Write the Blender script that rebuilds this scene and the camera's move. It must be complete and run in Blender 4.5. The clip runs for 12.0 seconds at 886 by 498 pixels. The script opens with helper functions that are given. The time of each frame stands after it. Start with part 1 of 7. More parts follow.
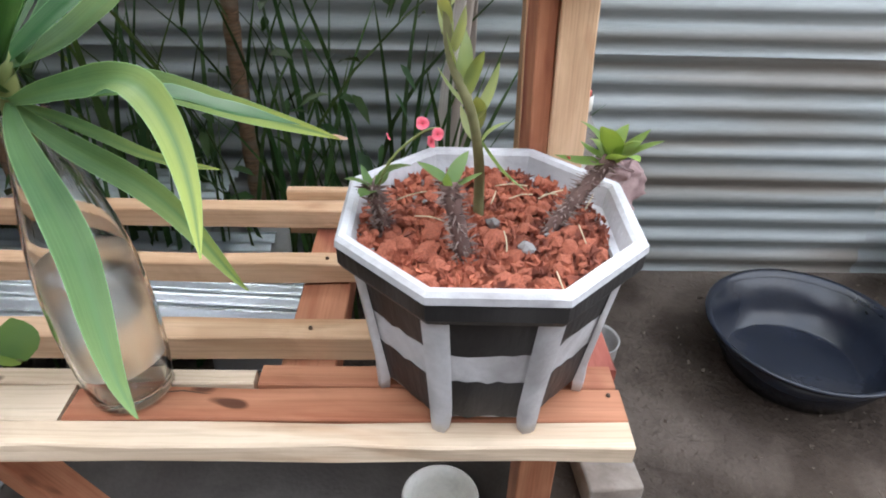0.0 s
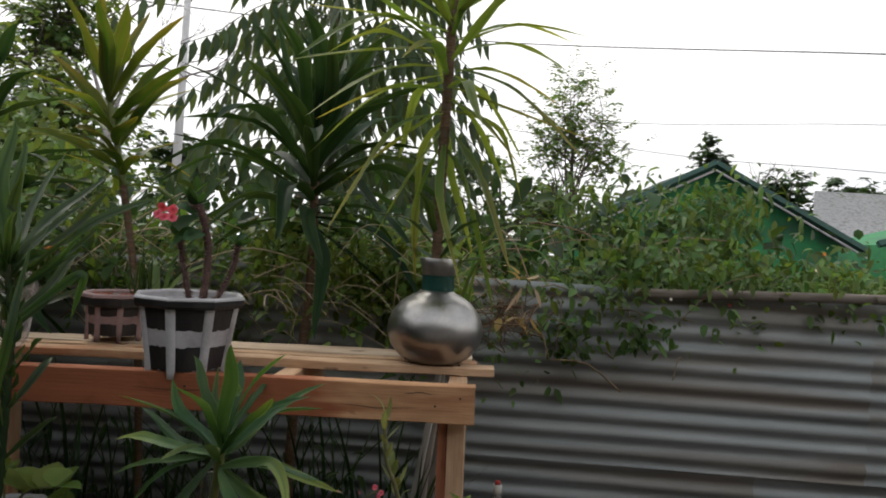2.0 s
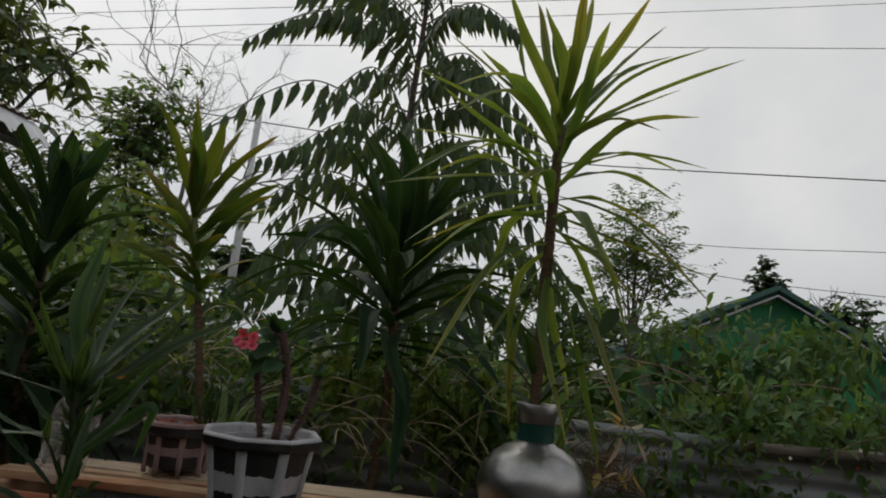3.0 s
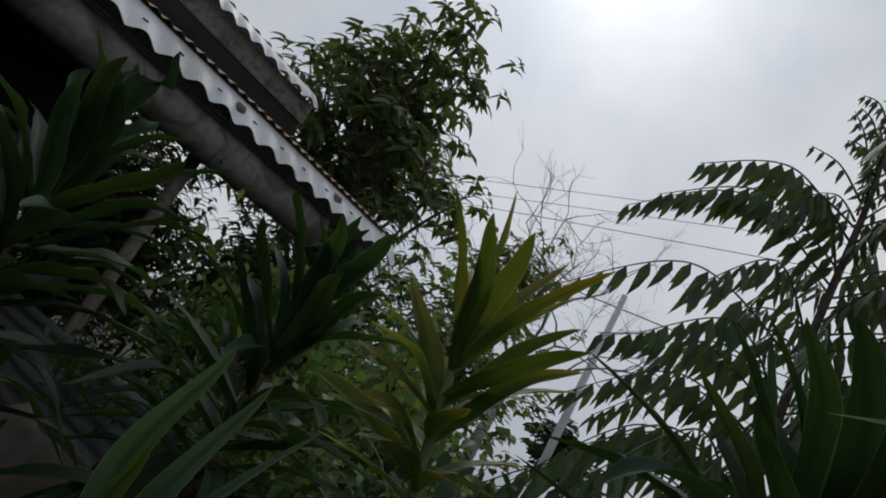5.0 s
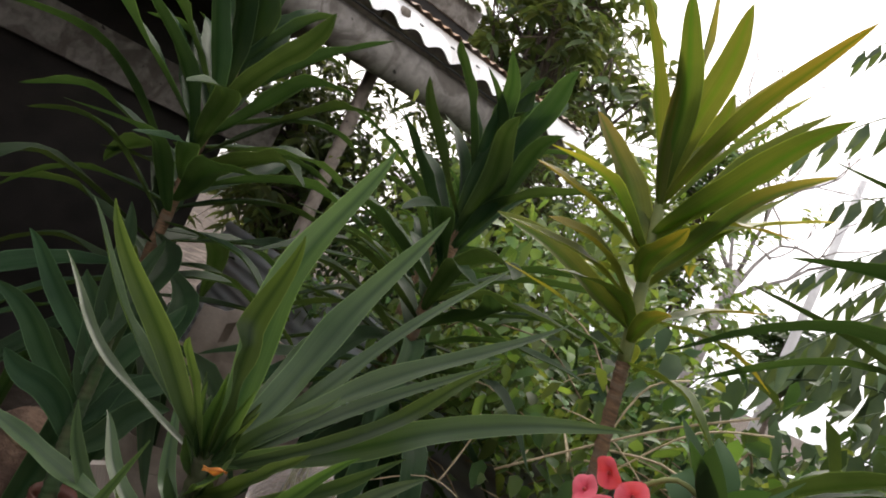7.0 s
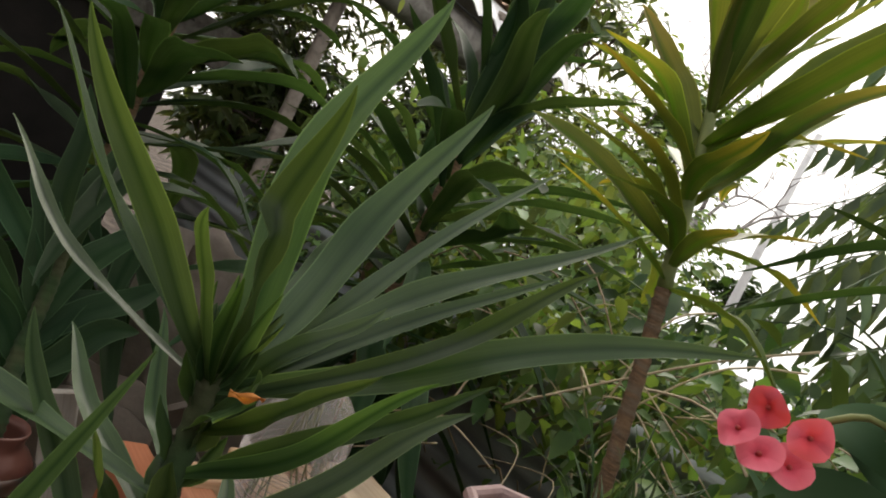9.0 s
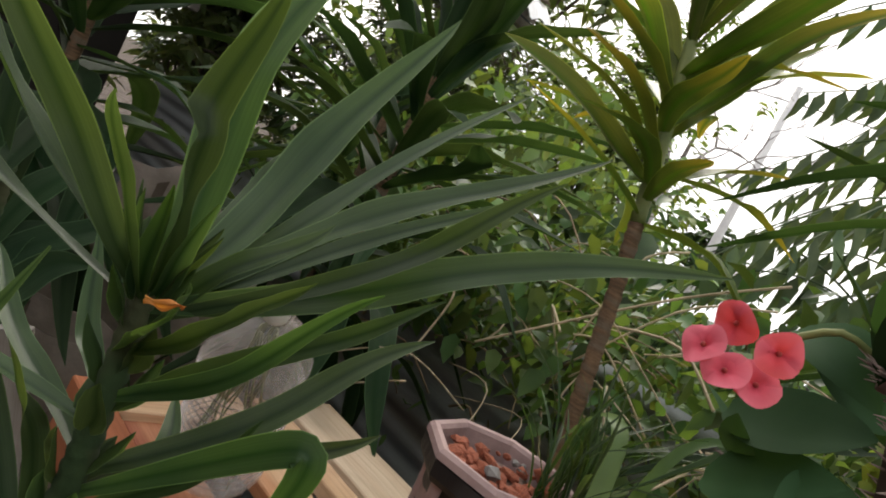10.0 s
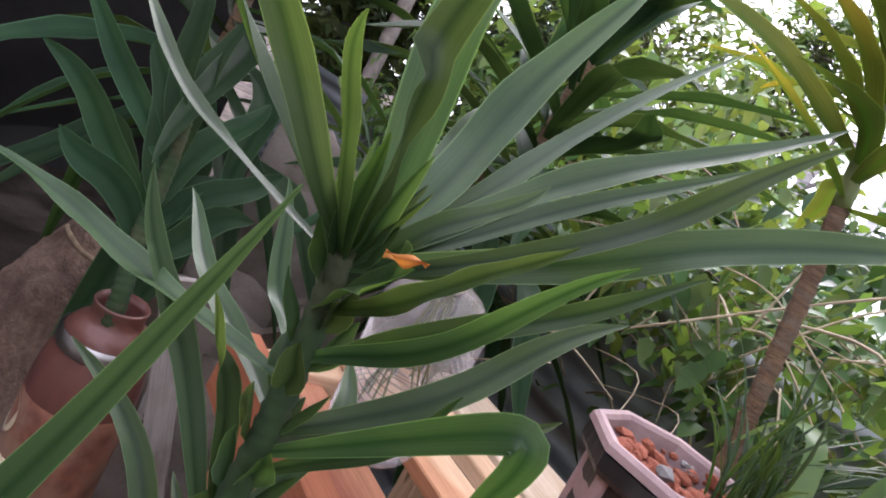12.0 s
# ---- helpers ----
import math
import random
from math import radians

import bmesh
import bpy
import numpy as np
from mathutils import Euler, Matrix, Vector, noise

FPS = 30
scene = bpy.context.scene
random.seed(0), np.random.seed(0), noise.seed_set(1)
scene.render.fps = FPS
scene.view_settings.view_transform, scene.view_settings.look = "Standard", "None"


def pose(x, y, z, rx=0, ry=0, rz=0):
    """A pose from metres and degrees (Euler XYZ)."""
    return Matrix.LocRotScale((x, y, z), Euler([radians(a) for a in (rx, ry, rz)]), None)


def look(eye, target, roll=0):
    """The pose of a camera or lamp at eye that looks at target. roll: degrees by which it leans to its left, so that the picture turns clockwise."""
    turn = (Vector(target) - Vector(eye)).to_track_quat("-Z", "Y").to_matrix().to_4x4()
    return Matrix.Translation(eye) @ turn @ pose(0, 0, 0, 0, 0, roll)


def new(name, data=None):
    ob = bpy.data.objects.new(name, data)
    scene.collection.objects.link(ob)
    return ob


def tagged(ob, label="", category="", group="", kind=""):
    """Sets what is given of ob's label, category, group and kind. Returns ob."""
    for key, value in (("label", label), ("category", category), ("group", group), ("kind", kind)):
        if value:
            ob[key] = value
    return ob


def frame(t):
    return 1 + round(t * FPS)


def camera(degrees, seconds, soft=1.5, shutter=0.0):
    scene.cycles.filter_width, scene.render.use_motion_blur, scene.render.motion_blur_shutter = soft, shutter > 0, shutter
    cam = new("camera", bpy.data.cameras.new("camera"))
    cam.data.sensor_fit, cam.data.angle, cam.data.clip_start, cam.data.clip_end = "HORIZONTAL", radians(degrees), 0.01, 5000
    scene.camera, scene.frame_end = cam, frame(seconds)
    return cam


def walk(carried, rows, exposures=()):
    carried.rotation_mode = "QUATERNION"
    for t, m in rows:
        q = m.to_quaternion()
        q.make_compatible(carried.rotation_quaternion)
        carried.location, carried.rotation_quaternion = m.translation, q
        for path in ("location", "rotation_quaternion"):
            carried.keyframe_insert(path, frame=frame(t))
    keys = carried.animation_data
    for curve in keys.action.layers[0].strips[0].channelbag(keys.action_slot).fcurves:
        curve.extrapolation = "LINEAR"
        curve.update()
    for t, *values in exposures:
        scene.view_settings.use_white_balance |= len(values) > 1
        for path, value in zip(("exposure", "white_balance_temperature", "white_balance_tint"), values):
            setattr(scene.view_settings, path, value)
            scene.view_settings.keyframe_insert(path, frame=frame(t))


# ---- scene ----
cam = camera(68.0, 12.0, 1.9)
PATH = [
    (0, (-0.012, 0.037, 1.292), (0.033, 1.713, 0.201), 1.4),
    (0.5, (0.049, -0.203, 1.363), (-0.001, 1.583, 0.466), 0.3),
    (1, (0.12, -0.442, 1.473), (-0.03, 1.48, 0.942), -2.6),
    (1.5, (0.128, -0.757, 1.587), (0.137, 1.22, 1.286), 0.5),
    (2, (0.198, -0.976, 1.65), (0.107, 1.022, 1.64), 3.6),
    (2.5, (0.196, -1.025, 1.707), (0.003, 0.95, 1.953), 4.7),
    (2.7, (0.135, -0.97, 1.698), (-0.086, 1.0, 1.967), 5.5),
    (4.5, (-0.259, 0.081, 1.984), (-1.003, 1.818, 2.639), 20.6),
    (5, (-0.304, 0.175, 1.938), (-1.578, 1.627, 2.458), 30.1),
    (5.5, (-0.282, 0.233, 1.908), (-1.994, 1.221, 2.214), 28.6),
    (6, (-0.276, 0.294, 1.863), (-2.023, 1.257, 2.0), 27.0),
    (6.5, (-0.306, 0.393, 1.881), (-1.956, 1.521, 1.968), 25.7),
    (6.7, (-0.329, 0.389, 1.857), (-1.96, 1.545, 1.927), 25.2),
    (8.3, (-0.551, 0.451, 1.73), (-2.019, 1.81, 1.768), 25.8),
    (8.5, (-0.549, 0.451, 1.724), (-1.989, 1.839, 1.742), 26.1),
    (9, (-0.554, 0.44, 1.719), (-2.042, 1.776, 1.677), 26.5),
    (9.5, (-0.558, 0.478, 1.71), (-1.997, 1.864, 1.607), 26.3),
    (10, (-0.56, 0.489, 1.7), (-1.961, 1.909, 1.552), 27.1),
    (10.5, (-0.573, 0.475, 1.684), (-2.027, 1.834, 1.489), 28.4),
    (11, (-0.597, 0.48, 1.669), (-2.185, 1.659, 1.368), 26.7),
    (11.5, (-0.611, 0.479, 1.667), (-2.19, 1.667, 1.36), 27.2),
    (12, (-0.64, 0.477, 1.65), (-2.196, 1.679, 1.285), 29.5),
]
EXPOSURES = [(0, 2.93, 6150, 8), (0.5, 3.05, 6150, 9), (1.0, 3.03, 6200, 11), (1.5, 2.25, 6350, 13), (2.0, 0.75, 6750, 9), (2.5, -0.05, 6850, 7), (2.7, -0.15, 6800, 7), (4.3, -0.75, 6000, 8),
             (5.0, -0.68, 6150, 8), (5.5, 0.55, 6600, 11), (6.0, 1.50, 6950, 13), (6.5, 1.60, 6950, 14), (8.3, 1.32, 7200, 10), (9.5, 1.34, 7200, 9), (10.5, 1.5, 6700, 11), (11.0, 2.2, 6300, 18), (11.5, 2.30, 6150, 20), (12.0, 2.32, 6050, 22)]
walk(cam, [(t, look(eye, target, roll)) for t, eye, target, roll in PATH], EXPOSURES)

# ---- sky and sun: a bright overcast day ----
world = bpy.data.worlds.new("overcast_sky")
scene.world = world
world.use_nodes = True
wn, wl = world.node_tree.nodes, world.node_tree.links
sky = wn.new("ShaderNodeTexSky")
sky.sky_type = "NISHITA"
sky.sun_disc = False
sky.sun_elevation, sky.sun_rotation = radians(48), radians(-42)
sky.air_density, sky.dust_density, sky.ozone_density = 1.0, 4.0, 1.0
hazy = wn.new("ShaderNodeHueSaturation")
hazy.inputs["Saturation"].default_value = 0.22
cloud = wn.new("ShaderNodeTexNoise")
cloud.inputs["Scale"].default_value = 1.6
cloud.inputs["Detail"].default_value = 5.0
cloud_ramp = wn.new("ShaderNodeValToRGB")
cloud_ramp.color_ramp.elements[0].position, cloud_ramp.color_ramp.elements[0].color = 0.32, (0.62, 0.66, 0.74, 1)
cloud_ramp.color_ramp.elements[1].position, cloud_ramp.color_ramp.elements[1].color = 0.68, (1.25, 1.22, 1.2, 1)
veil = wn.new("ShaderNodeMix")
veil.data_type, veil.blend_type = "RGBA", "MULTIPLY"
veil.inputs["Factor"].default_value = 1.0
wl.new(sky.outputs["Color"], hazy.inputs["Color"])
wl.new(cloud.outputs["Fac"], cloud_ramp.inputs["Fac"])
even = wn.new("ShaderNodeMix")
even.data_type = "RGBA"
even.inputs["Factor"].default_value = 0.76
even.inputs["B"].default_value = (6.0, 6.1, 6.3, 1)
wl.new(hazy.outputs["Color"], even.inputs["A"])
wl.new(even.outputs["Result"], veil.inputs["A"])
wl.new(cloud_ramp.outputs["Color"], veil.inputs["B"])
wl.new(veil.outputs["Result"], wn["Background"].inputs["Color"])
wn["Background"].inputs["Strength"].default_value = 0.13
sun = new("sun", bpy.data.lights.new("sun", "SUN"))
sun.data.energy, sun.data.angle, sun.data.color = 1.2, radians(25), (1.0, 0.96, 0.9)
sun.matrix_world = look((-6.7, 7.4, 11.1), (0, 0, 0))


# ---- building helpers ----
def mesh_of(name, bm, mats, smooth=True):
    me = bpy.data.meshes.new(name)
    bm.normal_update()
    bm.to_mesh(me)
    bm.free()
    for m in (mats if isinstance(mats, (list, tuple)) else [mats]):
        me.materials.append(m)
    if smooth:
        me.polygons.foreach_set("use_smooth", [True] * len(me.polygons))
    return me


def part(name, bm, mats, parent=None, label="", smooth=True, at=None):
    """One mesh object under a thing or a part."""
    ob = new(name, mesh_of(name, bm, mats, smooth) if isinstance(bm, bmesh.types.BMesh) else bm)
    if parent is not None:
        ob.parent = parent
    if at is not None:
        ob.matrix_basis = at
    if label:
        ob["label"] = label
    return ob


def thing(name, at, label, category, group="", kind=""):
    ob = new(name)
    ob.empty_display_size = 0.05
    ob.matrix_basis = at
    return tagged(ob, label, category, group, kind)


def box(bm, x0, x1, y0, y1, z0, z1, bevel=0.003):
    """A bevelled box added to bm."""
    r = bmesh.ops.create_cube(bm, size=1.0)
    vs = r["verts"]
    for v in vs:
        v.co = Vector(((x0 + x1) / 2 + v.co.x * (x1 - x0), (y0 + y1) / 2 + v.co.y * (y1 - y0), (z0 + z1) / 2 + v.co.z * (z1 - z0)))
    if bevel:
        es = list({e for v in vs for e in v.link_edges})
        bmesh.ops.bevel(bm, geom=es, offset=bevel, segments=2, affect="EDGES", profile=0.6)
    return bm


def plank_bm(x0, x1, y0, y1, z0, z1, seed=0, wob=0.002):
    """A sawn board along x with slightly uneven edges."""
    rnd = random.Random(seed)
    bm = bmesh.new()
    n = max(4, int((x1 - x0) / 0.12))
    rings = []
    for i in range(n + 1):
        x = x0 + (x1 - x0) * i / n
        c = [(y0, z0), (y1, z0), (y1, z1), (y0, z1)]
        b = 0.0022
        ring = []
        for k, (y, z) in enumerate(c):
            sy, sz = (1 if y == y0 else -1), (1 if z == z0 else -1)
            jy, jz = rnd.uniform(-wob, wob), rnd.uniform(-wob, wob)
            pair = [(y + sy * b, z), (y, z + sz * b)] if k in (1, 3) else [(y, z + sz * b), (y + sy * b, z)]
            for yy, zz in pair:
                ring.append(bm.verts.new((x, yy + jy, zz + jz)))
        rings.append(ring)
    for a, b2 in zip(rings, rings[1:]):
        for k in range(8):
            bm.faces.new((a[k], a[(k + 1) % 8], b2[(k + 1) % 8], b2[k]))
    bm.faces.new(rings[0][::-1])
    bm.faces.new(rings[-1])
    bmesh.ops.recalc_face_normals(bm, faces=bm.faces)
    return bm


def lathe_bm(profile, n=40, rough=0.0, seed=0, squash=1.0, cap=True):
    """Turns a profile of (radius, z) round z."""
    rnd = random.Random(seed)
    bm = bmesh.new()
    rings = []
    for r, z in profile:
        rings.append([bm.verts.new(((r + rnd.uniform(-rough, rough)) * math.cos(2 * math.pi * k / n), squash * (r + rnd.uniform(-rough, rough)) * math.sin(2 * math.pi * k / n), z)) for k in range(n)])
    for a, b in zip(rings, rings[1:]):
        for k in range(n):
            bm.faces.new((a[k], a[(k + 1) % n], b[(k + 1) % n], b[k]))
    if cap and profile[0][0] > 1e-4:
        bm.faces.new(rings[0][::-1])
    if cap and profile[-1][0] > 1e-4:
        bm.faces.new(rings[-1])
    bmesh.ops.remove_doubles(bm, verts=bm.verts, dist=1e-5)
    bmesh.ops.recalc_face_normals(bm, faces=bm.faces)
    return bm


def tube(bm, pts, radii, sides=8):
    """A tapering tube along points, added to bm."""
    pts = [Vector(p) for p in pts]
    if not isinstance(radii, (list, tuple)):
        radii = [radii] * len(pts)
    rings, ref = [], Vector((0.31, 0.87, 0.38))
    for i, p in enumerate(pts):
        d = (pts[min(i + 1, len(pts) - 1)] - pts[max(i - 1, 0)])
        d = d.normalized() if d.length > 1e-9 else Vector((0, 0, 1))
        a = d.cross(ref)
        if a.length < 1e-3:
            a = d.cross(Vector((1, 0, 0)))
        a.normalize()
        b = d.cross(a)
        rings.append([bm.verts.new(p + radii[i] * (math.cos(2 * math.pi * k / sides) * a + math.sin(2 * math.pi * k / sides) * b)) for k in range(sides)])
    for r0, r1 in zip(rings, rings[1:]):
        for k in range(sides):
            bm.faces.new((r0[k], r0[(k + 1) % sides], r1[(k + 1) % sides], r1[k]))
    bm.faces.new(rings[0][::-1])
    bm.faces.new(rings[-1])
    return bm


def spline(pts, n):
    """n + 1 points of a smooth curve through pts."""
    pts = [Vector(p) for p in pts]
    out = []
    for i in range(n + 1):
        u = i / n * (len(pts) - 1)
        k = min(int(u), len(pts) - 2)
        f = u - k
        p0, p1, p2, p3 = pts[max(k - 1, 0)], pts[k], pts[k + 1], pts[min(k + 2, len(pts) - 1)]
        out.append(0.5 * ((2 * p1) + (p2 - p0) * f + (2 * p0 - 5 * p1 + 4 * p2 - p3) * f * f + (3 * p1 - p0 - 3 * p2 + p3) * f ** 3))
    return out


def blade_bm(base, tip, width, sag=0.12, fold=0.25, seed=0, segs=12, face=None, notch=0.0):
    """A strap leaf from base to tip: sag lifts its middle (share of its length), fold is the V of its section."""
    rnd = random.Random(seed)
    base, tip = Vector(base), Vector(tip)
    d = tip - base
    length = d.length
    up = Vector(face) if face is not None else Vector((0, 0, 1))
    side = d.cross(up)
    if side.length < 1e-4:
        side = d.cross(Vector((1, 0, 0)))
    side.normalize()
    lift = side.cross(d).normalized()
    wob, ph = rnd.uniform(0.004, 0.016) * length, rnd.uniform(0, 6)
    tw, curl = rnd.uniform(-0.5, 0.5), rnd.uniform(-0.02, 0.05)
    wavy = rnd.uniform(0.04, 0.13)
    KS = (-1, -0.55, -0.10, 0.10, 0.55, 1)
    bm = bmesh.new()
    rows = []
    for i in range(segs + 1):
        s = i / segs
        c = base + d * s + lift * (length * sag * 4 * s * (1 - s) * (1 - 0.35 * s)) + side * wob * math.sin(ph + 5 * s) * 4 * s * (1 - s) - lift * length * curl * math.sin(2 * math.pi * s)
        w = width * 0.5 * (0.40 + 0.60 * math.sin(s / 0.52 * math.pi / 2)) if s < 0.52 else width * 0.5 * max(0.0, 1 - ((s - 0.52) / 0.48) ** 1.9)
        w = max(w, 0.0006)
        a = tw * s
        sd = side * math.cos(a) + lift * math.sin(a)
        lf = lift * math.cos(a) - side * math.sin(a)
        rip = w * (0.10 * math.sin(9 * s + ph) + wavy * math.sin(23 * s + 2.3 * ph) * math.sin(math.pi * s))
        ruf = w * wavy * math.sin(17 * s - 3.1 * ph) * math.sin(math.pi * s)
        rows.append([bm.verts.new(c + sd * (w * k) + lf * (fold * w * abs(k) + rip * k + ruf * k * k)) for k in KS])
    uvl = bm.loops.layers.uv.new("UVMap")
    for i, (a, b) in enumerate(zip(rows, rows[1:])):
        for k in range(5):
            f = bm.faces.new((a[k], a[k + 1], b[k + 1], b[k]))
            for lp, (uu, vv) in zip(f.loops, ((k, i), (k + 1, i), (k + 1, i + 1), (k, i + 1))):
                lp[uvl].uv = (0.5 + 0.5 * KS[uu], vv / segs)
    return bm


def strap_bm(way, width, seed=0, fold=0.3, face=(0, 0, 1), segs=22, wave=1.0):
    """A strap leaf along a curve through the points of way, turned towards face."""
    rnd = random.Random(seed)
    line = spline(way, segs)
    ph, wavy, tw = rnd.uniform(0, 6), wave * rnd.uniform(0.03, 0.10), rnd.uniform(-0.22, 0.22)
    stray = 0.16 * width * wave
    KS = (-1, -0.55, -0.12, 0.12, 0.55, 1)
    bm = bmesh.new()
    rows = []
    for i, c in enumerate(line):
        s = i / segs
        d = (line[min(i + 1, segs)] - line[max(i - 1, 0)]).normalized()
        side = d.cross(Vector(face))
        if side.length < 0.05:
            side = d.cross(Vector((0.6, 0.3, 0.5)))
        side.normalize()
        lift = side.cross(d).normalized()
        w = width * 0.5 * (0.22 + 0.78 * math.sin(min(1.0, s / 0.45) * math.pi / 2)) if s < 0.45 else width * 0.5 * max(0.0, 1 - ((s - 0.45) / 0.55) ** 1.8)
        w = max(w, 0.0006)
        sd = side * math.cos(tw * s) + lift * math.sin(tw * s)
        lf = lift * math.cos(tw * s) - side * math.sin(tw * s)
        c = c + side * (stray * math.sin(math.pi * s) * math.sin(5.5 * s + 1.7 * ph))
        rip = w * wavy * (math.sin(11 * s + ph) + math.sin(25 * s + 2.3 * ph)) * math.sin(math.pi * s)
        rows.append([bm.verts.new(c + sd * (w * k) + lf * (fold * w * abs(k) + rip * k)) for k in KS])
    uvl = bm.loops.layers.uv.new("UVMap")
    for i, (r0, r1) in enumerate(zip(rows, rows[1:])):
        for k in range(5):
            f = bm.faces.new((r0[k], r0[k + 1], r1[k + 1], r1[k]))
            for lp, (uu, vv) in zip(f.loops, ((k, i), (k + 1, i), (k + 1, i + 1), (k, i + 1))):
                lp[uvl].uv = (0.5 + 0.5 * KS[uu], vv / segs)
    return bm


def strip_leaves(base, along, normal, length, width, droop=0.35):
    """Many pointed leaves in one mesh, each on its own base point and line: three bent segments."""
    O, T, N = (np.asarray(a, float) for a in (base, along, normal))
    T /= np.linalg.norm(T, axis=1)[:, None] + 1e-9
    B = np.cross(N, T)
    B /= np.linalg.norm(B, axis=1)[:, None] + 1e-9
    N = np.cross(T, B)
    L, W = np.asarray(length, float)[:, None], np.asarray(width, float)[:, None]
    down = np.array([0, 0, -1.0])

    def along_at(s):
        return O + T * L * s + down * L * droop * s * s

    c = [along_at(s) for s in (0.0, 0.3, 0.68, 1.0)]
    pts = np.stack([c[0], c[1] + B * W * 0.5 + N * W * 0.12, c[1] - N * W * 0.06, c[1] - B * W * 0.5 + N * W * 0.12,
                    c[2] + B * W * 0.42 + N * W * 0.10, c[2] - N * W * 0.05, c[2] - B * W * 0.42 + N * W * 0.10, c[3]], axis=1).reshape(-1, 3)
    n = len(O)
    k = (np.arange(n) * 8)[:, None]
    tris = np.concatenate([k + np.array([f]) for f in ((0, 1, 2), (0, 2, 3), (1, 4, 5), (1, 5, 2), (2, 5, 6), (2, 6, 3), (4, 7, 5), (5, 7, 6))])
    me = bpy.data.meshes.new("leaves")
    me.vertices.add(len(pts))
    me.vertices.foreach_set("co", pts.ravel())
    me.loops.add(tris.size)
    me.loops.foreach_set("vertex_index", tris.ravel().astype(np.int32))
    me.polygons.add(len(tris))
    me.polygons.foreach_set("loop_start", np.arange(len(tris), dtype=np.int32) * 3)
    me.polygons.foreach_set("loop_total", np.full(len(tris), 3, dtype=np.int32))
    me.polygons.foreach_set("use_smooth", [True] * len(tris))
    me.update(calc_edges=True)
    return me


# ---- materials ----
def material(name, rough=0.6, metal=0.0):
    m = bpy.data.materials.new(name)
    m.use_nodes = True
    b = m.node_tree.nodes["Principled BSDF"]
    b.inputs["Roughness"].default_value = rough
    b.inputs["Metallic"].default_value = metal
    b.inputs["Specular IOR Level"].default_value = 0.4
    return m, m.node_tree.nodes, m.node_tree.links, b


def noise_node(n, l, scale, detail=4.0, stretch=None, distort=0.0, coord="Object"):
    tc, mp, tx = n.new("ShaderNodeTexCoord"), n.new("ShaderNodeMapping"), n.new("ShaderNodeTexNoise")
    mp.inputs["Scale"].default_value = stretch or (1, 1, 1)
    tx.inputs["Scale"].default_value, tx.inputs["Detail"].default_value, tx.inputs["Distortion"].default_value = scale, detail, distort
    l.new(tc.outputs[coord], mp.inputs["Vector"])
    l.new(mp.outputs["Vector"], tx.inputs["Vector"])
    return tx


def ramp_node(n, l, src, stops):
    r = n.new("ShaderNodeValToRGB")
    e = r.color_ramp.elements
    while len(e) < len(stops):
        e.new(0.5)
    for el, (p, c) in zip(e, stops):
        el.position, el.color = p, (*c, 1)
    l.new(src, r.inputs["Fac"])
    return r


def mixed(n, l, fac, a, b, blend="MIX"):
    m = n.new("ShaderNodeMix")
    m.data_type, m.blend_type = "RGBA", blend
    for sock, v in ((m.inputs["Factor"], fac), (m.inputs["A"], a), (m.inputs["B"], b)):
        if isinstance(v, bpy.types.NodeSocket):
            l.new(v, sock)
        else:
            sock.default_value = (*v, 1) if isinstance(v, tuple) else v
    return m.outputs["Result"]


def bumped(n, l, b, src, strength=0.3, dist=0.01):
    bp = n.new("ShaderNodeBump")
    bp.inputs["Strength"].default_value, bp.inputs["Distance"].default_value = strength, dist
    l.new(src, bp.inputs["Height"])
    l.new(bp.outputs["Normal"], b.inputs["Normal"])


def surface(name, c0, c1, scale=8.0, rough=0.7, metal=0.0, stain=None, stain_scale=2.0, bump=0.25, stretch=None, bump_dist=0.004, fine=90.0):
    """A two-scale mottled surface: grain between c0 and c1, with larger stains."""
    m, n, l, b = material(name, rough, metal)
    a = noise_node(n, l, scale, 6.0, stretch)
    col = ramp_node(n, l, a.outputs["Fac"], [(0.3, c0), (0.7, c1)]).outputs["Color"]
    if stain:
        s = noise_node(n, l, stain_scale, 3.0, stretch, 0.4)
        sf = ramp_node(n, l, s.outputs["Fac"], [(0.48, (0, 0, 0)), (0.66, (1, 1, 1))])
        col = mixed(n, l, sf.outputs["Color"], col, stain)
    f = noise_node(n, l, fine, 3.0, stretch)
    col = mixed(n, l, 0.35, col, mixed(n, l, f.outputs["Fac"], (0.35, 0.35, 0.35), (1.0, 1.0, 1.0)), "MULTIPLY")
    l.new(col, b.inputs["Base Color"])
    rr = n.new("ShaderNodeMapRange")
    rr.inputs["To Min"].default_value, rr.inputs["To Max"].default_value = max(0.05, rough - 0.12), min(1.0, rough + 0.15)
    l.new(a.outputs["Fac"], rr.inputs["Value"])
    l.new(rr.outputs["Result"], b.inputs["Roughness"])
    bumped(n, l, b, f.outputs["Fac"], bump, bump_dist)
    return m


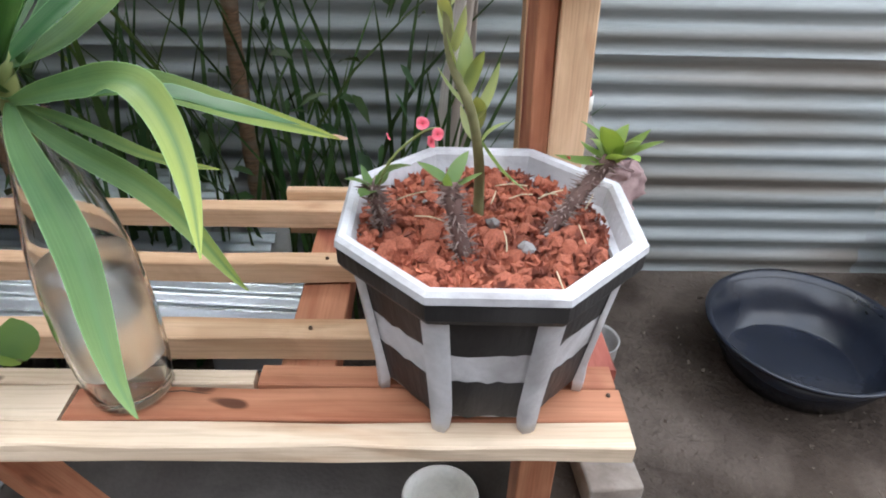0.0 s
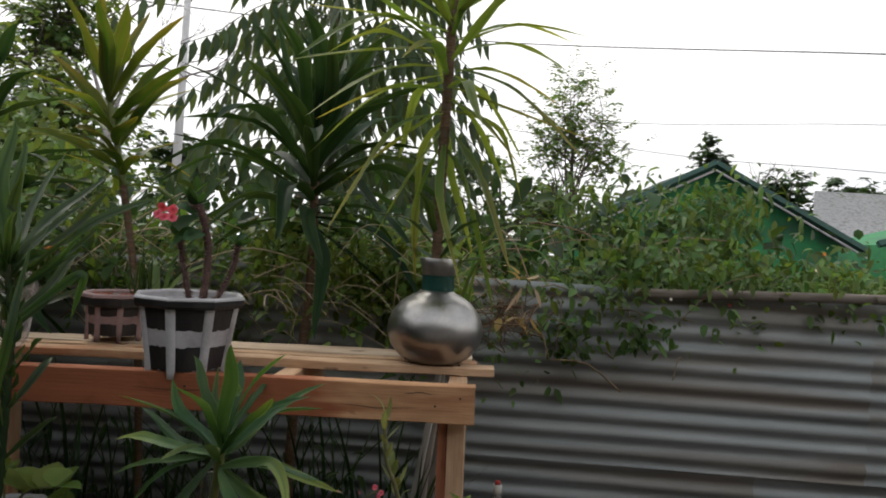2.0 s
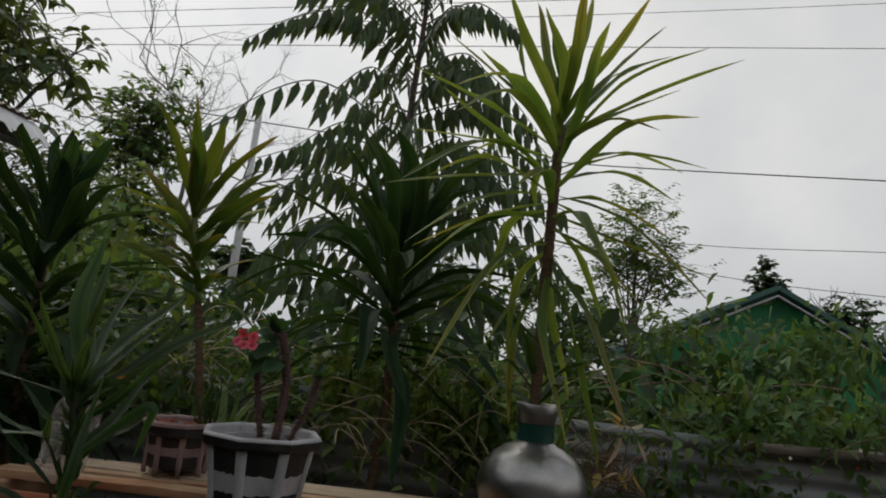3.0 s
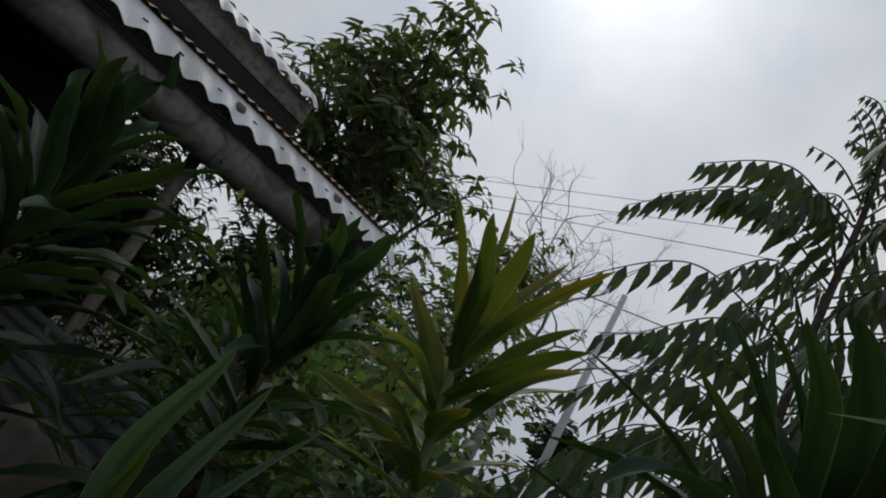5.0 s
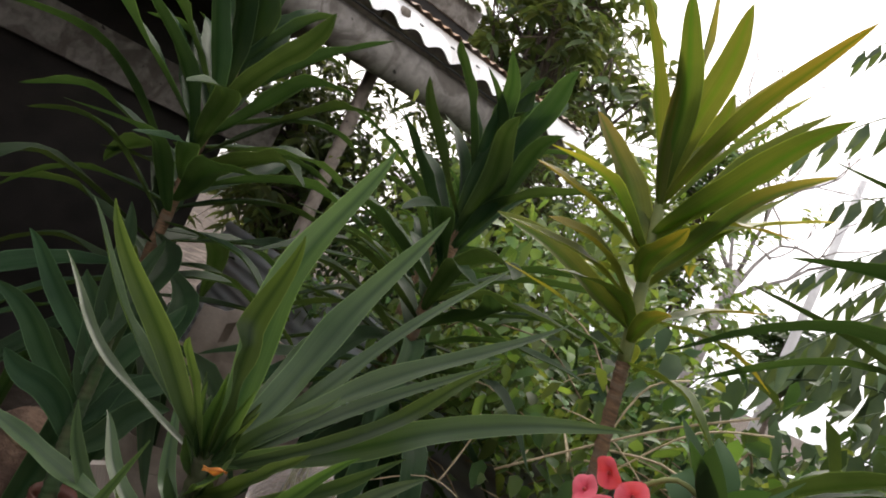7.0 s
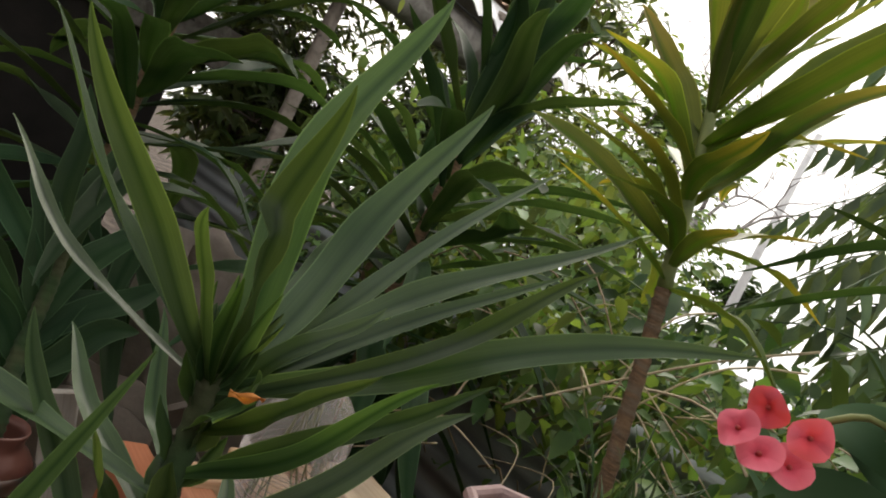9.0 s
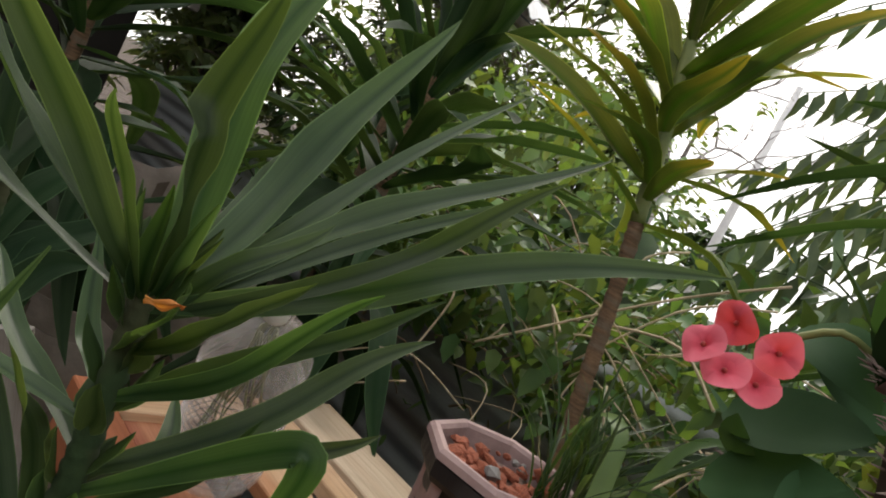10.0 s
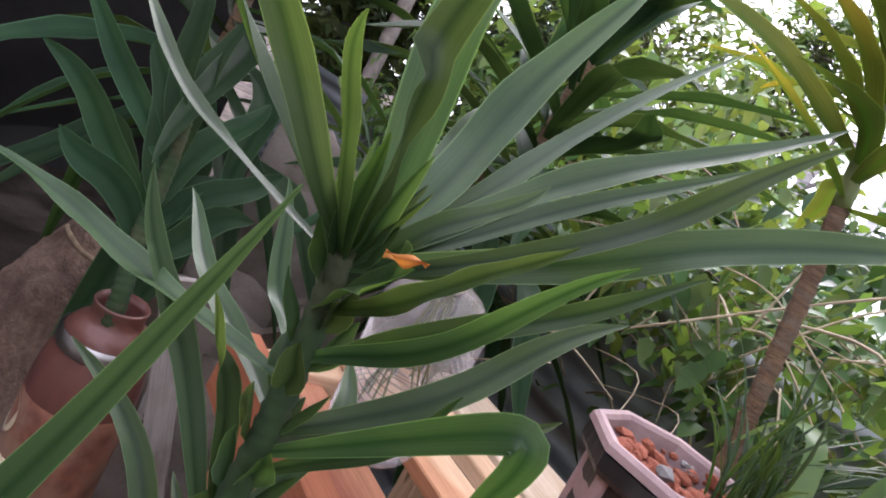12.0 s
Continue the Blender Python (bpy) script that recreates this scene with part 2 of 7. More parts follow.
def wood(name, c0, c1, red=None, scale=1.0, rough=0.75, heart=0.53, stretch=None):
    """Sawn timber with grain along x: fine lines, stretches of darker heartwood, knots and saw marks."""
    m, n, l, b = material(name, rough)
    b.inputs["Specular IOR Level"].default_value = 0.25
    tc, oi, ad, mul = n.new("ShaderNodeTexCoord"), n.new("ShaderNodeObjectInfo"), n.new("ShaderNodeVectorMath"), n.new("ShaderNodeMath")
    ad.operation, mul.operation = "ADD", "MULTIPLY"
    mul.inputs[1].default_value = 37.0
    l.new(oi.outputs["Random"], mul.inputs[0])
    l.new(tc.outputs["Object"], ad.inputs[0])
    l.new(mul.outputs[0], ad.inputs[1])

    def grain(sx, sy, detail, distort):
        mp, tx = n.new("ShaderNodeMapping"), n.new("ShaderNodeTexNoise")
        mp.inputs["Scale"].default_value = (sx * scale, sy * scale, sy * scale)
        tx.inputs["Scale"].default_value, tx.inputs["Detail"].default_value, tx.inputs["Distortion"].default_value = 1.0, detail, distort
        l.new(ad.outputs["Vector"], mp.inputs["Vector"])
        l.new(mp.outputs["Vector"], tx.inputs["Vector"])
        return tx.outputs["Fac"]

    broad, fine, saw, blot = grain(1.5, 17, 4.0, 0.8), grain(7, 240, 3.0, 0.2), grain(85, 9, 3.0, 0.6), grain(6, 9, 4.0, 0.8)
    col = ramp_node(n, l, broad, [(0.3, c0), (0.5, tuple(0.45 * p + 0.55 * q for p, q in zip(c0, c1))), (0.7, c1)]).outputs["Color"]
    if red:
        hf = ramp_node(n, l, grain(1.7, 4.2, 4.0, 1.2), [(heart, (0, 0, 0)), (heart + 0.09, (1, 1, 1))])
        dark = mixed(n, l, broad, tuple(0.8 * v for v in red), tuple(min(0.9, 1.35 * v) for v in red))
        col = mixed(n, l, hf.outputs["Color"], col, dark)
    if stretch:
        sx, wob = n.new("ShaderNodeSeparateXYZ"), n.new("ShaderNodeMath")
        wob.operation = "MULTIPLY_ADD"
        wob.inputs[1].default_value = 0.5
        l.new(tc.outputs["Object"], sx.inputs[0])
        l.new(broad, wob.inputs[0])
        l.new(sx.outputs["X"], wob.inputs[2])
        sr = ramp_node(n, l, wob.outputs[0], [(0.0, (1, 1, 1)), (max(0.001, stretch[0]), (1, 1, 1)), (stretch[0] + 0.12, (0, 0, 0))])
        col = mixed(n, l, sr.outputs["Color"], col, mixed(n, l, broad, tuple(0.75 * v for v in stretch[1]), tuple(1.25 * v for v in stretch[1])))
    col = mixed(n, l, 0.24, col, ramp_node(n, l, fine, [(0.36, (0.55, 0.5, 0.46)), (0.52, (1.08, 1.08, 1.08))]).outputs["Color"], "MULTIPLY")
    col = mixed(n, l, 0.36, col, ramp_node(n, l, blot, [(0.34, (0.62, 0.57, 0.52)), (0.5, (1.05, 1.05, 1.05))]).outputs["Color"], "MULTIPLY")
    kf = ramp_node(n, l, grain(7, 17, 1.5, 0.3), [(0.71, (0, 0, 0)), (0.75, (1, 1, 1))])
    col = mixed(n, l, kf.outputs["Color"], col, tuple(0.28 * v for v in c0))
    l.new(col, b.inputs["Base Color"])
    tot, tot2 = n.new("ShaderNodeMath"), n.new("ShaderNodeMath")
    tot.operation = tot2.operation = "ADD"
    weak = n.new("ShaderNodeMath")
    weak.operation = "MULTIPLY"
    weak.inputs[1].default_value = 0.22
    l.new(saw, weak.inputs[0])
    l.new(fine, tot.inputs[0])
    l.new(weak.outputs[0], tot.inputs[1])
    l.new(tot.outputs[0], tot2.inputs[0])
    l.new(broad, tot2.inputs[1])
    bumped(n, l, b, tot2.outputs[0], 0.4, 0.0025)
    return m


def leaf_material(name, c0, c1, tip=None, rough=0.45, glow=0.45, vary=0.25, vein=None, spread=6.0, ripe=0.0, shine=0.18):
    """Leaf: mottled green, light passing through, its own tone for each leaf; tip colours the far end and the margin."""
    m, n, l, b = material(name, rough)
    b.inputs["Specular IOR Level"].default_value = shine
    a = noise_node(n, l, spread, 4.0)
    col = ramp_node(n, l, a.outputs["Fac"], [(0.3, c0), (0.7, c1)]).outputs["Color"]
    oi = n.new("ShaderNodeObjectInfo")
    if tip:
        uv, sep = n.new("ShaderNodeTexCoord"), n.new("ShaderNodeSeparateXYZ")
        l.new(uv.outputs["UV"], sep.inputs[0])
        mr = n.new("ShaderNodeMapRange")
        mr.inputs["From Min"].default_value, mr.inputs["From Max"].default_value = 0.45 - 0.3 * ripe, 1.0 - 0.2 * ripe
        l.new(sep.outputs["Y"], mr.inputs["Value"])
        nz = n.new("ShaderNodeMath")
        nz.operation = "MULTIPLY"
        l.new(mr.outputs["Result"], nz.inputs[0])
        rr = ramp_node(n, l, oi.outputs["Random"], [(0.35 * (1 - ripe), (0.05 + 0.5 * ripe,) * 3), (0.95 - 0.4 * ripe, (1, 1, 1))])
        l.new(rr.outputs["Color"], nz.inputs[1])
        col = mixed(n, l, nz.outputs[0], col, tip)
    if vein:
        uv2, sep2 = n.new("ShaderNodeTexCoord"), n.new("ShaderNodeSeparateXYZ")
        l.new(uv2.outputs["UV"], sep2.inputs[0])
        streak = noise_node(n, l, 1.0, 3.0, (46, 1.4, 1), 0.2, "UV")
        col = mixed(n, l, 0.55, col, ramp_node(n, l, streak.outputs["Fac"], [(0.3, (0.62, 0.66, 0.6)), (0.7, (1.25, 1.2, 1.2))]).outputs["Color"], "MULTIPLY")
        vr = ramp_node(n, l, sep2.outputs["X"], [(0.30, (0, 0, 0)), (0.5, (0.85, 0.85, 0.85)), (0.70, (0, 0, 0))])
        col = mixed(n, l, vr.outputs["Color"], col, vein)
        rim = ramp_node(n, l, sep2.outputs["X"], [(0.0, (0.7, 0.7, 0.7)), (0.045, (0, 0, 0)), (0.955, (0, 0, 0)), (1.0, (0.7, 0.7, 0.7))])
        col = mixed(n, l, rim.outputs["Color"], col, tuple(min(0.8, 2.2 * v + 0.02) for v in c1))
    hs = n.new("ShaderNodeHueSaturation")
    vm = n.new("ShaderNodeMapRange")
    vm.inputs["To Min"].default_value, vm.inputs["To Max"].default_value = 1 - vary, 1 + vary
    geo = n.new("ShaderNodeNewGeometry")
    sm = n.new("ShaderNodeMath")
    sm.operation = "ADD"
    fr = n.new("ShaderNodeMath")
    fr.operation = "FRACT"
    l.new(oi.outputs["Random"], sm.inputs[0])
    l.new(geo.outputs["Random Per Island"], sm.inputs[1])
    l.new(sm.outputs[0], fr.inputs[0])
    l.new(fr.outputs[0], vm.inputs["Value"])
    l.new(vm.outputs["Result"], hs.inputs["Value"])
    hue, wh = n.new("ShaderNodeMapRange"), n.new("ShaderNodeMath")
    wh.operation = "PINGPONG"
    wh.inputs[1].default_value = 0.29
    l.new(fr.outputs[0], wh.inputs[0])
    hue.inputs["From Max"].default_value = 0.29
    hue.inputs["To Min"].default_value, hue.inputs["To Max"].default_value = 0.5 - 0.09 * vary, 0.5 + 0.05 * vary
    l.new(wh.outputs[0], hue.inputs["Value"])
    l.new(hue.outputs["Result"], hs.inputs["Hue"])
    l.new(col, hs.inputs["Color"])
    l.new(hs.outputs["Color"], b.inputs["Base Color"])
    tr, mx = n.new("ShaderNodeBsdfTranslucent"), n.new("ShaderNodeMixShader")
    br = mixed(n, l, 1.0, hs.outputs["Color"], (1.75, 1.5, 0.62), "MULTIPLY")
    l.new(br, tr.inputs["Color"])
    mx.inputs[0].default_value = glow
    l.new(b.outputs[0], mx.inputs[1])
    l.new(tr.outputs[0], mx.inputs[2])
    l.new(mx.outputs[0], n["Material Output"].inputs["Surface"])
    ribs = n.new("ShaderNodeTexWave")
    if tip or vein:
        tc = n.new("ShaderNodeTexCoord")
        ribs.inputs["Scale"].default_value, ribs.inputs["Distortion"].default_value = 7.0, 0.6
        l.new(tc.outputs["UV"], ribs.inputs["Vector"])
        bumped(n, l, b, ribs.outputs["Fac"], 0.12, 0.002)
    else:
        bumped(n, l, b, a.outputs["Fac"], 0.2, 0.004)
    return m


def glass(name, colour, rough=0.03, ior=1.45):
    m, n, l, b = material(name, rough)
    b.inputs["Base Color"].default_value = (*colour, 1)
    b.inputs["Transmission Weight"].default_value = 1.0
    b.inputs["IOR"].default_value = ior
    return m


PINE = wood("pale_sawn_pine", (0.49, 0.295, 0.165), (0.66, 0.455, 0.295), (0.45, 0.225, 0.12), 1.0, 0.75, 0.58)
PINE_FRONT = wood("pine_with_red_heartwood", (0.48, 0.255, 0.13), (0.63, 0.385, 0.22), (0.34, 0.14, 0.07), 1.0, 0.75, 0.52, (0.62, (0.33, 0.115, 0.055)))
PINE_RED = wood("reddish_sawn_timber", (0.31, 0.115, 0.06), (0.47, 0.22, 0.125), (0.24, 0.075, 0.045))
PINE_LIGHT = wood("fresh_pine_edge", (0.52, 0.385, 0.265), (0.66, 0.54, 0.405), (0.44, 0.27, 0.165), 1.0, 0.75, 0.60)
RED_BOARD = wood("red_brown_painted_board", (0.27, 0.075, 0.055), (0.40, 0.14, 0.10), (0.22, 0.06, 0.045))
OLD_WOOD = wood("weathered_grey_wood", (0.16, 0.13, 0.11), (0.34, 0.29, 0.25), (0.10, 0.08, 0.07))
DARK_WOOD = wood("dark_roof_timber", (0.13, 0.11, 0.095), (0.24, 0.205, 0.175))
ZINC = surface("weathered_zinc_sheet", (0.25, 0.275, 0.28), (0.42, 0.445, 0.445), 3.0, 0.58, 0.5, (0.25, 0.225, 0.20), 1.3, 0.25, (0.35, 1, 6))
FLASHING = surface("white_painted_flashing", (0.72, 0.72, 0.73), (0.86, 0.86, 0.86), 5.0, 0.5, 0.0, (0.60, 0.58, 0.56), 2.2, 0.12)
GREY_TIMBER = wood("grey_eave_timber", (0.13, 0.12, 0.11), (0.24, 0.225, 0.21), (0.10, 0.09, 0.08))
ZINC_BRIGHT = surface("bright_zinc_sheet", (0.48, 0.52, 0.56), (0.70, 0.75, 0.80), 4.0, 0.32, 0.75, None, 2, 0.06)
ROOF_RUST = surface("rusty_roof_sheet", (0.24, 0.15, 0.10), (0.42, 0.24, 0.14), 5.0, 0.8, 0.2, (0.35, 0.32, 0.30), 2)
SOIL = surface("packed_dark_earth", (0.032, 0.023, 0.018), (0.072, 0.055, 0.043), 5.5, 0.9, 0.0, (0.125, 0.10, 0.082), 2.6, 0.8, None, 0.02, 60)
CRUMB = surface("dry_earth_crumbs", (0.07, 0.052, 0.04), (0.19, 0.155, 0.125), 9.0, 0.95)
BASIN = surface("black_plastic", (0.008, 0.010, 0.017), (0.016, 0.020, 0.032), 6.0, 0.2, 0.0, (0.03, 0.03, 0.035), 2.5, 0.05)
WHITE_PAINT = surface("chalky_white_paint", (0.48, 0.475, 0.49), (0.62, 0.615, 0.635), 12.0, 0.65, 0.0, (0.36, 0.345, 0.35), 7.0, 0.4)
PINK_PAINT = surface("faded_mauve_paint", (0.30, 0.20, 0.20), (0.42, 0.29, 0.28), 12.0, 0.7, 0.0, (0.22, 0.14, 0.14), 5.0, 0.25)
BLACK_PAINT = surface("brushed_black_paint", (0.008, 0.008, 0.009), (0.022, 0.021, 0.022), 18.0, 0.5, 0.0, (0.04, 0.038, 0.038), 7.0, 0.4, (1, 1, 0.25))
BRICK = surface("crushed_red_brick", (0.27, 0.062, 0.034), (0.50, 0.165, 0.092), 30.0, 0.95, 0.0, (0.17, 0.05, 0.032), 22.0, 0.5)
STONE = surface("grey_pebble", (0.16, 0.15, 0.15), (0.30, 0.28, 0.27), 25.0, 0.9)
SOIL.node_tree.nodes["Principled BSDF"].inputs["Specular IOR Level"].default_value = 0.12
POT_SOIL = surface("dry_potting_soil", (0.10, 0.06, 0.045), (0.20, 0.12, 0.09), 40.0, 0.97, 0.0, (0.06, 0.04, 0.03), 10.0, 0.8, None, 0.01)
STEEL = surface("brushed_steel", (0.33, 0.32, 0.31), (0.48, 0.47, 0.455), 7.0, 0.31, 1.0, (0.40, 0.36, 0.33), 2.0, 0.06)
GREEN_BAND = surface("dark_green_enamel", (0.008, 0.05, 0.04), (0.015, 0.08, 0.06), 10.0, 0.35)
# dark brownish grey over the whole bowl
ALU = surface("dark_aluminium", (0.06, 0.052, 0.046), (0.11, 0.098, 0.088), 7.0, 0.5, 0.6, (0.07, 0.06, 0.055), 3.0)
BARK = surface("ringed_cane_bark", (0.085, 0.052, 0.03), (0.23, 0.14, 0.08), 34.0, 0.9, 0.0, (0.16, 0.12, 0.085), 9.0, 0.8, (1, 1, 6))
GREEN_STEM = surface("green_stem", (0.10, 0.14, 0.04), (0.22, 0.24, 0.08), 20.0, 0.6)
THORN_STEM = surface("thorny_brown_stem", (0.075, 0.042, 0.036), (0.16, 0.095, 0.08), 50.0, 0.85)
THORN_PALE = surface("pale_thorn", (0.14, 0.085, 0.075), (0.34, 0.26, 0.23), 60.0, 0.8)
STRAW_STEM = surface("pale_straw", (0.42, 0.34, 0.22), (0.62, 0.52, 0.36), 40.0, 0.85)
TWIG = surface("dry_twig", (0.15, 0.10, 0.06), (0.36, 0.27, 0.17), 30.0, 0.9)
# grey lightened to put the haze of distance into the bark
BARE_BARK = surface("haze_paled_bark", (0.22, 0.20, 0.19), (0.36, 0.34, 0.33), 12.0, 0.95)
TRUNK = surface("tree_bark", (0.05, 0.04, 0.032), (0.13, 0.10, 0.08), 12.0, 0.95, 0.0, None, 2, 0.7, None, 0.02, 40)
DRAC = leaf_material("dracaena_leaf", (0.022, 0.051, 0.020), (0.050, 0.090, 0.036), (0.06, 0.12, 0.026), 0.37, 0.46, 0.26, (0.011, 0.034, 0.009), shine=0.14)
DRAC.node_tree.nodes["Principled BSDF"].inputs["Specular IOR Level"].default_value = 0.34
DRAC_DARK = leaf_material("dark_dracaena_leaf", (0.015, 0.036, 0.017), (0.031, 0.064, 0.028), None, 0.55, 0.35, 0.3, (0.012, 0.035, 0.012), shine=0.08)
DRAC_CANE = leaf_material("narrow_cane_leaf", (0.065, 0.12, 0.035), (0.13, 0.20, 0.06), (0.42, 0.36, 0.12), 0.42, 0.45, 0.3, (0.08, 0.15, 0.04))
DRAC_STEM = surface("dark_green_stem", (0.010, 0.028, 0.007), (0.026, 0.052, 0.014), 25.0, 0.95, 0.0, (0.045, 0.05, 0.02), 14.0, 0.5)
ORANGE_LEAF = leaf_material("withered_orange_leaf", (0.34, 0.11, 0.025), (0.46, 0.20, 0.05), None, 0.7, 0.3, 0.1)
DRAC_PALE = leaf_material("pale_dracaena_leaf", (0.055, 0.13, 0.06), (0.12, 0.21, 0.10), (0.44, 0.43, 0.14), 0.42, 0.3, 0.2, (0.10, 0.18, 0.07))
DRAC_YELLOW = leaf_material("yellowing_dracaena_leaf", (0.055, 0.10, 0.025), (0.12, 0.165, 0.04), (0.46, 0.38, 0.07), 0.45, 0.32, 0.3, (0.06, 0.14, 0.02))
DRAC_VASE = leaf_material("bluish_green_dracaena_leaf", (0.020, 0.066, 0.026), (0.052, 0.116, 0.047), (0.18, 0.24, 0.06), 0.40, 0.35, 0.34, (0.028, 0.085, 0.028))
DRAC_RIPE = leaf_material("yellowed_dracaena_leaf", (0.05, 0.12, 0.05), (0.115, 0.20, 0.085), (0.34, 0.40, 0.10), 0.42, 0.3, 0.2, (0.10, 0.18, 0.07), 9.0, 0.4)
VINE = leaf_material("vine_leaf", (0.05, 0.105, 0.035), (0.11, 0.185, 0.06), None, 0.5, 0.4, 0.45)
# vine green with shade put into its colour; distant trees share this dark green
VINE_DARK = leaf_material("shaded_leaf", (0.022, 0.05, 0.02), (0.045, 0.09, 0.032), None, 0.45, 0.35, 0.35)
MANGO = leaf_material("glossy_tree_leaf", (0.055, 0.09, 0.042), (0.105, 0.15, 0.066), None, 0.36, 0.4, 0.35)
VINE_LIGHT = leaf_material("light_shrub_leaf", (0.075, 0.14, 0.045), (0.15, 0.23, 0.078), None, 0.5, 0.4, 0.4)
THORN_LEAF = leaf_material("dull_dark_green_leaf", (0.020, 0.055, 0.022), (0.042, 0.095, 0.036), None, 0.75, 0.3, 0.2)
PINNATE = leaf_material("dull_pinnate_leaf", (0.042, 0.075, 0.040), (0.085, 0.125, 0.064), None, 0.5, 0.32, 0.3)
SUCC = leaf_material("soft_green_leaf", (0.09, 0.16, 0.06), (0.17, 0.25, 0.10), None, 0.45, 0.4, 0.2)
BRIGHT = leaf_material("yellow_green_round_leaf", (0.10, 0.18, 0.045), (0.20, 0.28, 0.08), None, 0.5, 0.35, 0.35)
ZIGZAG = leaf_material("pale_olive_leaf", (0.15, 0.20, 0.085), (0.27, 0.30, 0.14), None, 0.45, 0.3, 0.2)
STRAW = leaf_material("dry_leaf", (0.32, 0.24, 0.16), (0.50, 0.41, 0.29), None, 0.8, 0.35, 0.3)
PETAL = leaf_material("crimson_petal", (0.52, 0.035, 0.07), (0.66, 0.085, 0.125), None, 0.5, 0.2, 0.15)
_m = PETAL.node_tree
_d, _r, _o = _m.nodes.new("ShaderNodeVectorMath"), _m.nodes.new("ShaderNodeValToRGB"), _m.nodes.new("ShaderNodeTexCoord")
_d.operation = "LENGTH"
_m.links.new(_o.outputs["Object"], _d.inputs[0])
_s = _m.nodes.new("ShaderNodeMapRange")
_s.inputs["From Max"].default_value = 0.019
_m.links.new(_d.outputs["Value"], _s.inputs["Value"])
_m.links.new(_s.outputs["Result"], _r.inputs["Fac"])
for _e, (_p, _c) in zip(_r.color_ramp.elements, ((0.10, (0.42, 0.025, 0.06)), (0.42, (0.70, 0.10, 0.15)))):
    _e.position, _e.color = _p, (*_c, 1)
_e = _r.color_ramp.elements.new(1.0)
_e.color = (0.80, 0.20, 0.26, 1)
_m.links.new(_r.outputs["Color"], _m.nodes["Principled BSDF"].inputs["Base Color"])
GREEN_WALL = surface("green_painted_wall", (0.015, 0.16, 0.055), (0.03, 0.24, 0.085), 4.0, 0.7, 0.0, (0.03, 0.12, 0.06), 1.0)
GREEN_TRIM = surface("dark_green_trim", (0.015, 0.06, 0.045), (0.03, 0.09, 0.07), 5.0, 0.6)
WIRE = surface("black_cable", (0.02, 0.02, 0.02), (0.04, 0.04, 0.04), 10.0, 0.6)
CONCRETE = surface("grey_concrete", (0.30, 0.29, 0.28), (0.45, 0.44, 0.42), 4.0, 0.85, 0.0, (0.24, 0.22, 0.2), 1.5)
STAINED = surface("brown_stained_concrete", (0.19, 0.15, 0.12), (0.40, 0.34, 0.29), 9.0, 0.9, 0.0, (0.42, 0.38, 0.35), 3.5, 0.5)
CLOTH = surface("dusty_mauve_cloth", (0.26, 0.17, 0.165), (0.42, 0.30, 0.29), 14.0, 0.95, 0.0, (0.20, 0.12, 0.12), 6.0, 0.5)
BURLAP = surface("brown_burlap", (0.12, 0.075, 0.052), (0.24, 0.155, 0.11), 40.0, 0.97, 0.0, (0.09, 0.055, 0.04), 7.0, 0.9, None, 0.008)
CARD = surface("faded_grey_card", (0.22, 0.182, 0.152), (0.35, 0.295, 0.25), 6.0, 0.9, 0.0, (0.15, 0.115, 0.09), 5.0)
WHITE_PLASTIC = surface("white_plastic", (0.70, 0.68, 0.62), (0.80, 0.78, 0.72), 5.0, 0.4, 0.0, (0.58, 0.54, 0.46), 3.0, 0.08)
RED_PLASTIC = surface("red_plastic", (0.42, 0.03, 0.03), (0.55, 0.06, 0.05), 10.0, 0.45)
GREEN_PLASTIC = surface("mint_green_plastic", (0.06, 0.38, 0.20), (0.10, 0.50, 0.28), 10.0, 0.45)
BROWN_TIN = surface("brown_lacquered_tin", (0.105, 0.038, 0.03), (0.165, 0.066, 0.05), 8.0, 0.32, 0.1, (0.07, 0.03, 0.02), 5.0, 0.08)
CREAM = surface("cream_print", (0.55, 0.45, 0.28), (0.68, 0.58, 0.38), 20.0, 0.5)
PRINT = surface("worn_brown_print", (0.11, 0.035, 0.025), (0.30, 0.13, 0.08), 26.0, 0.4, 0.05, (0.23, 0.135, 0.09), 14.0, 0.08)
GREY_PALE = wood("pale_grey_weathered_wood", (0.34, 0.31, 0.28), (0.52, 0.48, 0.44), (0.28, 0.24, 0.21))
PALE_POLE = surface("pale_concrete_pole", (0.55, 0.55, 0.56), (0.68, 0.68, 0.68), 4.0, 0.8)
CLEAR = glass("clear_glass", (0.98, 0.99, 0.985))
PET, _n, _l, _b = material("thin_cloudy_plastic", 0.18)
_b.inputs["Base Color"].default_value = (0.52, 0.46, 0.43, 1)
_b.inputs["Specular IOR Level"].default_value = 0.9
_b.inputs["Alpha"].default_value = 0.30
WATER = glass("cloudy_water", (0.95, 0.92, 0.86), 0.30, 1.25)
# near-black base puts the veranda's indoor shade into the wall colour
DARK_WALL = surface("shade_dark_wall", (0.015, 0.0135, 0.013), (0.034, 0.030, 0.028), 5.0, 0.9)


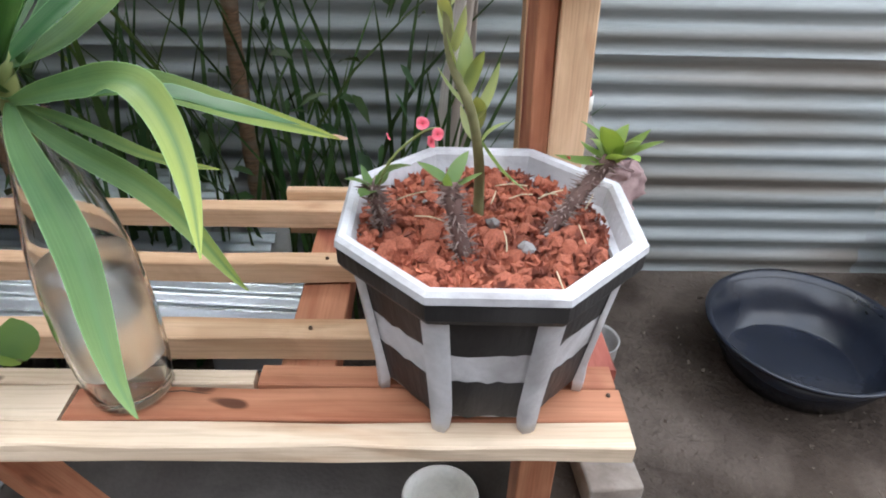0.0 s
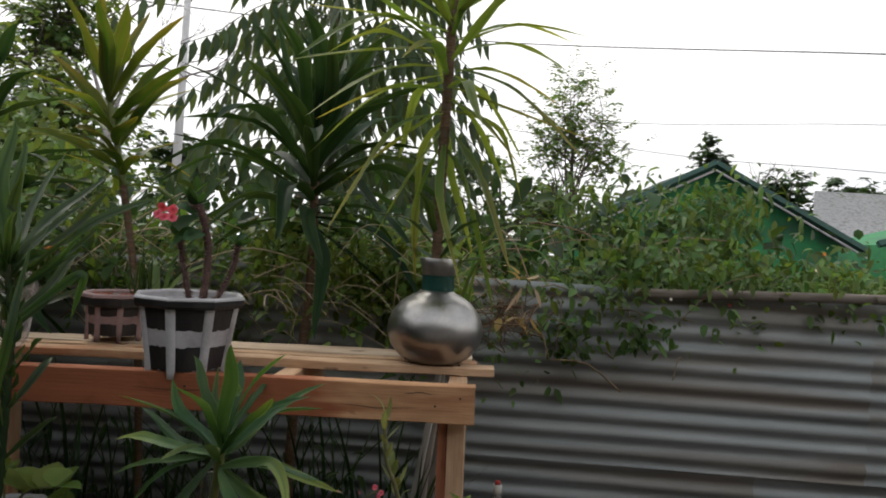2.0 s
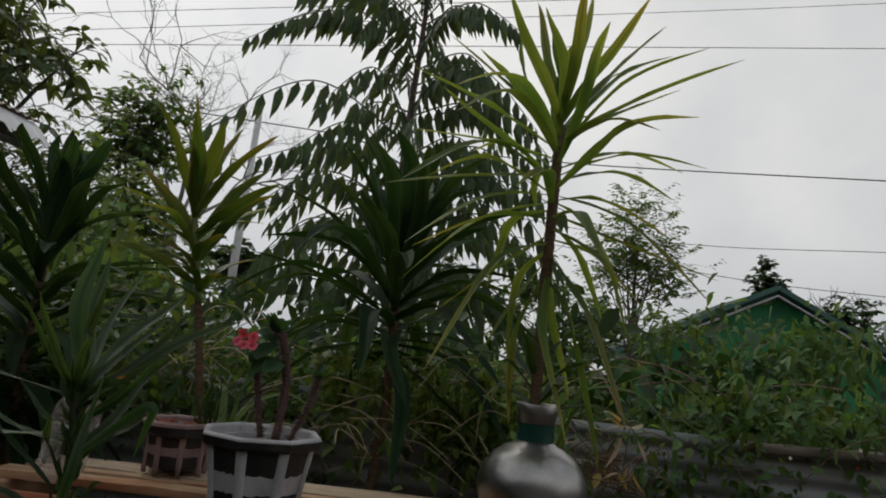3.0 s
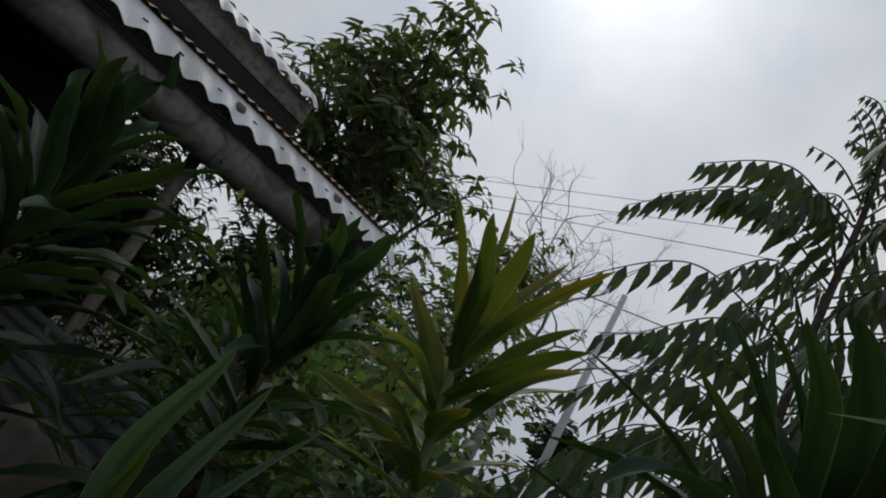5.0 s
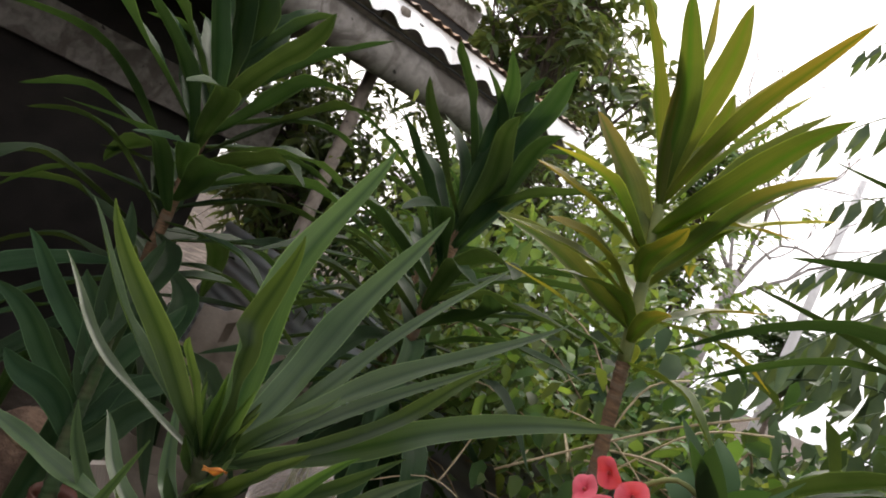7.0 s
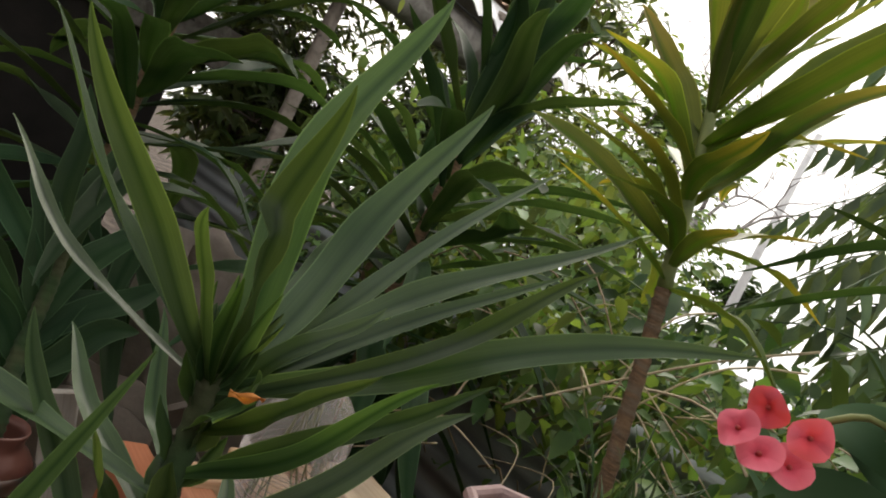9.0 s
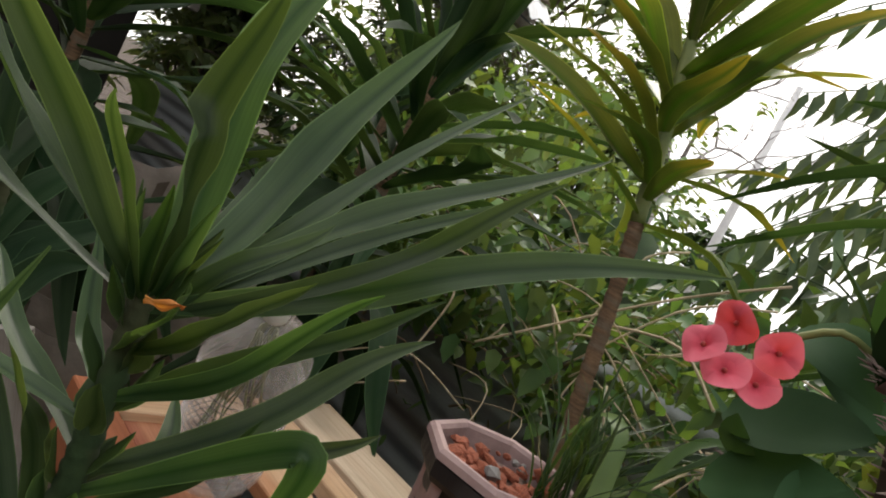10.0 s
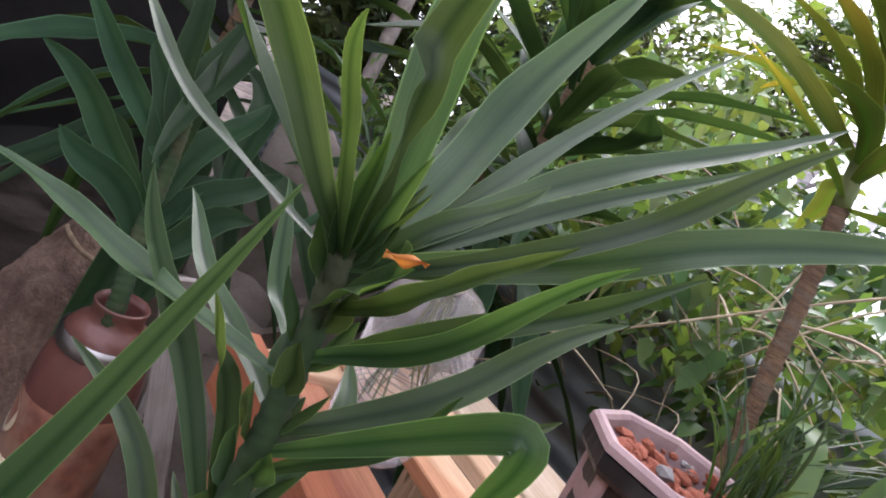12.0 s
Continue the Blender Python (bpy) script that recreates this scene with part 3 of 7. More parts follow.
# ---- ground, fence, house ----
def ground_sheet():
    xs = sorted({*[round(-7 + 0.14 * i, 3) for i in range(101)], -400, -150, -60, -25, -12, 12, 25, 60, 150, 400})
    ys = sorted({*[round(-5 + 0.14 * i, 3) for i in range(60)], -400, -150, -60, -25, -10, 6, 10, 25, 60, 150, 400})
    bm = bmesh.new()
    grid = [[bm.verts.new((x, y, 0.012 * noise.noise(Vector((x * 1.7, y * 1.7, 0))) - 0.006 + 0.006 * noise.noise(Vector((x * 6, y * 6, 3))))) for x in xs] for y in ys]
    for r0, r1 in zip(grid, grid[1:]):
        for k in range(len(xs) - 1):
            bm.faces.new((r0[k], r0[k + 1], r1[k + 1], r1[k]))
    return tagged(part("ground", bm, SOIL), "dark packed bare earth with pale dusty patches", "ground", kind="structure")


ground_sheet()
bm = bmesh.new()
rnd = random.Random(61)
for i in range(900):
    x, y, r = rnd.uniform(-1.6, 2.4), rnd.uniform(0.1, 1.85), rnd.uniform(0.002, 0.009) * (1 if i % 9 else 1.8)
    v = [bm.verts.new((x + r * rnd.uniform(-1, 1), y + r * rnd.uniform(-1, 1), 0.002 + r * (k % 2) * 0.9 + 0.012 * noise.noise(Vector((x * 1.7, y * 1.7, 0))))) for k in range(5)]
    for q in ((0, 1, 2), (0, 2, 3), (0, 3, 1), (1, 4, 2), (2, 4, 3), (3, 4, 1)):
        bm.faces.new([v[k] for k in q])
tagged(part("soil_crumbs", bm, CRUMB, None, "", False), "loose crumbs of earth and small stones", "gravel", kind="stuff")


def corrugated_bm(length, height, pitch=0.076, amp=0.0078, cols=10, seed=0, steps=8):
    """A sheet in the x-z plane whose waves run along x."""
    rnd = random.Random(seed)
    bm = bmesh.new()
    n = int(height / pitch * steps)
    rows = []
    ph = rnd.uniform(0, 6)
    for j in range(n + 1):
        z = height * j / n
        rows.append([bm.verts.new((length * i / cols, amp * math.sin(2 * math.pi * z / pitch) + 0.006 * math.sin(ph + 3 * i / cols) + 0.002 * rnd.uniform(-1, 1), z + 0.004 * math.sin(ph + 2.2 * i / cols))) for i in range(cols + 1)])
    for a, b in zip(rows, rows[1:]):
        for i in range(cols):
            bm.faces.new((a[i], a[i + 1], b[i + 1], b[i]))
    return bm


fence = thing("wall_fence", pose(0, 1.9, 0), "fence of weathered grey corrugated iron sheets laid sideways", "fence", kind="structure")
k = 0
for row, (z0, h, dy) in enumerate(((0.0, 0.79, 0.0), (0.75, 0.77, -0.016))):
    for i in range(3):
        x0 = -5.2 + 3.3 * i + 0.45 * row
        part("iron_sheet", corrugated_bm(3.36, h, seed=k), ZINC, fence, at=pose(x0, dy - 0.003 * (i % 2), z0, 0, 0, 0))
        k += 1
bm = bmesh.new()
tube(bm, spline([(0.9, -0.05, 1.50), (2.2, -0.06, 1.545), (3.6, -0.05, 1.53), (5.0, -0.05, 1.56)], 24), 0.022, 8)
part("top_rail", bm, DARK_WOOD, fence, "dark round pole laid along the top")
for x in (-3.2, -1.2, 0.72, 2.6, 4.5):
    bm = bmesh.new()
    tube(bm, [(x, 0.06, -0.1), (x + 0.01, 0.065, 0.8), (x, 0.06, 1.5)], 0.035, 8)
    part("post", bm, OLD_WOOD, fence)

# veranda of the house beside the yard: eave along y
house = thing("veranda_house", pose(-3.5, 0, 0), "dark open veranda under a corrugated iron roof with pale eave", "house")
EY0, EY1 = -5.5, 3.4


def flashing_bm(x, y0, y1, z0, z1, lean=0.07, wave=0.17, depth=0.045):
    """Sheet strip along y, leaning back to the sky, with a scalloped lower edge."""
    bm = bmesh.new()
    n = int((y1 - y0) / wave) * 8
    rows = []
    for i in range(n + 1):
        y = y0 + (y1 - y0) * i / n
        s = (0.5 + 0.5 * math.sin(2 * math.pi * y / wave + 0.5 * math.sin(1.7 * y))) ** 0.7
        lo = z0 + depth * s
        rows.append([bm.verts.new(c) for c in ((x + lean, y, lo), (x, y, 0.5 * (lo + z1) + 0.01), (x - lean, y, z1), (x - lean - 0.012, y, z1 - 0.006), (x - 0.012, y, 0.5 * (lo + z1)), (x + lean - 0.008, y, lo - 0.001))])
    for a, b in zip(rows, rows[1:]):
        for k in range(6):
            bm.faces.new((a[k], a[(k + 1) % 6], b[(k + 1) % 6], b[k]))
    bm.faces.new(rows[0])
    bm.faces.new(rows[-1][::-1])
    bmesh.ops.recalc_face_normals(bm, faces=bm.faces)
    return bm


part("eave_flashing", flashing_bm(-0.02, EY0, EY1, 2.85, 3.03), FLASHING, house, "white sheet flashing with a scalloped lower edge", False)
SLOT = surface("dark_nail_slot", (0.03, 0.03, 0.03), (0.06, 0.055, 0.05), 20, 0.8)
for i in range(36):
    b2 = bmesh.new()
    box(b2, -0.003, 0.003, -0.015, 0.015, -0.004, 0.004, 0.0015)
    part("nail_slot", b2, SLOT, house, at=pose(0.004, 2.86 - 0.235 * i + 0.03 * math.sin(5 * i), 2.948, 8 * math.sin(3 * i), 0, 0) @ pose(0, 0, 0, 0, -38, 0))
bm = bmesh.new()
tube(bm, [(-0.12, y, 2.735 + 0.006 * math.sin(3 * y)) for y in np.linspace(EY0, EY1 - 0.62, 20)], 0.115, 16)
part("eave_beam", bm, GREY_TIMBER, house, "grey round timber beam under the eave")
bm = bmesh.new()
box(bm, -0.16, -0.085, EY0 + 0.02, EY1 - 0.03, 2.83, 3.03, 0.0)
part("eave_board", bm, DARK_WOOD, house, "dark board behind the flashing")
bm = bmesh.new()
tube(bm, [(0.0, y, 2.845 + 0.004 * math.sin(4 * y)) for y in np.linspace(EY0, EY1 - 0.1, 30)], 0.006, 6)
part("eave_wire", bm, WIRE, house, "dark wire along the beam")


def roof_bm(x0, z0, x1, z1, y0, y1, pitch=0.076, amp=0.010):
    bm = bmesh.new()
    n = int((y1 - y0) / pitch * 6)
    rows = []
    for i in range(n + 1):
        y = y0 + (y1 - y0) * i / n
        w = amp * math.sin(2 * math.pi * y / pitch)
        rows.append([bm.verts.new((x0 + (x1 - x0) * u, y, z0 + (z1 - z0) * u + w)) for u in (0, 0.33, 0.66, 1)])
    for a, b in zip(rows, rows[1:]):
        for j in range(3):
            bm.faces.new((a[j], a[j + 1], b[j + 1], b[j]))
    return bm


part("roof", roof_bm(-0.06, 3.045, -2.1, 3.60, EY0, EY1), ROOF_RUST, house, "rusty corrugated iron roof")
bm = bmesh.new()
box(bm, -2.02, -1.94, EY0, 3.42, 3.86, 4.07, 0.01)
part("upper_fascia", bm, GREY_TIMBER, house, "grey fascia board of the higher roof")
part("upper_flashing", flashing_bm(-1.92, EY0, 3.40, 4.03, 4.19, 0.08), FLASHING, house, "white flashing of the higher roof with a scalloped edge", False)
part("upper_roof", roof_bm(-2.0, 4.195, -4.6, 5.0, EY0, 3.4, 0.15, 0.016), ROOF_RUST, house, "higher roof of rusted sheets")
bm = bmesh.new()
box(bm, -2.1, -1.96, EY0, 3.4, 3.5, 4.0, 0.0)
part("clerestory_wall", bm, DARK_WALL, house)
WY0, WY1, WZ0, WZ1 = -0.14, 0.26, 1.22, 1.50
bm = bmesh.new()
box(bm, -2.3, -2.15, EY0, WY0, 0.0, 3.6, 0.0)
box(bm, -2.3, -2.15, WY1, 1.9, 0.0, 3.6, 0.0)
box(bm, -2.3, -2.15, WY0, WY1, 0.0, WZ0, 0.0)
box(bm, -2.3, -2.15, WY0, WY1, WZ1, 3.6, 0.0)
part("wall", bm, DARK_WALL, house, "back wall of the veranda, near black for the shade inside")
bm = bmesh.new()
box(bm, -2.16, -2.12, WY0 - 0.05, WY0, WZ0 - 0.05, WZ1 + 0.05, 0.003)
box(bm, -2.16, -2.12, WY1, WY1 + 0.05, WZ0 - 0.05, WZ1 + 0.05, 0.003)
box(bm, -2.158, -2.122, WY0, WY1, WZ0 - 0.05, WZ0, 0.003)
box(bm, -2.158, -2.122, WY0, WY1, WZ1, WZ1 + 0.05, 0.003)
win = part("window", bm, OLD_WOOD, house, "small unglazed window with wooden slats")
for k in range(3):
    bm = bmesh.new()
    box(bm, -2.24, -2.22, WY0, WY1, WZ0 + 0.055 + 0.08 * k, WZ0 + 0.075 + 0.08 * k, 0.002)
    part("slat", bm, OLD_WOOD, win)
bm = bmesh.new()
box(bm, -2.25, -2.21, 0.05, 0.08, WZ0, WZ1, 0.002)
part("mullion", bm, DARK_WOOD, win)
bm = bmesh.new()
box(bm, -2.3, 0.0, EY0 - 0.12, EY0, 0.0, 3.3, 0.0)
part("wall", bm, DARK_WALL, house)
for y, x in ((1.97, -0.36), (-0.9, -0.12), (-3.6, -0.12)):
    bm = bmesh.new()
    tube(bm, [(x, y, -0.05), (x + 0.012, y + 0.01, 1.2), (x, y, 2.9)], 0.04, 10)
    part("veranda_post", bm, DARK_WOOD, house, "dark round timber post")
for y in (-2.6, -0.6, 0.55, 1.75):
    bm = bmesh.new()
    box(bm, -2.15, -0.05, y, y + 0.09, 2.86, 2.98, 0.004)
    part("tie_beam", bm, DARK_WOOD, house)
for i in range(10):
    y = -5.2 + 0.88 * i
    bm = bmesh.new()
    tube(bm, [(0.0, y, 2.95), (-2.1, y, 3.53)], 0.03, 6)
    part("rafter", bm, DARK_WOOD, house)
bm = bmesh.new()
box(bm, -2.12, -1.98, -2.6, 2.2, 2.05, 2.36, 0.006)
part("lintel", bm, GREY_TIMBER, house, "wide greyish timber lintel along the veranda wall")

# green gabled house beyond the fence
gh = thing("green_gabled_house", pose(7.2, 19.2, 0), "far house with a bright green gable wall and dark green eaves", "house")
bm = bmesh.new()
pts = [(-3.9, 0), (3.9, 0), (3.9, 2.45), (0, 4.45), (-3.9, 2.45)]
f = bm.faces.new([bm.verts.new((x, 0, z)) for x, z in pts])
r = bmesh.ops.extrude_face_region(bm, geom=[f])
for v in r["geom"]:
    if isinstance(v, bmesh.types.BMVert):
        v.co.y += 5.0
bmesh.ops.recalc_face_normals(bm, faces=bm.faces)
part("wall", bm, GREEN_WALL, gh, "", False)
for sx in (-1, 1):
    bm = bmesh.new()
    vs = [bm.verts.new(c) for c in ((0, -0.45, 4.62), (sx * 4.5, -0.45, 2.30), (sx * 4.5, 5.4, 2.30), (0, 5.4, 4.62))]
    f = bm.faces.new(vs)
    bmesh.ops.solidify(bm, geom=[f], thickness=0.06)
    part("roof", bm, GREEN_TRIM, gh, "", False)
    bm = bmesh.new()
    tube(bm, [(0, -0.47, 4.58), (sx * 4.5, -0.47, 2.24)], 0.11, 4)
    part("bargeboard", bm, GREEN_TRIM, gh, "dark green bargeboard", False)
    bm = bmesh.new()
    tube(bm, [(0, -0.46, 4.38), (sx * 4.5, -0.46, 2.06)], 0.035, 4)
    part("trim", bm, WHITE_PAINT, gh, "", False)
gh2 = thing("pale_roofed_house", pose(14.6, 23, 0), "far house with a white sheet roof", "house")
bm = bmesh.new()
box(bm, -2.2, 5.5, 0.3, 6.5, 0, 2.6, 0)
part("wall", bm, GREEN_WALL, gh2, "", False)
bm = bmesh.new()
f = bm.faces.new([bm.verts.new(c) for c in ((-2.4, 0, 2.75), (6.0, 0, 2.75), (6.0, 4.0, 4.9), (-0.4, 4.0, 4.9))])
bmesh.ops.solidify(bm, geom=[f], thickness=0.08)
part("roof", bm, WHITE_PAINT, gh2, "white painted sheet roof", False)
gh3 = thing("green_roofed_shed", pose(15.6, 19.0, 0), "far shed with a green sloping roof", "house")
bm = bmesh.new()
f = bm.faces.new([bm.verts.new((x, 0, z)) for x, z in ((-3.2, 0), (6, 0), (6, 5.2), (-3.2, 2.5))])
r = bmesh.ops.extrude_face_region(bm, geom=[f])
for v in r["geom"]:
    if isinstance(v, bmesh.types.BMVert):
        v.co.y += 4.0
bmesh.ops.recalc_face_normals(bm, faces=bm.faces)
part("wall", bm, GREEN_WALL, gh3, "", False)
bm = bmesh.new()
tube(bm, [(-3.5, -0.05, 2.50), (6.2, -0.05, 5.34)], 0.12, 4)
part("bargeboard", bm, GREEN_TRIM, gh3, "", False)
# low shed roof among the bushes behind the fence
shed = thing("low_shed", pose(-2.6, 4.2, 0), "low shed with a ribbed grey iron roof among the bushes", "shed")
part("roof", roof_bm(0.0, 1.45, 1.5, 1.75, 0.0, 1.6, 0.09, 0.016), ZINC_BRIGHT, shed)
bm = bmesh.new()
box(bm, 0.1, 1.4, 0.1, 1.5, 0.0, 1.44, 0.0)
part("wall", bm, OLD_WOOD, shed)

# utility pole and wires
pole = thing("utility_pole", pose(-9.9, 20.6, 0), "tall slim pale grey concrete utility pole", "pole")
bm = bmesh.new()
tube(bm, [(0, 0, 0), (0.03, 0, 5), (0.06, 0, 9.6)], [0.17, 0.14, 0.11], 12)
part("shaft", bm, PALE_POLE, pole)
for r, pts in ((0.011, ((-24.0, 16.6, 10.0), (-14.8, 18.0, 11.58), (4.4, 21.0, 14.8), (16, 22.8, 16.8))), (0.011, ((-24.0, 16.9, 9.5), (-14.7, 18.3, 11.15), (3.1, 21.5, 14.4), (16, 23.6, 16.8))),
               (0.012, ((-24.0, 17.5, 9.6), (-13.6, 17.9, 10.45), (11.1, 18.9, 12.2), (20, 19.3, 12.9))), (0.022, ((-22, 18.2, 9.4), (-10.0, 20.6, 9.1), (0.0, 22.6, 9.05), (11.8, 20.1, 8.45), (20, 18.4, 8.1))),
               (0.012, ((-10.0, 20.6, 7.6), (3.7, 23.2, 6.6), (12.0, 20.5, 6.32), (20, 18, 6.1))), (0.012, ((-10.0, 20.6, 6.9), (5.7, 23.0, 5.55), (12.1, 20.7, 4.9), (20, 18.4, 4.3)))):
    w = thing("overhead_wire", pose(0, 0, 0), "thin black overhead cable against the sky", "cable", "overhead wires")
    bm = bmesh.new()
    tube(bm, spline(pts, 36), r, 5)
    part("cable", bm, WIRE, w)

# unseen wall and overhang added behind the path to block sky light
bh = thing("wall_unseen_back", pose(0.8, -3.4, 0), "plain unseen wall added behind the path to block sky light", "wall", kind="structure")
bm = bmesh.new()
box(bm, -4.4, 5.6, -0.2, 0.0, 0.0, 3.1, 0.0)
part("wall", bm, CONCRETE, bh, "", False)
bm = bmesh.new()
box(bm, -4.6, 5.8, -0.4, 1.5, 3.1, 3.16, 0.0)
part("eave", bm, ROOF_RUST, bh, "", False)
# side wall out of view, added to cut the low sky from the right
sw = thing("wall_unseen_side", pose(4.9, 0, 0), "plain unseen wall added at the side to block sky light", "wall", kind="structure")
bm = bmesh.new()
box(bm, 0.0, 0.15, -3.4, 1.85, 0.0, 2.4, 0.0)
part("wall", bm, CONCRETE, sw, "", False)


# ---- plant benches of sawn timber ----
ub = thing("upper_plant_bench", pose(0.23, 0, 1.2, 0, -1.2, 0) @ pose(-0.23, 0, -1.2), "upper bench of pale and reddish sawn pallet boards", "bench", "plant benches")


def board(name, x0, x1, y0, y1, z0, z1, mat, parent, seed, label=""):
    cx = (x0 + x1) / 2
    return part(name, plank_bm(x0 - cx, x1 - cx, y0, y1, z0, z1, seed), mat, parent, label, False, pose(cx, 0, 0))


board("front_board", -1.49, 0.231, 0.868, 0.912, 1.152, 1.257, PINE_FRONT, ub, 1, "tall front board with knots and a reddish stained stretch")
board("slat", -1.47, 0.288, 1.035, 1.110, 1.255, 1.281, PINE, ub, 2)
board("slat", -1.45, 0.235, 1.150, 1.196, 1.250, 1.277, PINE, ub, 3)
board("slat", -1.46, 0.22, 1.203, 1.325, 1.255, 1.281, PINE_LIGHT, ub, 4)
board("slat", -1.48, -0.25, 0.925, 1.0, 1.213, 1.239, PINE_RED, ub, 5)


def cross(name, x0, x1, y0, y1, z0, z1, mat, parent, seed, label=""):
    """A board that runs along y."""
    bm = plank_bm(y0, y1, -(x1 - x0) / 2, (x1 - x0) / 2, z0, z1, seed)
    return part(name, bm, mat, parent, label, False, pose((x0 + x1) / 2, 0, 0, 0, 0, 90))


for x0 in (-1.46, -0.36, 0.15):
    cross("crosspiece", x0, x0 + 0.055, 0.913, 1.33, 1.17, 1.254, PINE, ub, int(100 + 10 * x0))


def upright(name, x0, x1, y0, y1, z0, z1, mat, parent, seed, label=""):
    bm = plank_bm(z0, z1, -(x1 - x0) / 2, (x1 - x0) / 2, y0 - (y0 + y1) / 2, y1 - (y0 + y1) / 2, seed)
    return part(name, bm, mat, parent, label, False, Matrix.Translation(((x0 + x1) / 2, (y0 + y1) / 2, 0)) @ Matrix(((0, 1, 0, 0), (0, 0, 1, 0), (1, 0, 0, 0), (0, 0, 0, 1))))


upright("leg", 0.157, 0.207, 0.916, 0.985, 0.0, 1.168, PINE, ub, 11, "pale square leg")
upright("leg_plank", 0.128, 0.155, 0.925, 1.03, 0.0, 1.168, PINE_RED, ub, 12, "reddish plank nailed to the leg")
upright("leg", -1.45, -1.40, 0.916, 0.985, 0.0, 1.168, PINE_RED, ub, 13)
upright("leg", 0.157, 0.207, 1.27, 1.33, 0.0, 1.168, PINE, ub, 14)
upright("leg", -1.45, -1.40, 1.27, 1.33, 0.0, 1.168, PINE, ub, 15)

lb = thing("lower_plant_bench", pose(0, 0, 0), "low slatted bench of pale and reddish sawn timber", "bench", "plant benches")
board("front_board", -1.75, 0.250, 0.586, 0.627, 0.611, 0.641, PINE_LIGHT, lb, 21, "pale front board with cracks")
board("slat", -0.482, 0.252, 0.630, 0.689, 0.612, 0.640, PINE_RED, lb, 22, "reddish stained board")
board("slat", -0.244, 0.250, 0.693, 0.736, 0.612, 0.639, PINE_RED, lb, 20, "reddish stained board")
board("slat", -1.75, -0.486, 0.630, 0.689, 0.612, 0.641, PINE_LIGHT, lb, 23)
board("slat", -1.75, -0.25, 0.693, 0.722, 0.610, 0.643, PINE_LIGHT, lb, 24)
board("slat", -1.75, 0.13, 0.790, 0.838, 0.596, 0.641, PINE, lb, 25)
board("slat", -1.75, 0.20, 0.985, 1.022, 0.600, 0.641, PINE, lb, 26)
board("slat", -1.75, 0.20, 1.172, 1.215, 0.600, 0.641, PINE, lb, 27)
cross("crosspiece", -0.235, -0.150, 0.69, 1.25, 0.545, 0.594, PINE_RED, lb, 31, "reddish cross beam")
cross("crosspiece", 0.205, 0.262, 0.738, 1.25, 0.575, 0.628, RED_BOARD, lb, 32, "red-brown painted cross beam")
cross("crosspiece", -1.30, -1.22, 0.69, 1.25, 0.545, 0.594, PINE_RED, lb, 33)
board("rear_board", -0.30, 0.10, 1.216, 1.24, 0.56, 0.66, PINE, lb, 34, "short board with a nail")
upright("leg", 0.125, 0.180, 0.672, 0.735, 0.0, 0.584, PINE_RED, lb, 35)
upright("leg", -1.70, -1.64, 0.672, 0.735, 0.0, 0.584, PINE_RED, lb, 36)
upright("leg", 0.13, 0.185, 1.17, 1.23, 0.0, 0.596, PINE_RED, lb, 37)
upright("leg", -1.70, -1.64, 1.17, 1.23, 0.0, 0.596, PINE_RED, lb, 38)
bm = plank_bm(0.0, 0.62, -0.03, 0.03, -0.02, 0.02, 41)
part("brace", bm, PINE_RED, lb, "slanting brace", False, pose(-0.72, 0.72, 0.58, 0, 60, 0))

# sheets of bright corrugated iron kept below the low bench
for i, (x, y, z, rz, rx) in enumerate(((-1.66, 1.42, 0.42, -4, 87), (-1.72, 1.50, 0.40, -1, 90), (-1.75, 1.66, 0.47, 1, 84))):
    st = thing("spare_iron_sheet", pose(x, y, z, rx, 0, rz), "shiny spare sheet of corrugated iron stored below the bench", "iron sheet", "spare iron sheets")
    part("sheet", corrugated_bm(1.42 - 0.1 * i, 0.30, 0.05, 0.007, 8, 60 + i, 6), ZINC_BRIGHT, st)
for i, (x, y) in enumerate(((-1.3, 1.35), (-0.45, 1.38))):
    b = thing("support_brick", pose(x, y, 0, 0, 0, 12 * i), "rough grey concrete block under the iron sheets", "block", "support blocks")
    bm = bmesh.new()
    box(bm, -0.10, 0.10, -0.19, 0.19, 0.0, 0.385, 0.01)
    part("block", bm, CONCRETE, b)


# ---- octagonal planters ----
def octagon(r, z, turn=22.5):
    return [Vector((r * math.cos(radians(turn + 45 * k)), r * math.sin(radians(turn + 45 * k)), z)) for k in range(8)]


def rings_bm(rings, close=False):
    bm = bmesh.new()
    vs = [[bm.verts.new(p) for p in ring] for ring in rings]
    n = len(vs[0])
    for a, b in zip(vs, vs[1:]):
        for k in range(n):
            bm.faces.new((a[k], a[(k + 1) % n], b[(k + 1) % n], b[k]))
    if close:
        bm.faces.new(vs[0][::-1])
        bm.faces.new(vs[-1])
    bmesh.ops.recalc_face_normals(bm, faces=bm.faces)
    return bm


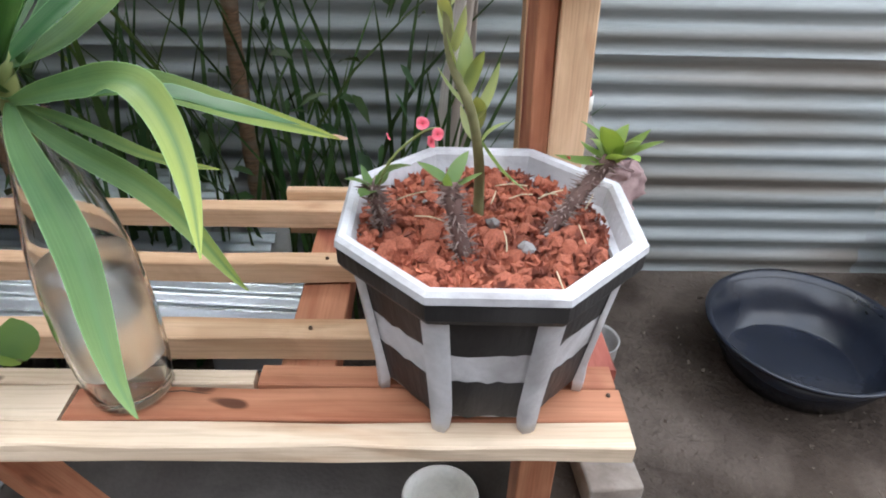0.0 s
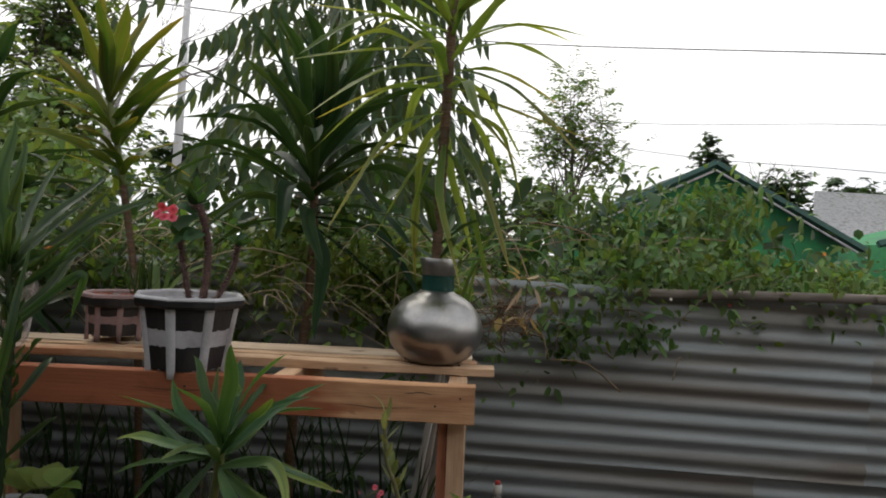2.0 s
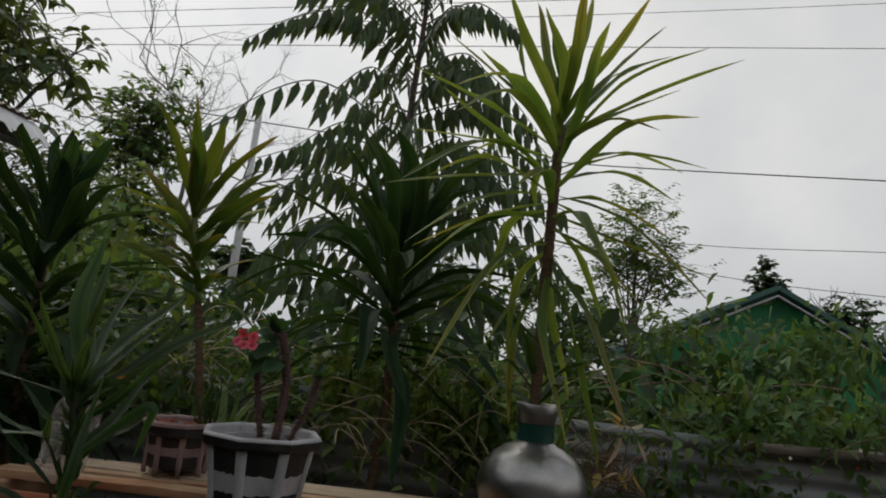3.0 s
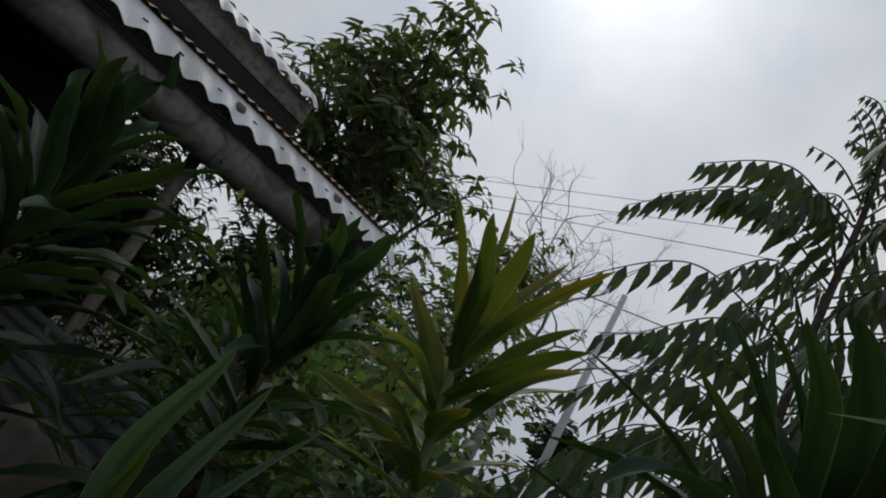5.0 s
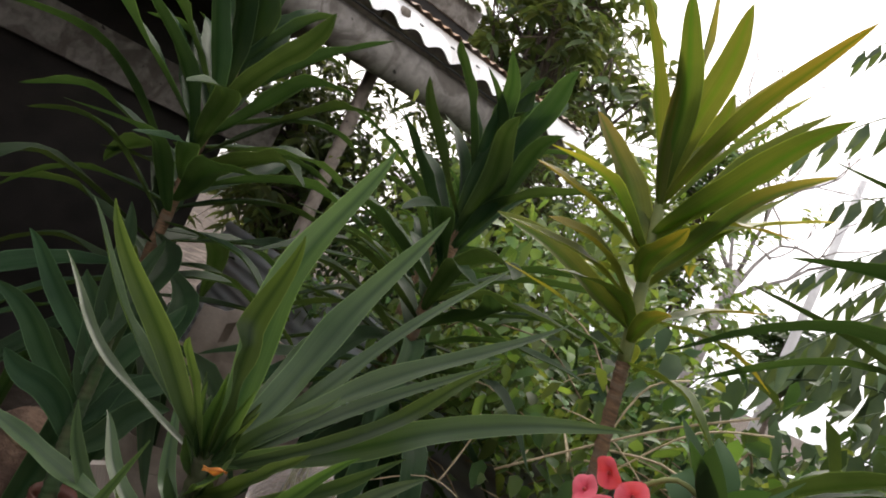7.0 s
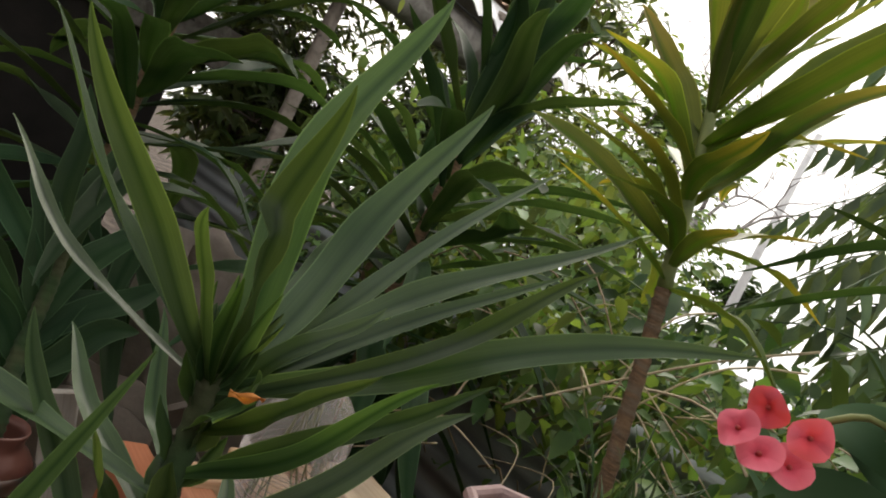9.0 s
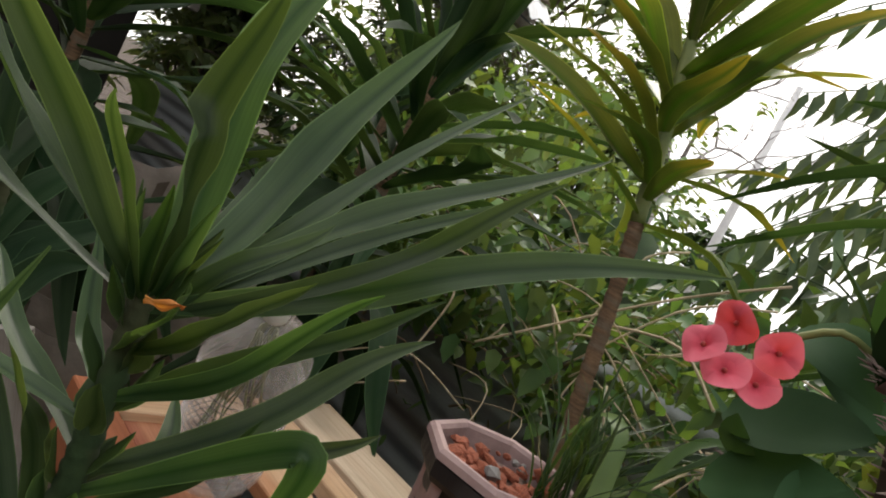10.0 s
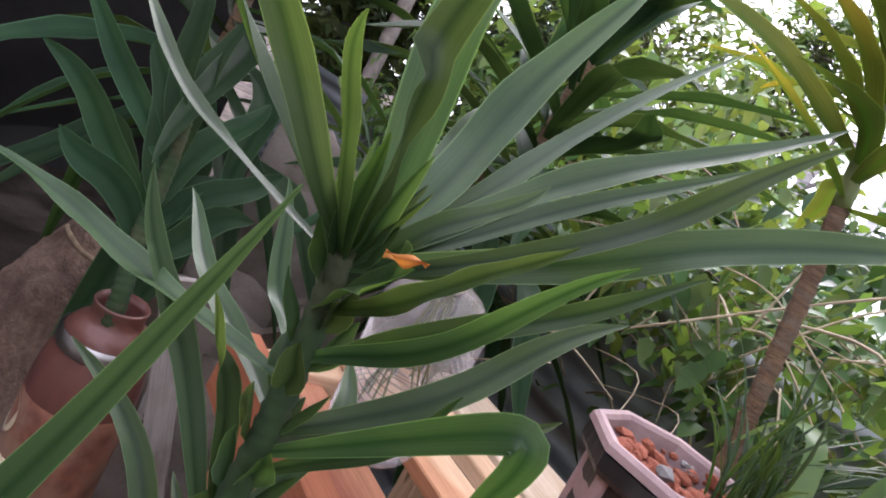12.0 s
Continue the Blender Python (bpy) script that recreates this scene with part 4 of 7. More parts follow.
def planter(name, at, label, R=0.196, rb=0.125, H=0.25, paint=None, soil_z=0.212, group="octagonal planters", soil=None, lip=0.035):
    """Octagonal pot on short feet: ribs at the corners, black brushed panels between them."""
    paint = paint or WHITE_PAINT
    t = thing(name, at, label, "planter", group)
    zr = H - lip
    body = rings_bm([octagon(rb - 0.01, 0.018), octagon(rb, 0.02), octagon(R - 0.02, zr), octagon(R - 0.034, zr), octagon(rb - 0.004, 0.035), octagon(0.01, 0.034)])
    part("body", body, paint, t, "", False)
    bm = rings_bm([octagon(R - 0.026, zr - 0.012), octagon(R - 0.006, zr - 0.010), octagon(R - 0.001, zr - 0.002), octagon(R, zr + 0.50 * lip), octagon(R - 0.0035, zr + 0.545 * lip)])
    part("rim_band", bm, BLACK_PAINT, t, "black painted underside of the rim", False)
    bm = rings_bm([octagon(R - 0.0037, zr + 0.545 * lip), octagon(R + 0.002, zr + 0.60 * lip), octagon(R + 0.001, H - 0.005), octagon(R - 0.004, H), octagon(R - 0.013, H - 0.001), octagon(R - 0.018, H - 0.006), octagon(R - 0.024, zr - 0.004), octagon(R - 0.034, zr - 0.006)])
    part("rim", bm, paint, t, "", False)
    # panels and ribs, one facet each
    lo, hi = octagon(rb, 0.02), octagon(R - 0.02, zr)
    for k in range(8):
        a0, a1, b0, b1 = lo[k], lo[(k + 1) % 8], hi[k], hi[(k + 1) % 8]
        nrm = (a1 - a0).cross(b0 - a0).normalized()
        if nrm.dot(a0) < 0:
            nrm = -nrm
        rnd = random.Random(k + int(1000 * abs(at[0][3])))
        for v0, v1 in ((0.0, 0.365), (0.615, 1.0)):
            bm = bmesh.new()
            nu, nv = 8, 4
            grid = []
            for j in range(nv + 1):
                v = v0 + (v1 - v0) * j / nv
                row = []
                for i in range(nu + 1):
                    u = 0.09 + 0.82 * i / nu
                    jit = (0.02 if j in (0, nv) else 0.0) * rnd.uniform(-1, 1)
                    ju = (0.015 if i in (0, nu) else 0.0) * rnd.uniform(-1, 1)
                    p = a0.lerp(a1, u + ju).lerp(b0.lerp(b1, u + ju), v + jit)
                    row.append(bm.verts.new(p + nrm * (0.0018 if 0 < i < nu and 0 < j < nv else 0.0006)))
                grid.append(row)
            for r0, r1 in zip(grid, grid[1:]):
                for i in range(nu):
                    bm.faces.new((r0[i], r0[i + 1], r1[i + 1], r1[i]))
            bmesh.ops.recalc_face_normals(bm, faces=bm.faces)
            part("painted_panel", bm, BLACK_PAINT, t)
        bm = bmesh.new()
        c0, c1 = lo[k], hi[k]
        out = Vector((c0.x, c0.y, 0)).normalized()
        tang = Vector((-out.y, out.x, 0))
        rows = []
        for s, w, o, dz in ((0.0, 0.012, 0.009, -0.020), (0.0, 0.015, 0.010, 0.0), (0.12, 0.017, 0.006, 0), (0.6, 0.019, 0.004, 0), (1.0, 0.020, 0.004, 0)):
            c = c0.lerp(c1, s) + Vector((0, 0, dz))
            w *= 0.88 * (R / 0.196)
            rows.append([bm.verts.new(c - tang * w - out * 0.004), bm.verts.new(c - tang * w * 0.8 + out * o * 0.8), bm.verts.new(c + out * o), bm.verts.new(c + tang * w * 0.8 + out * o * 0.8), bm.verts.new(c + tang * w - out * 0.004)])
        for r0, r1 in zip(rows, rows[1:]):
            for i in range(4):
                bm.faces.new((r0[i], r0[i + 1], r1[i + 1], r1[i]))
        bm.faces.new(rows[0])
        bmesh.ops.recalc_face_normals(bm, faces=bm.faces)
        part("rib", bm, paint, t)
    rs = rb + (R - 0.034 - rb) * soil_z / H - 0.004
    bm = lathe_bm([(0.0001, soil_z + 0.008), (rs * 0.5, soil_z + 0.006), (rs * 1.0, soil_z - 0.004)], 24, 0.003, 5)
    part("soil", bm, soil or POT_SOIL, t, "dry brown soil" if soil is None else "red brick dust")
    return t


lower_pot = planter("planter", pose(0.063, 0.750, 0.641, 0, 0, -1), "octagonal pot painted in black and white blocks, filled with crushed brick", rb=0.143, soil=BRICK)
upper_pot = planter("planter", pose(-0.642, 0.968, 1.2225, 0, 0, 24), "octagonal pot painted in black and white blocks with dry soil", R=0.164, rb=0.112, H=0.236, soil_z=0.2, lip=0.024)
small_pot = planter("planter", pose(-1.018, 1.248, 1.257, 0, 0, 11.5), "octagonal pot in faded mauve and black paint with brick chips", R=0.116, rb=0.088, H=0.163, paint=PINK_PAINT, soil_z=0.135)
left_pot = planter("planter", pose(-1.10, 0.86, 0.641, 0, 0, 8), "small octagonal pot painted in black and white blocks", R=0.13, rb=0.085, H=0.17, soil_z=0.14)


# crushed brick in the pots
def chip_mesh(seed, s):
    rnd = random.Random(seed)
    bm = bmesh.new()
    bmesh.ops.create_icosphere(bm, subdivisions=1, radius=0.5)
    sc = (rnd.uniform(0.8, 1.3), rnd.uniform(0.6, 1.0), rnd.uniform(0.4, 0.75))
    for v in bm.verts:
        q = 1 + rnd.uniform(-0.28, 0.2)
        v.co = Vector((v.co.x * sc[0] * q, v.co.y * sc[1] * q, v.co.z * sc[2] * q)) * s
    return mesh_of("chip", bm, [BRICK], False)


CHIPS = [chip_mesh(i, 1.0) for i in range(9)]
PEBBLES = [chip_mesh(30 + i, 1.0) for i in range(3)]
for me in PEBBLES:
    me.materials[0] = STONE


def gravel(at, radius, count, s0, s1, seed, label):
    t = thing("brick_gravel", at, label, "gravel", kind="stuff")
    rnd = random.Random(seed)
    for i in range(count):
        a, r = rnd.uniform(0, 2 * math.pi), radius * math.sqrt(rnd.random())
        s = s0 + (s1 - s0) * rnd.random() ** 2.2
        grey = rnd.random() < 0.06
        ob = new("chip", (PEBBLES if grey else CHIPS)[rnd.randrange(3 if grey else 9)])
        ob.parent = t
        ob.matrix_basis = Matrix.Translation((r * math.cos(a), r * math.sin(a), 0.004 + s * 0.22 + rnd.uniform(0, 0.006))) @ Euler((rnd.uniform(-0.6, 0.6), rnd.uniform(-0.6, 0.6), rnd.uniform(0, 6.3))).to_matrix().to_4x4() @ Matrix.Scale(s, 4)
    return t


gravel(pose(0.055, 0.748, 0.64 + 0.216), 0.156, 300, 0.011, 0.032, 1, "crushed red brick with a few grey pebbles in the pot")
gravel(pose(-1.018, 1.248, 1.257 + 0.136), 0.080, 50, 0.012, 0.042, 2, "large flat chips of red brick in the mauve pot")

# fine brick grit between the chips
rng = np.random.default_rng(12)
bm = bmesh.new()
for i in range(2200):
    a, r, s = rng.uniform(0, 6.283), 0.158 * math.sqrt(rng.random()), rng.uniform(0.003, 0.008)
    v = [bm.verts.new((r * math.cos(a) + s * rng.uniform(-1, 1), r * math.sin(a) + s * rng.uniform(-1, 1), 0.004 + rng.uniform(0, 0.012) + s * (k % 2))) for k in range(5)]
    for q in ((0, 1, 2), (0, 2, 3), (0, 3, 1), (1, 4, 2), (2, 4, 3), (3, 4, 1)):
        bm.faces.new([v[k] for k in q])
bmesh.ops.recalc_face_normals(bm, faces=bm.faces)
grit = part("brick_grit", bm, BRICK, None, "", False, pose(0.055, 0.748, 0.64 + 0.214))
tagged(grit, "fine red brick grit between the larger chips", "gravel", kind="stuff")

# ---- steel vase ----
vase = thing("metal_vase", pose(0.093, 1.122, 1.281), "round brushed steel vase with a dark green neck band", "vase")
body = [(0.0001, 0.0), (0.075, 0.0), (0.092, 0.004), (0.118, 0.022), (0.142, 0.055), (0.153, 0.09), (0.151, 0.12), (0.138, 0.155), (0.112, 0.188), (0.082, 0.208), (0.06, 0.218), (0.053, 0.226)]
part("body", lathe_bm(body, 48), STEEL, vase)
part("neck", lathe_bm([(0.053, 0.224), (0.0525, 0.232), (0.051, 0.262), (0.052, 0.274)], 40, cap=False), GREEN_BAND, vase, "dark green neck band")
part("collar", lathe_bm([(0.050, 0.272), (0.053, 0.280), (0.056, 0.300), (0.062, 0.326), (0.060, 0.328), (0.053, 0.300), (0.048, 0.276)], 40, cap=False), STEEL, vase, "flared steel collar")

# ---- tall glass vase on the low bench ----
gv = thing("glass_vase", pose(-0.405, 0.682, 0.642, -4, -6, 0) @ Matrix.Scale(1.12, 4), "tall clear glass vase half full of water", "vase")
outer = [(0.0001, 0.0), (0.044, 0.0), (0.047, 0.006), (0.052, 0.05), (0.055, 0.11), (0.053, 0.17), (0.046, 0.22), (0.035, 0.27), (0.027, 0.31), (0.024, 0.345), (0.026, 0.355)]
inner = [(max(0.0001, r - 0.003), z + (0.012 if i < 3 else 0.0)) for i, (r, z) in enumerate(outer)]
part("vessel", lathe_bm(outer + inner[::-1], 40), CLEAR, gv)
part("water", lathe_bm([(0.0001, 0.014)] + [(r - 0.0042, z) for r, z in outer[2:6] if z > 0.014] + [(0.048, 0.185), (0.0001, 0.186)], 32), WATER, gv, "cloudy water")

# ---- large plastic bottle on the bench ----
pb = thing("plastic_bottle", pose(-1.200, 0.951, 1.279, 16.5, 19.5, 0) @ Matrix.Diagonal((0.98, 0.98, 1.23, 1)), "large clear ribbed plastic bottle with a white cap", "bottle")
prof = [(0.0001, 0.0), (0.050, 0.0), (0.058, 0.008)]
for i in range(13):
    z = 0.015 + 0.010 * i
    prof += [(0.061, z), (0.061, z + 0.003), (0.0565, z + 0.005), (0.0565, z + 0.008)]
prof += [(0.061, 0.15), (0.060, 0.165), (0.048, 0.185), (0.028, 0.198), (0.014, 0.204), (0.0135, 0.212)]
part("body", lathe_bm(prof, 36), PET, pb, "ribbed clear body", smooth=False)
part("cap", lathe_bm([(0.0145, 0.206), (0.015, 0.208), (0.015, 0.218), (0.0135, 0.220), (0.0001, 0.220)], 24), WHITE_PLASTIC, pb, "white screw cap")
bm = bmesh.new()
for i in range(18):
    rnd = random.Random(i)
    a = rnd.uniform(0, 6.28)
    tube(bm, spline([(0.01 * math.cos(a), 0.01 * math.sin(a), 0.19), (0.02 * math.cos(a + 1), 0.02 * math.sin(a + 1), 0.12), (0.035 * math.cos(a + 1.6), 0.035 * math.sin(a + 1.6), 0.02 + 0.06 * rnd.random())], 8), 0.0014, 5)
part("roots", bm, GREEN_STEM, pb, "greenish roots")

# nail heads and cracks of the boards
NAIL = surface("rusty_nail", (0.06, 0.04, 0.03), (0.14, 0.09, 0.06), 40, 0.6, 0.5)
NAILS = [(0.19, 0.866, 1.225, 90), (0.12, 0.866, 1.20, 90), (-0.60, 0.866, 1.22, 90), (-1.1, 0.866, 1.20, 90), (0.18, 1.07, 1.281, 0), (0.19, 1.26, 1.281, 0), (-0.59, 1.07, 1.264, 0)]
for x, y, z, rx in NAILS:
    bm = bmesh.new()
    bmesh.ops.create_cone(bm, cap_ends=True, segments=10, radius1=0.0035, radius2=0.0028, depth=0.004)
    part("nail_head", bm, NAIL, ub, at=pose(x, y, z, rx, 0, 0))
for x, y, z, rx in [(0.21, 0.627, 0.605, 90), (-0.19, 0.627, 0.60, 90), (-0.42, 0.627, 0.60, 90), (0.10, 1.003, 0.642, 0), (-0.19, 1.003, 0.642, 0), (-0.19, 0.812, 0.642, 0), (-0.14, 1.215, 0.615, 90), (0.235, 0.675, 0.641, 0)]:
    bm = bmesh.new()
    bmesh.ops.create_cone(bm, cap_ends=True, segments=10, radius1=0.0035, radius2=0.0028, depth=0.004)
    part("nail_head", bm, NAIL, lb, at=pose(x, y, z, rx, 0, 0))
CRACK = surface("dark_split", (0.05, 0.03, 0.02), (0.10, 0.06, 0.04), 30, 0.95)


def crack(parent, x, y, z, length, seed, flat):
    """A thin dark split along the grain."""
    rnd = random.Random(seed)
    bm = bmesh.new()
    prev = None
    for k in range(11):
        u = k / 10
        w = 0.0011 * math.sin(math.pi * min(1, 0.05 + 0.95 * u)) + 0.0002
        o = 0.0025 * math.sin(7 * u + seed) + rnd.uniform(-0.0006, 0.0006)
        pts = ((x + length * u, y + o - w, z), (x + length * u, y + o + w, z)) if flat else ((x + length * u, y, z + o - w), (x + length * u, y, z + o + w))
        cur = [bm.verts.new(p) for p in pts]
        if prev:
            bm.faces.new((prev[0], cur[0], cur[1], prev[1]))
        prev = cur
    part("crack", bm, CRACK, parent)


for i, (x, y, z, L, flat) in enumerate(((-0.42, 0.6262, 0.617, 0.05, False), (-0.33, 0.6262, 0.622, 0.045, False), (-0.22, 0.6262, 0.600, 0.09, False), (0.05, 0.6262, 0.612, 0.12, False), (-0.40, 0.676, 0.6424, 0.10, True), (-0.9, 0.64, 0.6426, 0.2, True), (0.02, 0.68, 0.6418, 0.11, True))):
    crack(lb, x, y, z, L, i, flat)
for i, (x, z, L) in enumerate(((-0.15, 1.19, 0.22), (-0.75, 1.21, 0.3), (-1.2, 1.18, 0.15), (0.03, 1.235, 0.09))):
    crack(ub, x, 0.8655, z, L, 20 + i, False)

# dry bits lying on the crushed brick
rnd = random.Random(77)
for i in range(13):
    a, r = rnd.uniform(0, 6.28), 0.14 * math.sqrt(rnd.random())
    t = rnd.uniform(0, 6.28)
    L = rnd.uniform(0.015, 0.05)
    st = thing("dry_straw", pose(0.055 + r * math.cos(a), 0.748 + r * math.sin(a), 0.64 + 0.236), "thin dry straw lying on the crushed brick", "straw", "dry straws")
    bm = bmesh.new()
    tube(bm, spline([(0, 0, 0), (0.5 * L * math.cos(t), 0.5 * L * math.sin(t), 0.003), (L * math.cos(t + 0.05), L * math.sin(t + 0.05), 0.001)], 6), 0.0009, 5)
    part("stalk", bm, STRAW_STEM, st)


# ---- strap-leaved plants ----
def cane(parent, pts, r0, r1, mat, name="stem", rings=True, sides=10):
    bm = bmesh.new()
    n = 96 if rings else 14
    line = spline(pts, n)
    radii = [(r0 + (r1 - r0) * i / n) * (1.0 + ((0.0, 0.05, 0.15)[i % 3] if rings else 0.0)) for i in range(n + 1)]
    tube(bm, line, radii, sides)
    return part(name, bm, mat, parent)


def crown(parent, foot, heart, count, length, width, mat, seed, spread=(75, -35), sag=0.10, tilt=None, skip=None, wild=9):
    """Leaves spiralling up a stem from foot to heart; spread: elevation of the top and of the lowest leaves."""
    rnd = random.Random(seed)
    foot, heart = Vector(foot), Vector(heart)
    for i in range(count):
        s = i / max(1, count - 1)
        az = radians(137.5 * i + rnd.uniform(-14, 14))
        el = radians(spread[1] + (spread[0] - spread[1]) * s + rnd.uniform(-wild, wild))
        L = length * (1.0 - 0.25 * abs(s - 0.45)) * rnd.uniform(0.82, 1.12) * (0.7 if s > 0.92 else 1)
        b = foot.lerp(heart, s)
        d = Vector((math.cos(az) * math.cos(el), math.sin(az) * math.cos(el), math.sin(el)))
        if tilt is not None:
            d = (d + Vector(tilt)).normalized()
        if skip is not None and skip(b + d * L):
            continue
        bow = sag * rnd.uniform(0.3, 1.7) * (1 - 0.5 * s)
        mid = b + d * (0.52 * L) + Vector((rnd.gauss(0, 0.05), rnd.gauss(0, 0.05), 0.7 * bow)) * L
        tip = b + d * L + Vector((rnd.gauss(0, 0.05), rnd.gauss(0, 0.05), -0.8 * bow)) * L
        part("leaf", strap_bm([b, mid, tip], width * rnd.uniform(0.8, 1.25), seed * 100 + i, rnd.uniform(0.3, 0.65), (0, 0, 1), 14, 1.8), mat, parent)


def oval_bm(base, tip, width, seed=0, segs=6, face=(0.1, 0.05, 1)):
    base, tip = Vector(base), Vector(tip)
    d = tip - base
    side = d.cross(Vector(face)).normalized()
    lift = side.cross(d).normalized()
    rnd = random.Random(seed)
    curl = rnd.uniform(-0.15, 0.2)
    bm = bmesh.new()
    rows = []
    for i in range(segs + 1):
        s = i / segs
        w = width * 0.5 * max(0.04, math.sin(math.pi * min(1, 0.06 + 0.94 * s ** 0.85)) ** 0.75)
        c = base + d * s + lift * d.length * curl * 4 * s * (1 - s)
        rows.append([bm.verts.new(c + side * w * k + lift * w * 0.22 * abs(k)) for k in (-1, -0.5, 0, 0.5, 1)])
    for a, b in zip(rows, rows[1:]):
        for k in range(4):
            bm.faces.new((a[k], a[k + 1], b[k + 1], b[k]))
    return bm


# dracaena in the tall glass vase
gd = thing("vase_dracaena", pose(-0.438, 0.66, 0.70), "green dracaena with yellowing lower leaves standing in the glass vase", "plant", "dracaenas")
o = Vector((-0.438, 0.66, 0.70))
cane(gd, [(0.02, 0.02, 0.09), (0.01, 0.01, 0.16), (0.03, -0.02, 0.3), (0.052, -0.055, 0.42)], 0.006, 0.012, GREEN_STEM, rings=False)
# tip, middle, width
GD_DROOPING = [
    ((-0.114, 0.740, 0.983), (-0.265, 0.671, 1.068), .042),
    ((-0.158, 0.389, 1.053), (-0.234, 0.524, 1.127), .040),
    ((-0.202, 0.599, 0.871), (-0.292, 0.600, 0.989), .036),
    ((-0.202, 0.341, 0.958), (-0.292, 0.459, 1.010), .042),
    ((-0.291, 0.836, 0.895), (-0.340, 0.709, 0.983), .022),
    ((-0.311, 0.950, 1.183), (-0.355, 0.764, 1.117), .036),
    ((-0.186, 0.828, 1.248), (-0.299, 0.711, 1.193), .030),
    ((-0.365, 0.929, 1.251), (-0.385, 0.759, 1.176), .030),
    ((-0.153, 0.512, 1.288), (-0.267, 0.565, 1.230), .03),
]
GD_UPRIGHT = [
    ((-0.739, 0.767, 1.070), (-0.605, 0.667, 1.108), .036),
    ((-0.727, 0.738, 0.982), (-0.580, 0.661, 1.058), .030),
    ((-0.526, 0.485, 0.891), (-0.471, 0.533, 0.996), .034),
    ((-0.684, 0.787, 1.157), (-0.537, 0.686, 1.116), .034),
    ((-0.628, 0.845, 1.226), (-0.521, 0.714, 1.161), .040),
    ((-0.448, 0.820, 1.288), (-0.423, 0.698, 1.167), .036),
    ((-0.658, 0.680, 0.906), (-0.546, 0.640, 1.039), .030),
    ((-0.491, 0.830, 1.274), (-0.440, 0.706, 1.164), .03),
    ((-0.256, 0.447, 1.311), (-0.328, 0.520, 1.207), .03),
]
for i, (tip, mid, w) in enumerate(GD_DROOPING + GD_UPRIGHT):
    base = Vector((-0.385, 0.602, 1.075 if i < 5 else 1.105))
    part("leaf", strap_bm([base - o, Vector(mid) - o, Vector(tip) - o], w * (0.74 if i < 5 else 0.78), 340 + i, 0.34, (0.25, -0.7, 0.6) if i < 7 else (0, -0.5, 0.8), 22, 2.0), DRAC_RIPE if i < 5 or i in (5, 9, 10) else DRAC_VASE, gd)
crown(gd, (0.05, -0.055, 0.37), (0.055, -0.058, 0.44), 12, 0.30, 0.034, DRAC_VASE, 4, (80, 10), 0.08)
bm = oval_bm((0, 0, 0), (0.016, 0.010, -0.006), 0.018, 3, 6)
part("withered_leaf_tip", bm, STRAW, gd, "withered tan leaf tip", at=Matrix.Translation(Vector((-0.122, 0.736, 0.988)) - o))

# dracaena cane in the steel vase
yu = thing("vase_yucca", pose(0.093, 1.122, 1.42), "tall dracaena cane with narrow green leaves in the steel vase", "plant", "dracaenas")
cane(yu, [(0, 0, -0.1), (-0.01, 0.0, 0.3), (-0.008, 0, 0.7), (-0.005, 0, 1.02)], 0.017, 0.015, BARK)
crown(yu, (-0.008, 0, 0.55), (-0.005, 0, 1.03), 34, 0.50, 0.032, DRAC_CANE, 5, (76, -74), 0.14)
YU_LEAVES = [(0.98, 0.44, -0.27, 1.13), (1.00, 0.30, 0.05, 1.39), (1.01, 0.17, -0.43, 1.20), (1.02, 0.07, 0.09, 1.51), (1.02, 0.02, -0.45, 1.24), (1.02, -0.11, 0.12, 1.49),
             (1.01, -0.17, -0.44, 1.19), (0.96, 0.38, 0.16, 1.23), (0.94, -0.43, -0.28, 1.06), (0.98, -0.38, 0.02, 1.31), (0.91, -0.40, -0.31, 0.87), (0.86, -0.52, -0.03, 0.79)]
YU_DROOPING = [(0.80, -0.40, -0.22, 0.58), (0.78, -0.45, 0.02, 0.50), (0.80, 0.42, -0.15, 0.50), (0.88, 0.42, 0.24, 0.97), (0.94, 0.21, -0.44, 0.86), (0.78, 0.26, 0.37, 0.58),
               (0.73, 0.11, -0.45, 0.54), (0.84, 0.40, 0.29, 0.89), (0.98, 0.34, 0.11, 1.32), (0.94, -0.28, -0.42, 0.95), (0.92, -0.27, -0.43, 0.88), (0.83, -0.42, -0.27, 0.74)]
for i, (z, x, y, tz) in enumerate(YU_LEAVES + YU_DROOPING):
    base, tip = Vector((-0.006, 0, z)), Vector((x, y, tz))
    bow = Vector((0, 0, (0.02 if i < 12 else 0.24 if i > 20 else 0.12) * (tip - base).length))
    part("leaf", strap_bm([base, base.lerp(tip, 0.5) + bow, tip], 0.046 if i > 20 else 0.036, 520 + i, 0.4, (0, -0.3, 1), 16, 1.6), DRAC_CANE, yu)
crown(yu, (0.0, 0, 0.16), (-0.01, 0, 0.26), 9, 0.25, 0.03, DRAC, 6, (50, 5), 0.10)
pd = thing("cane_dracaena", pose(-0.46, 1.62, 0.0), "dark dracaena with long drooping leaves growing behind the bench", "plant", "dracaenas")
cane(pd, [(0, 0, -0.02), (-0.02, 0.0, 0.8), (0.02, 0, 1.5), (0.0, 0, 2.05)], 0.02, 0.016, BARK)
crown(pd, (0.01, 0, 1.70), (0, 0, 2.08), 64, 0.64, 0.064, DRAC_DARK, 7, (86, -30), 0.15)

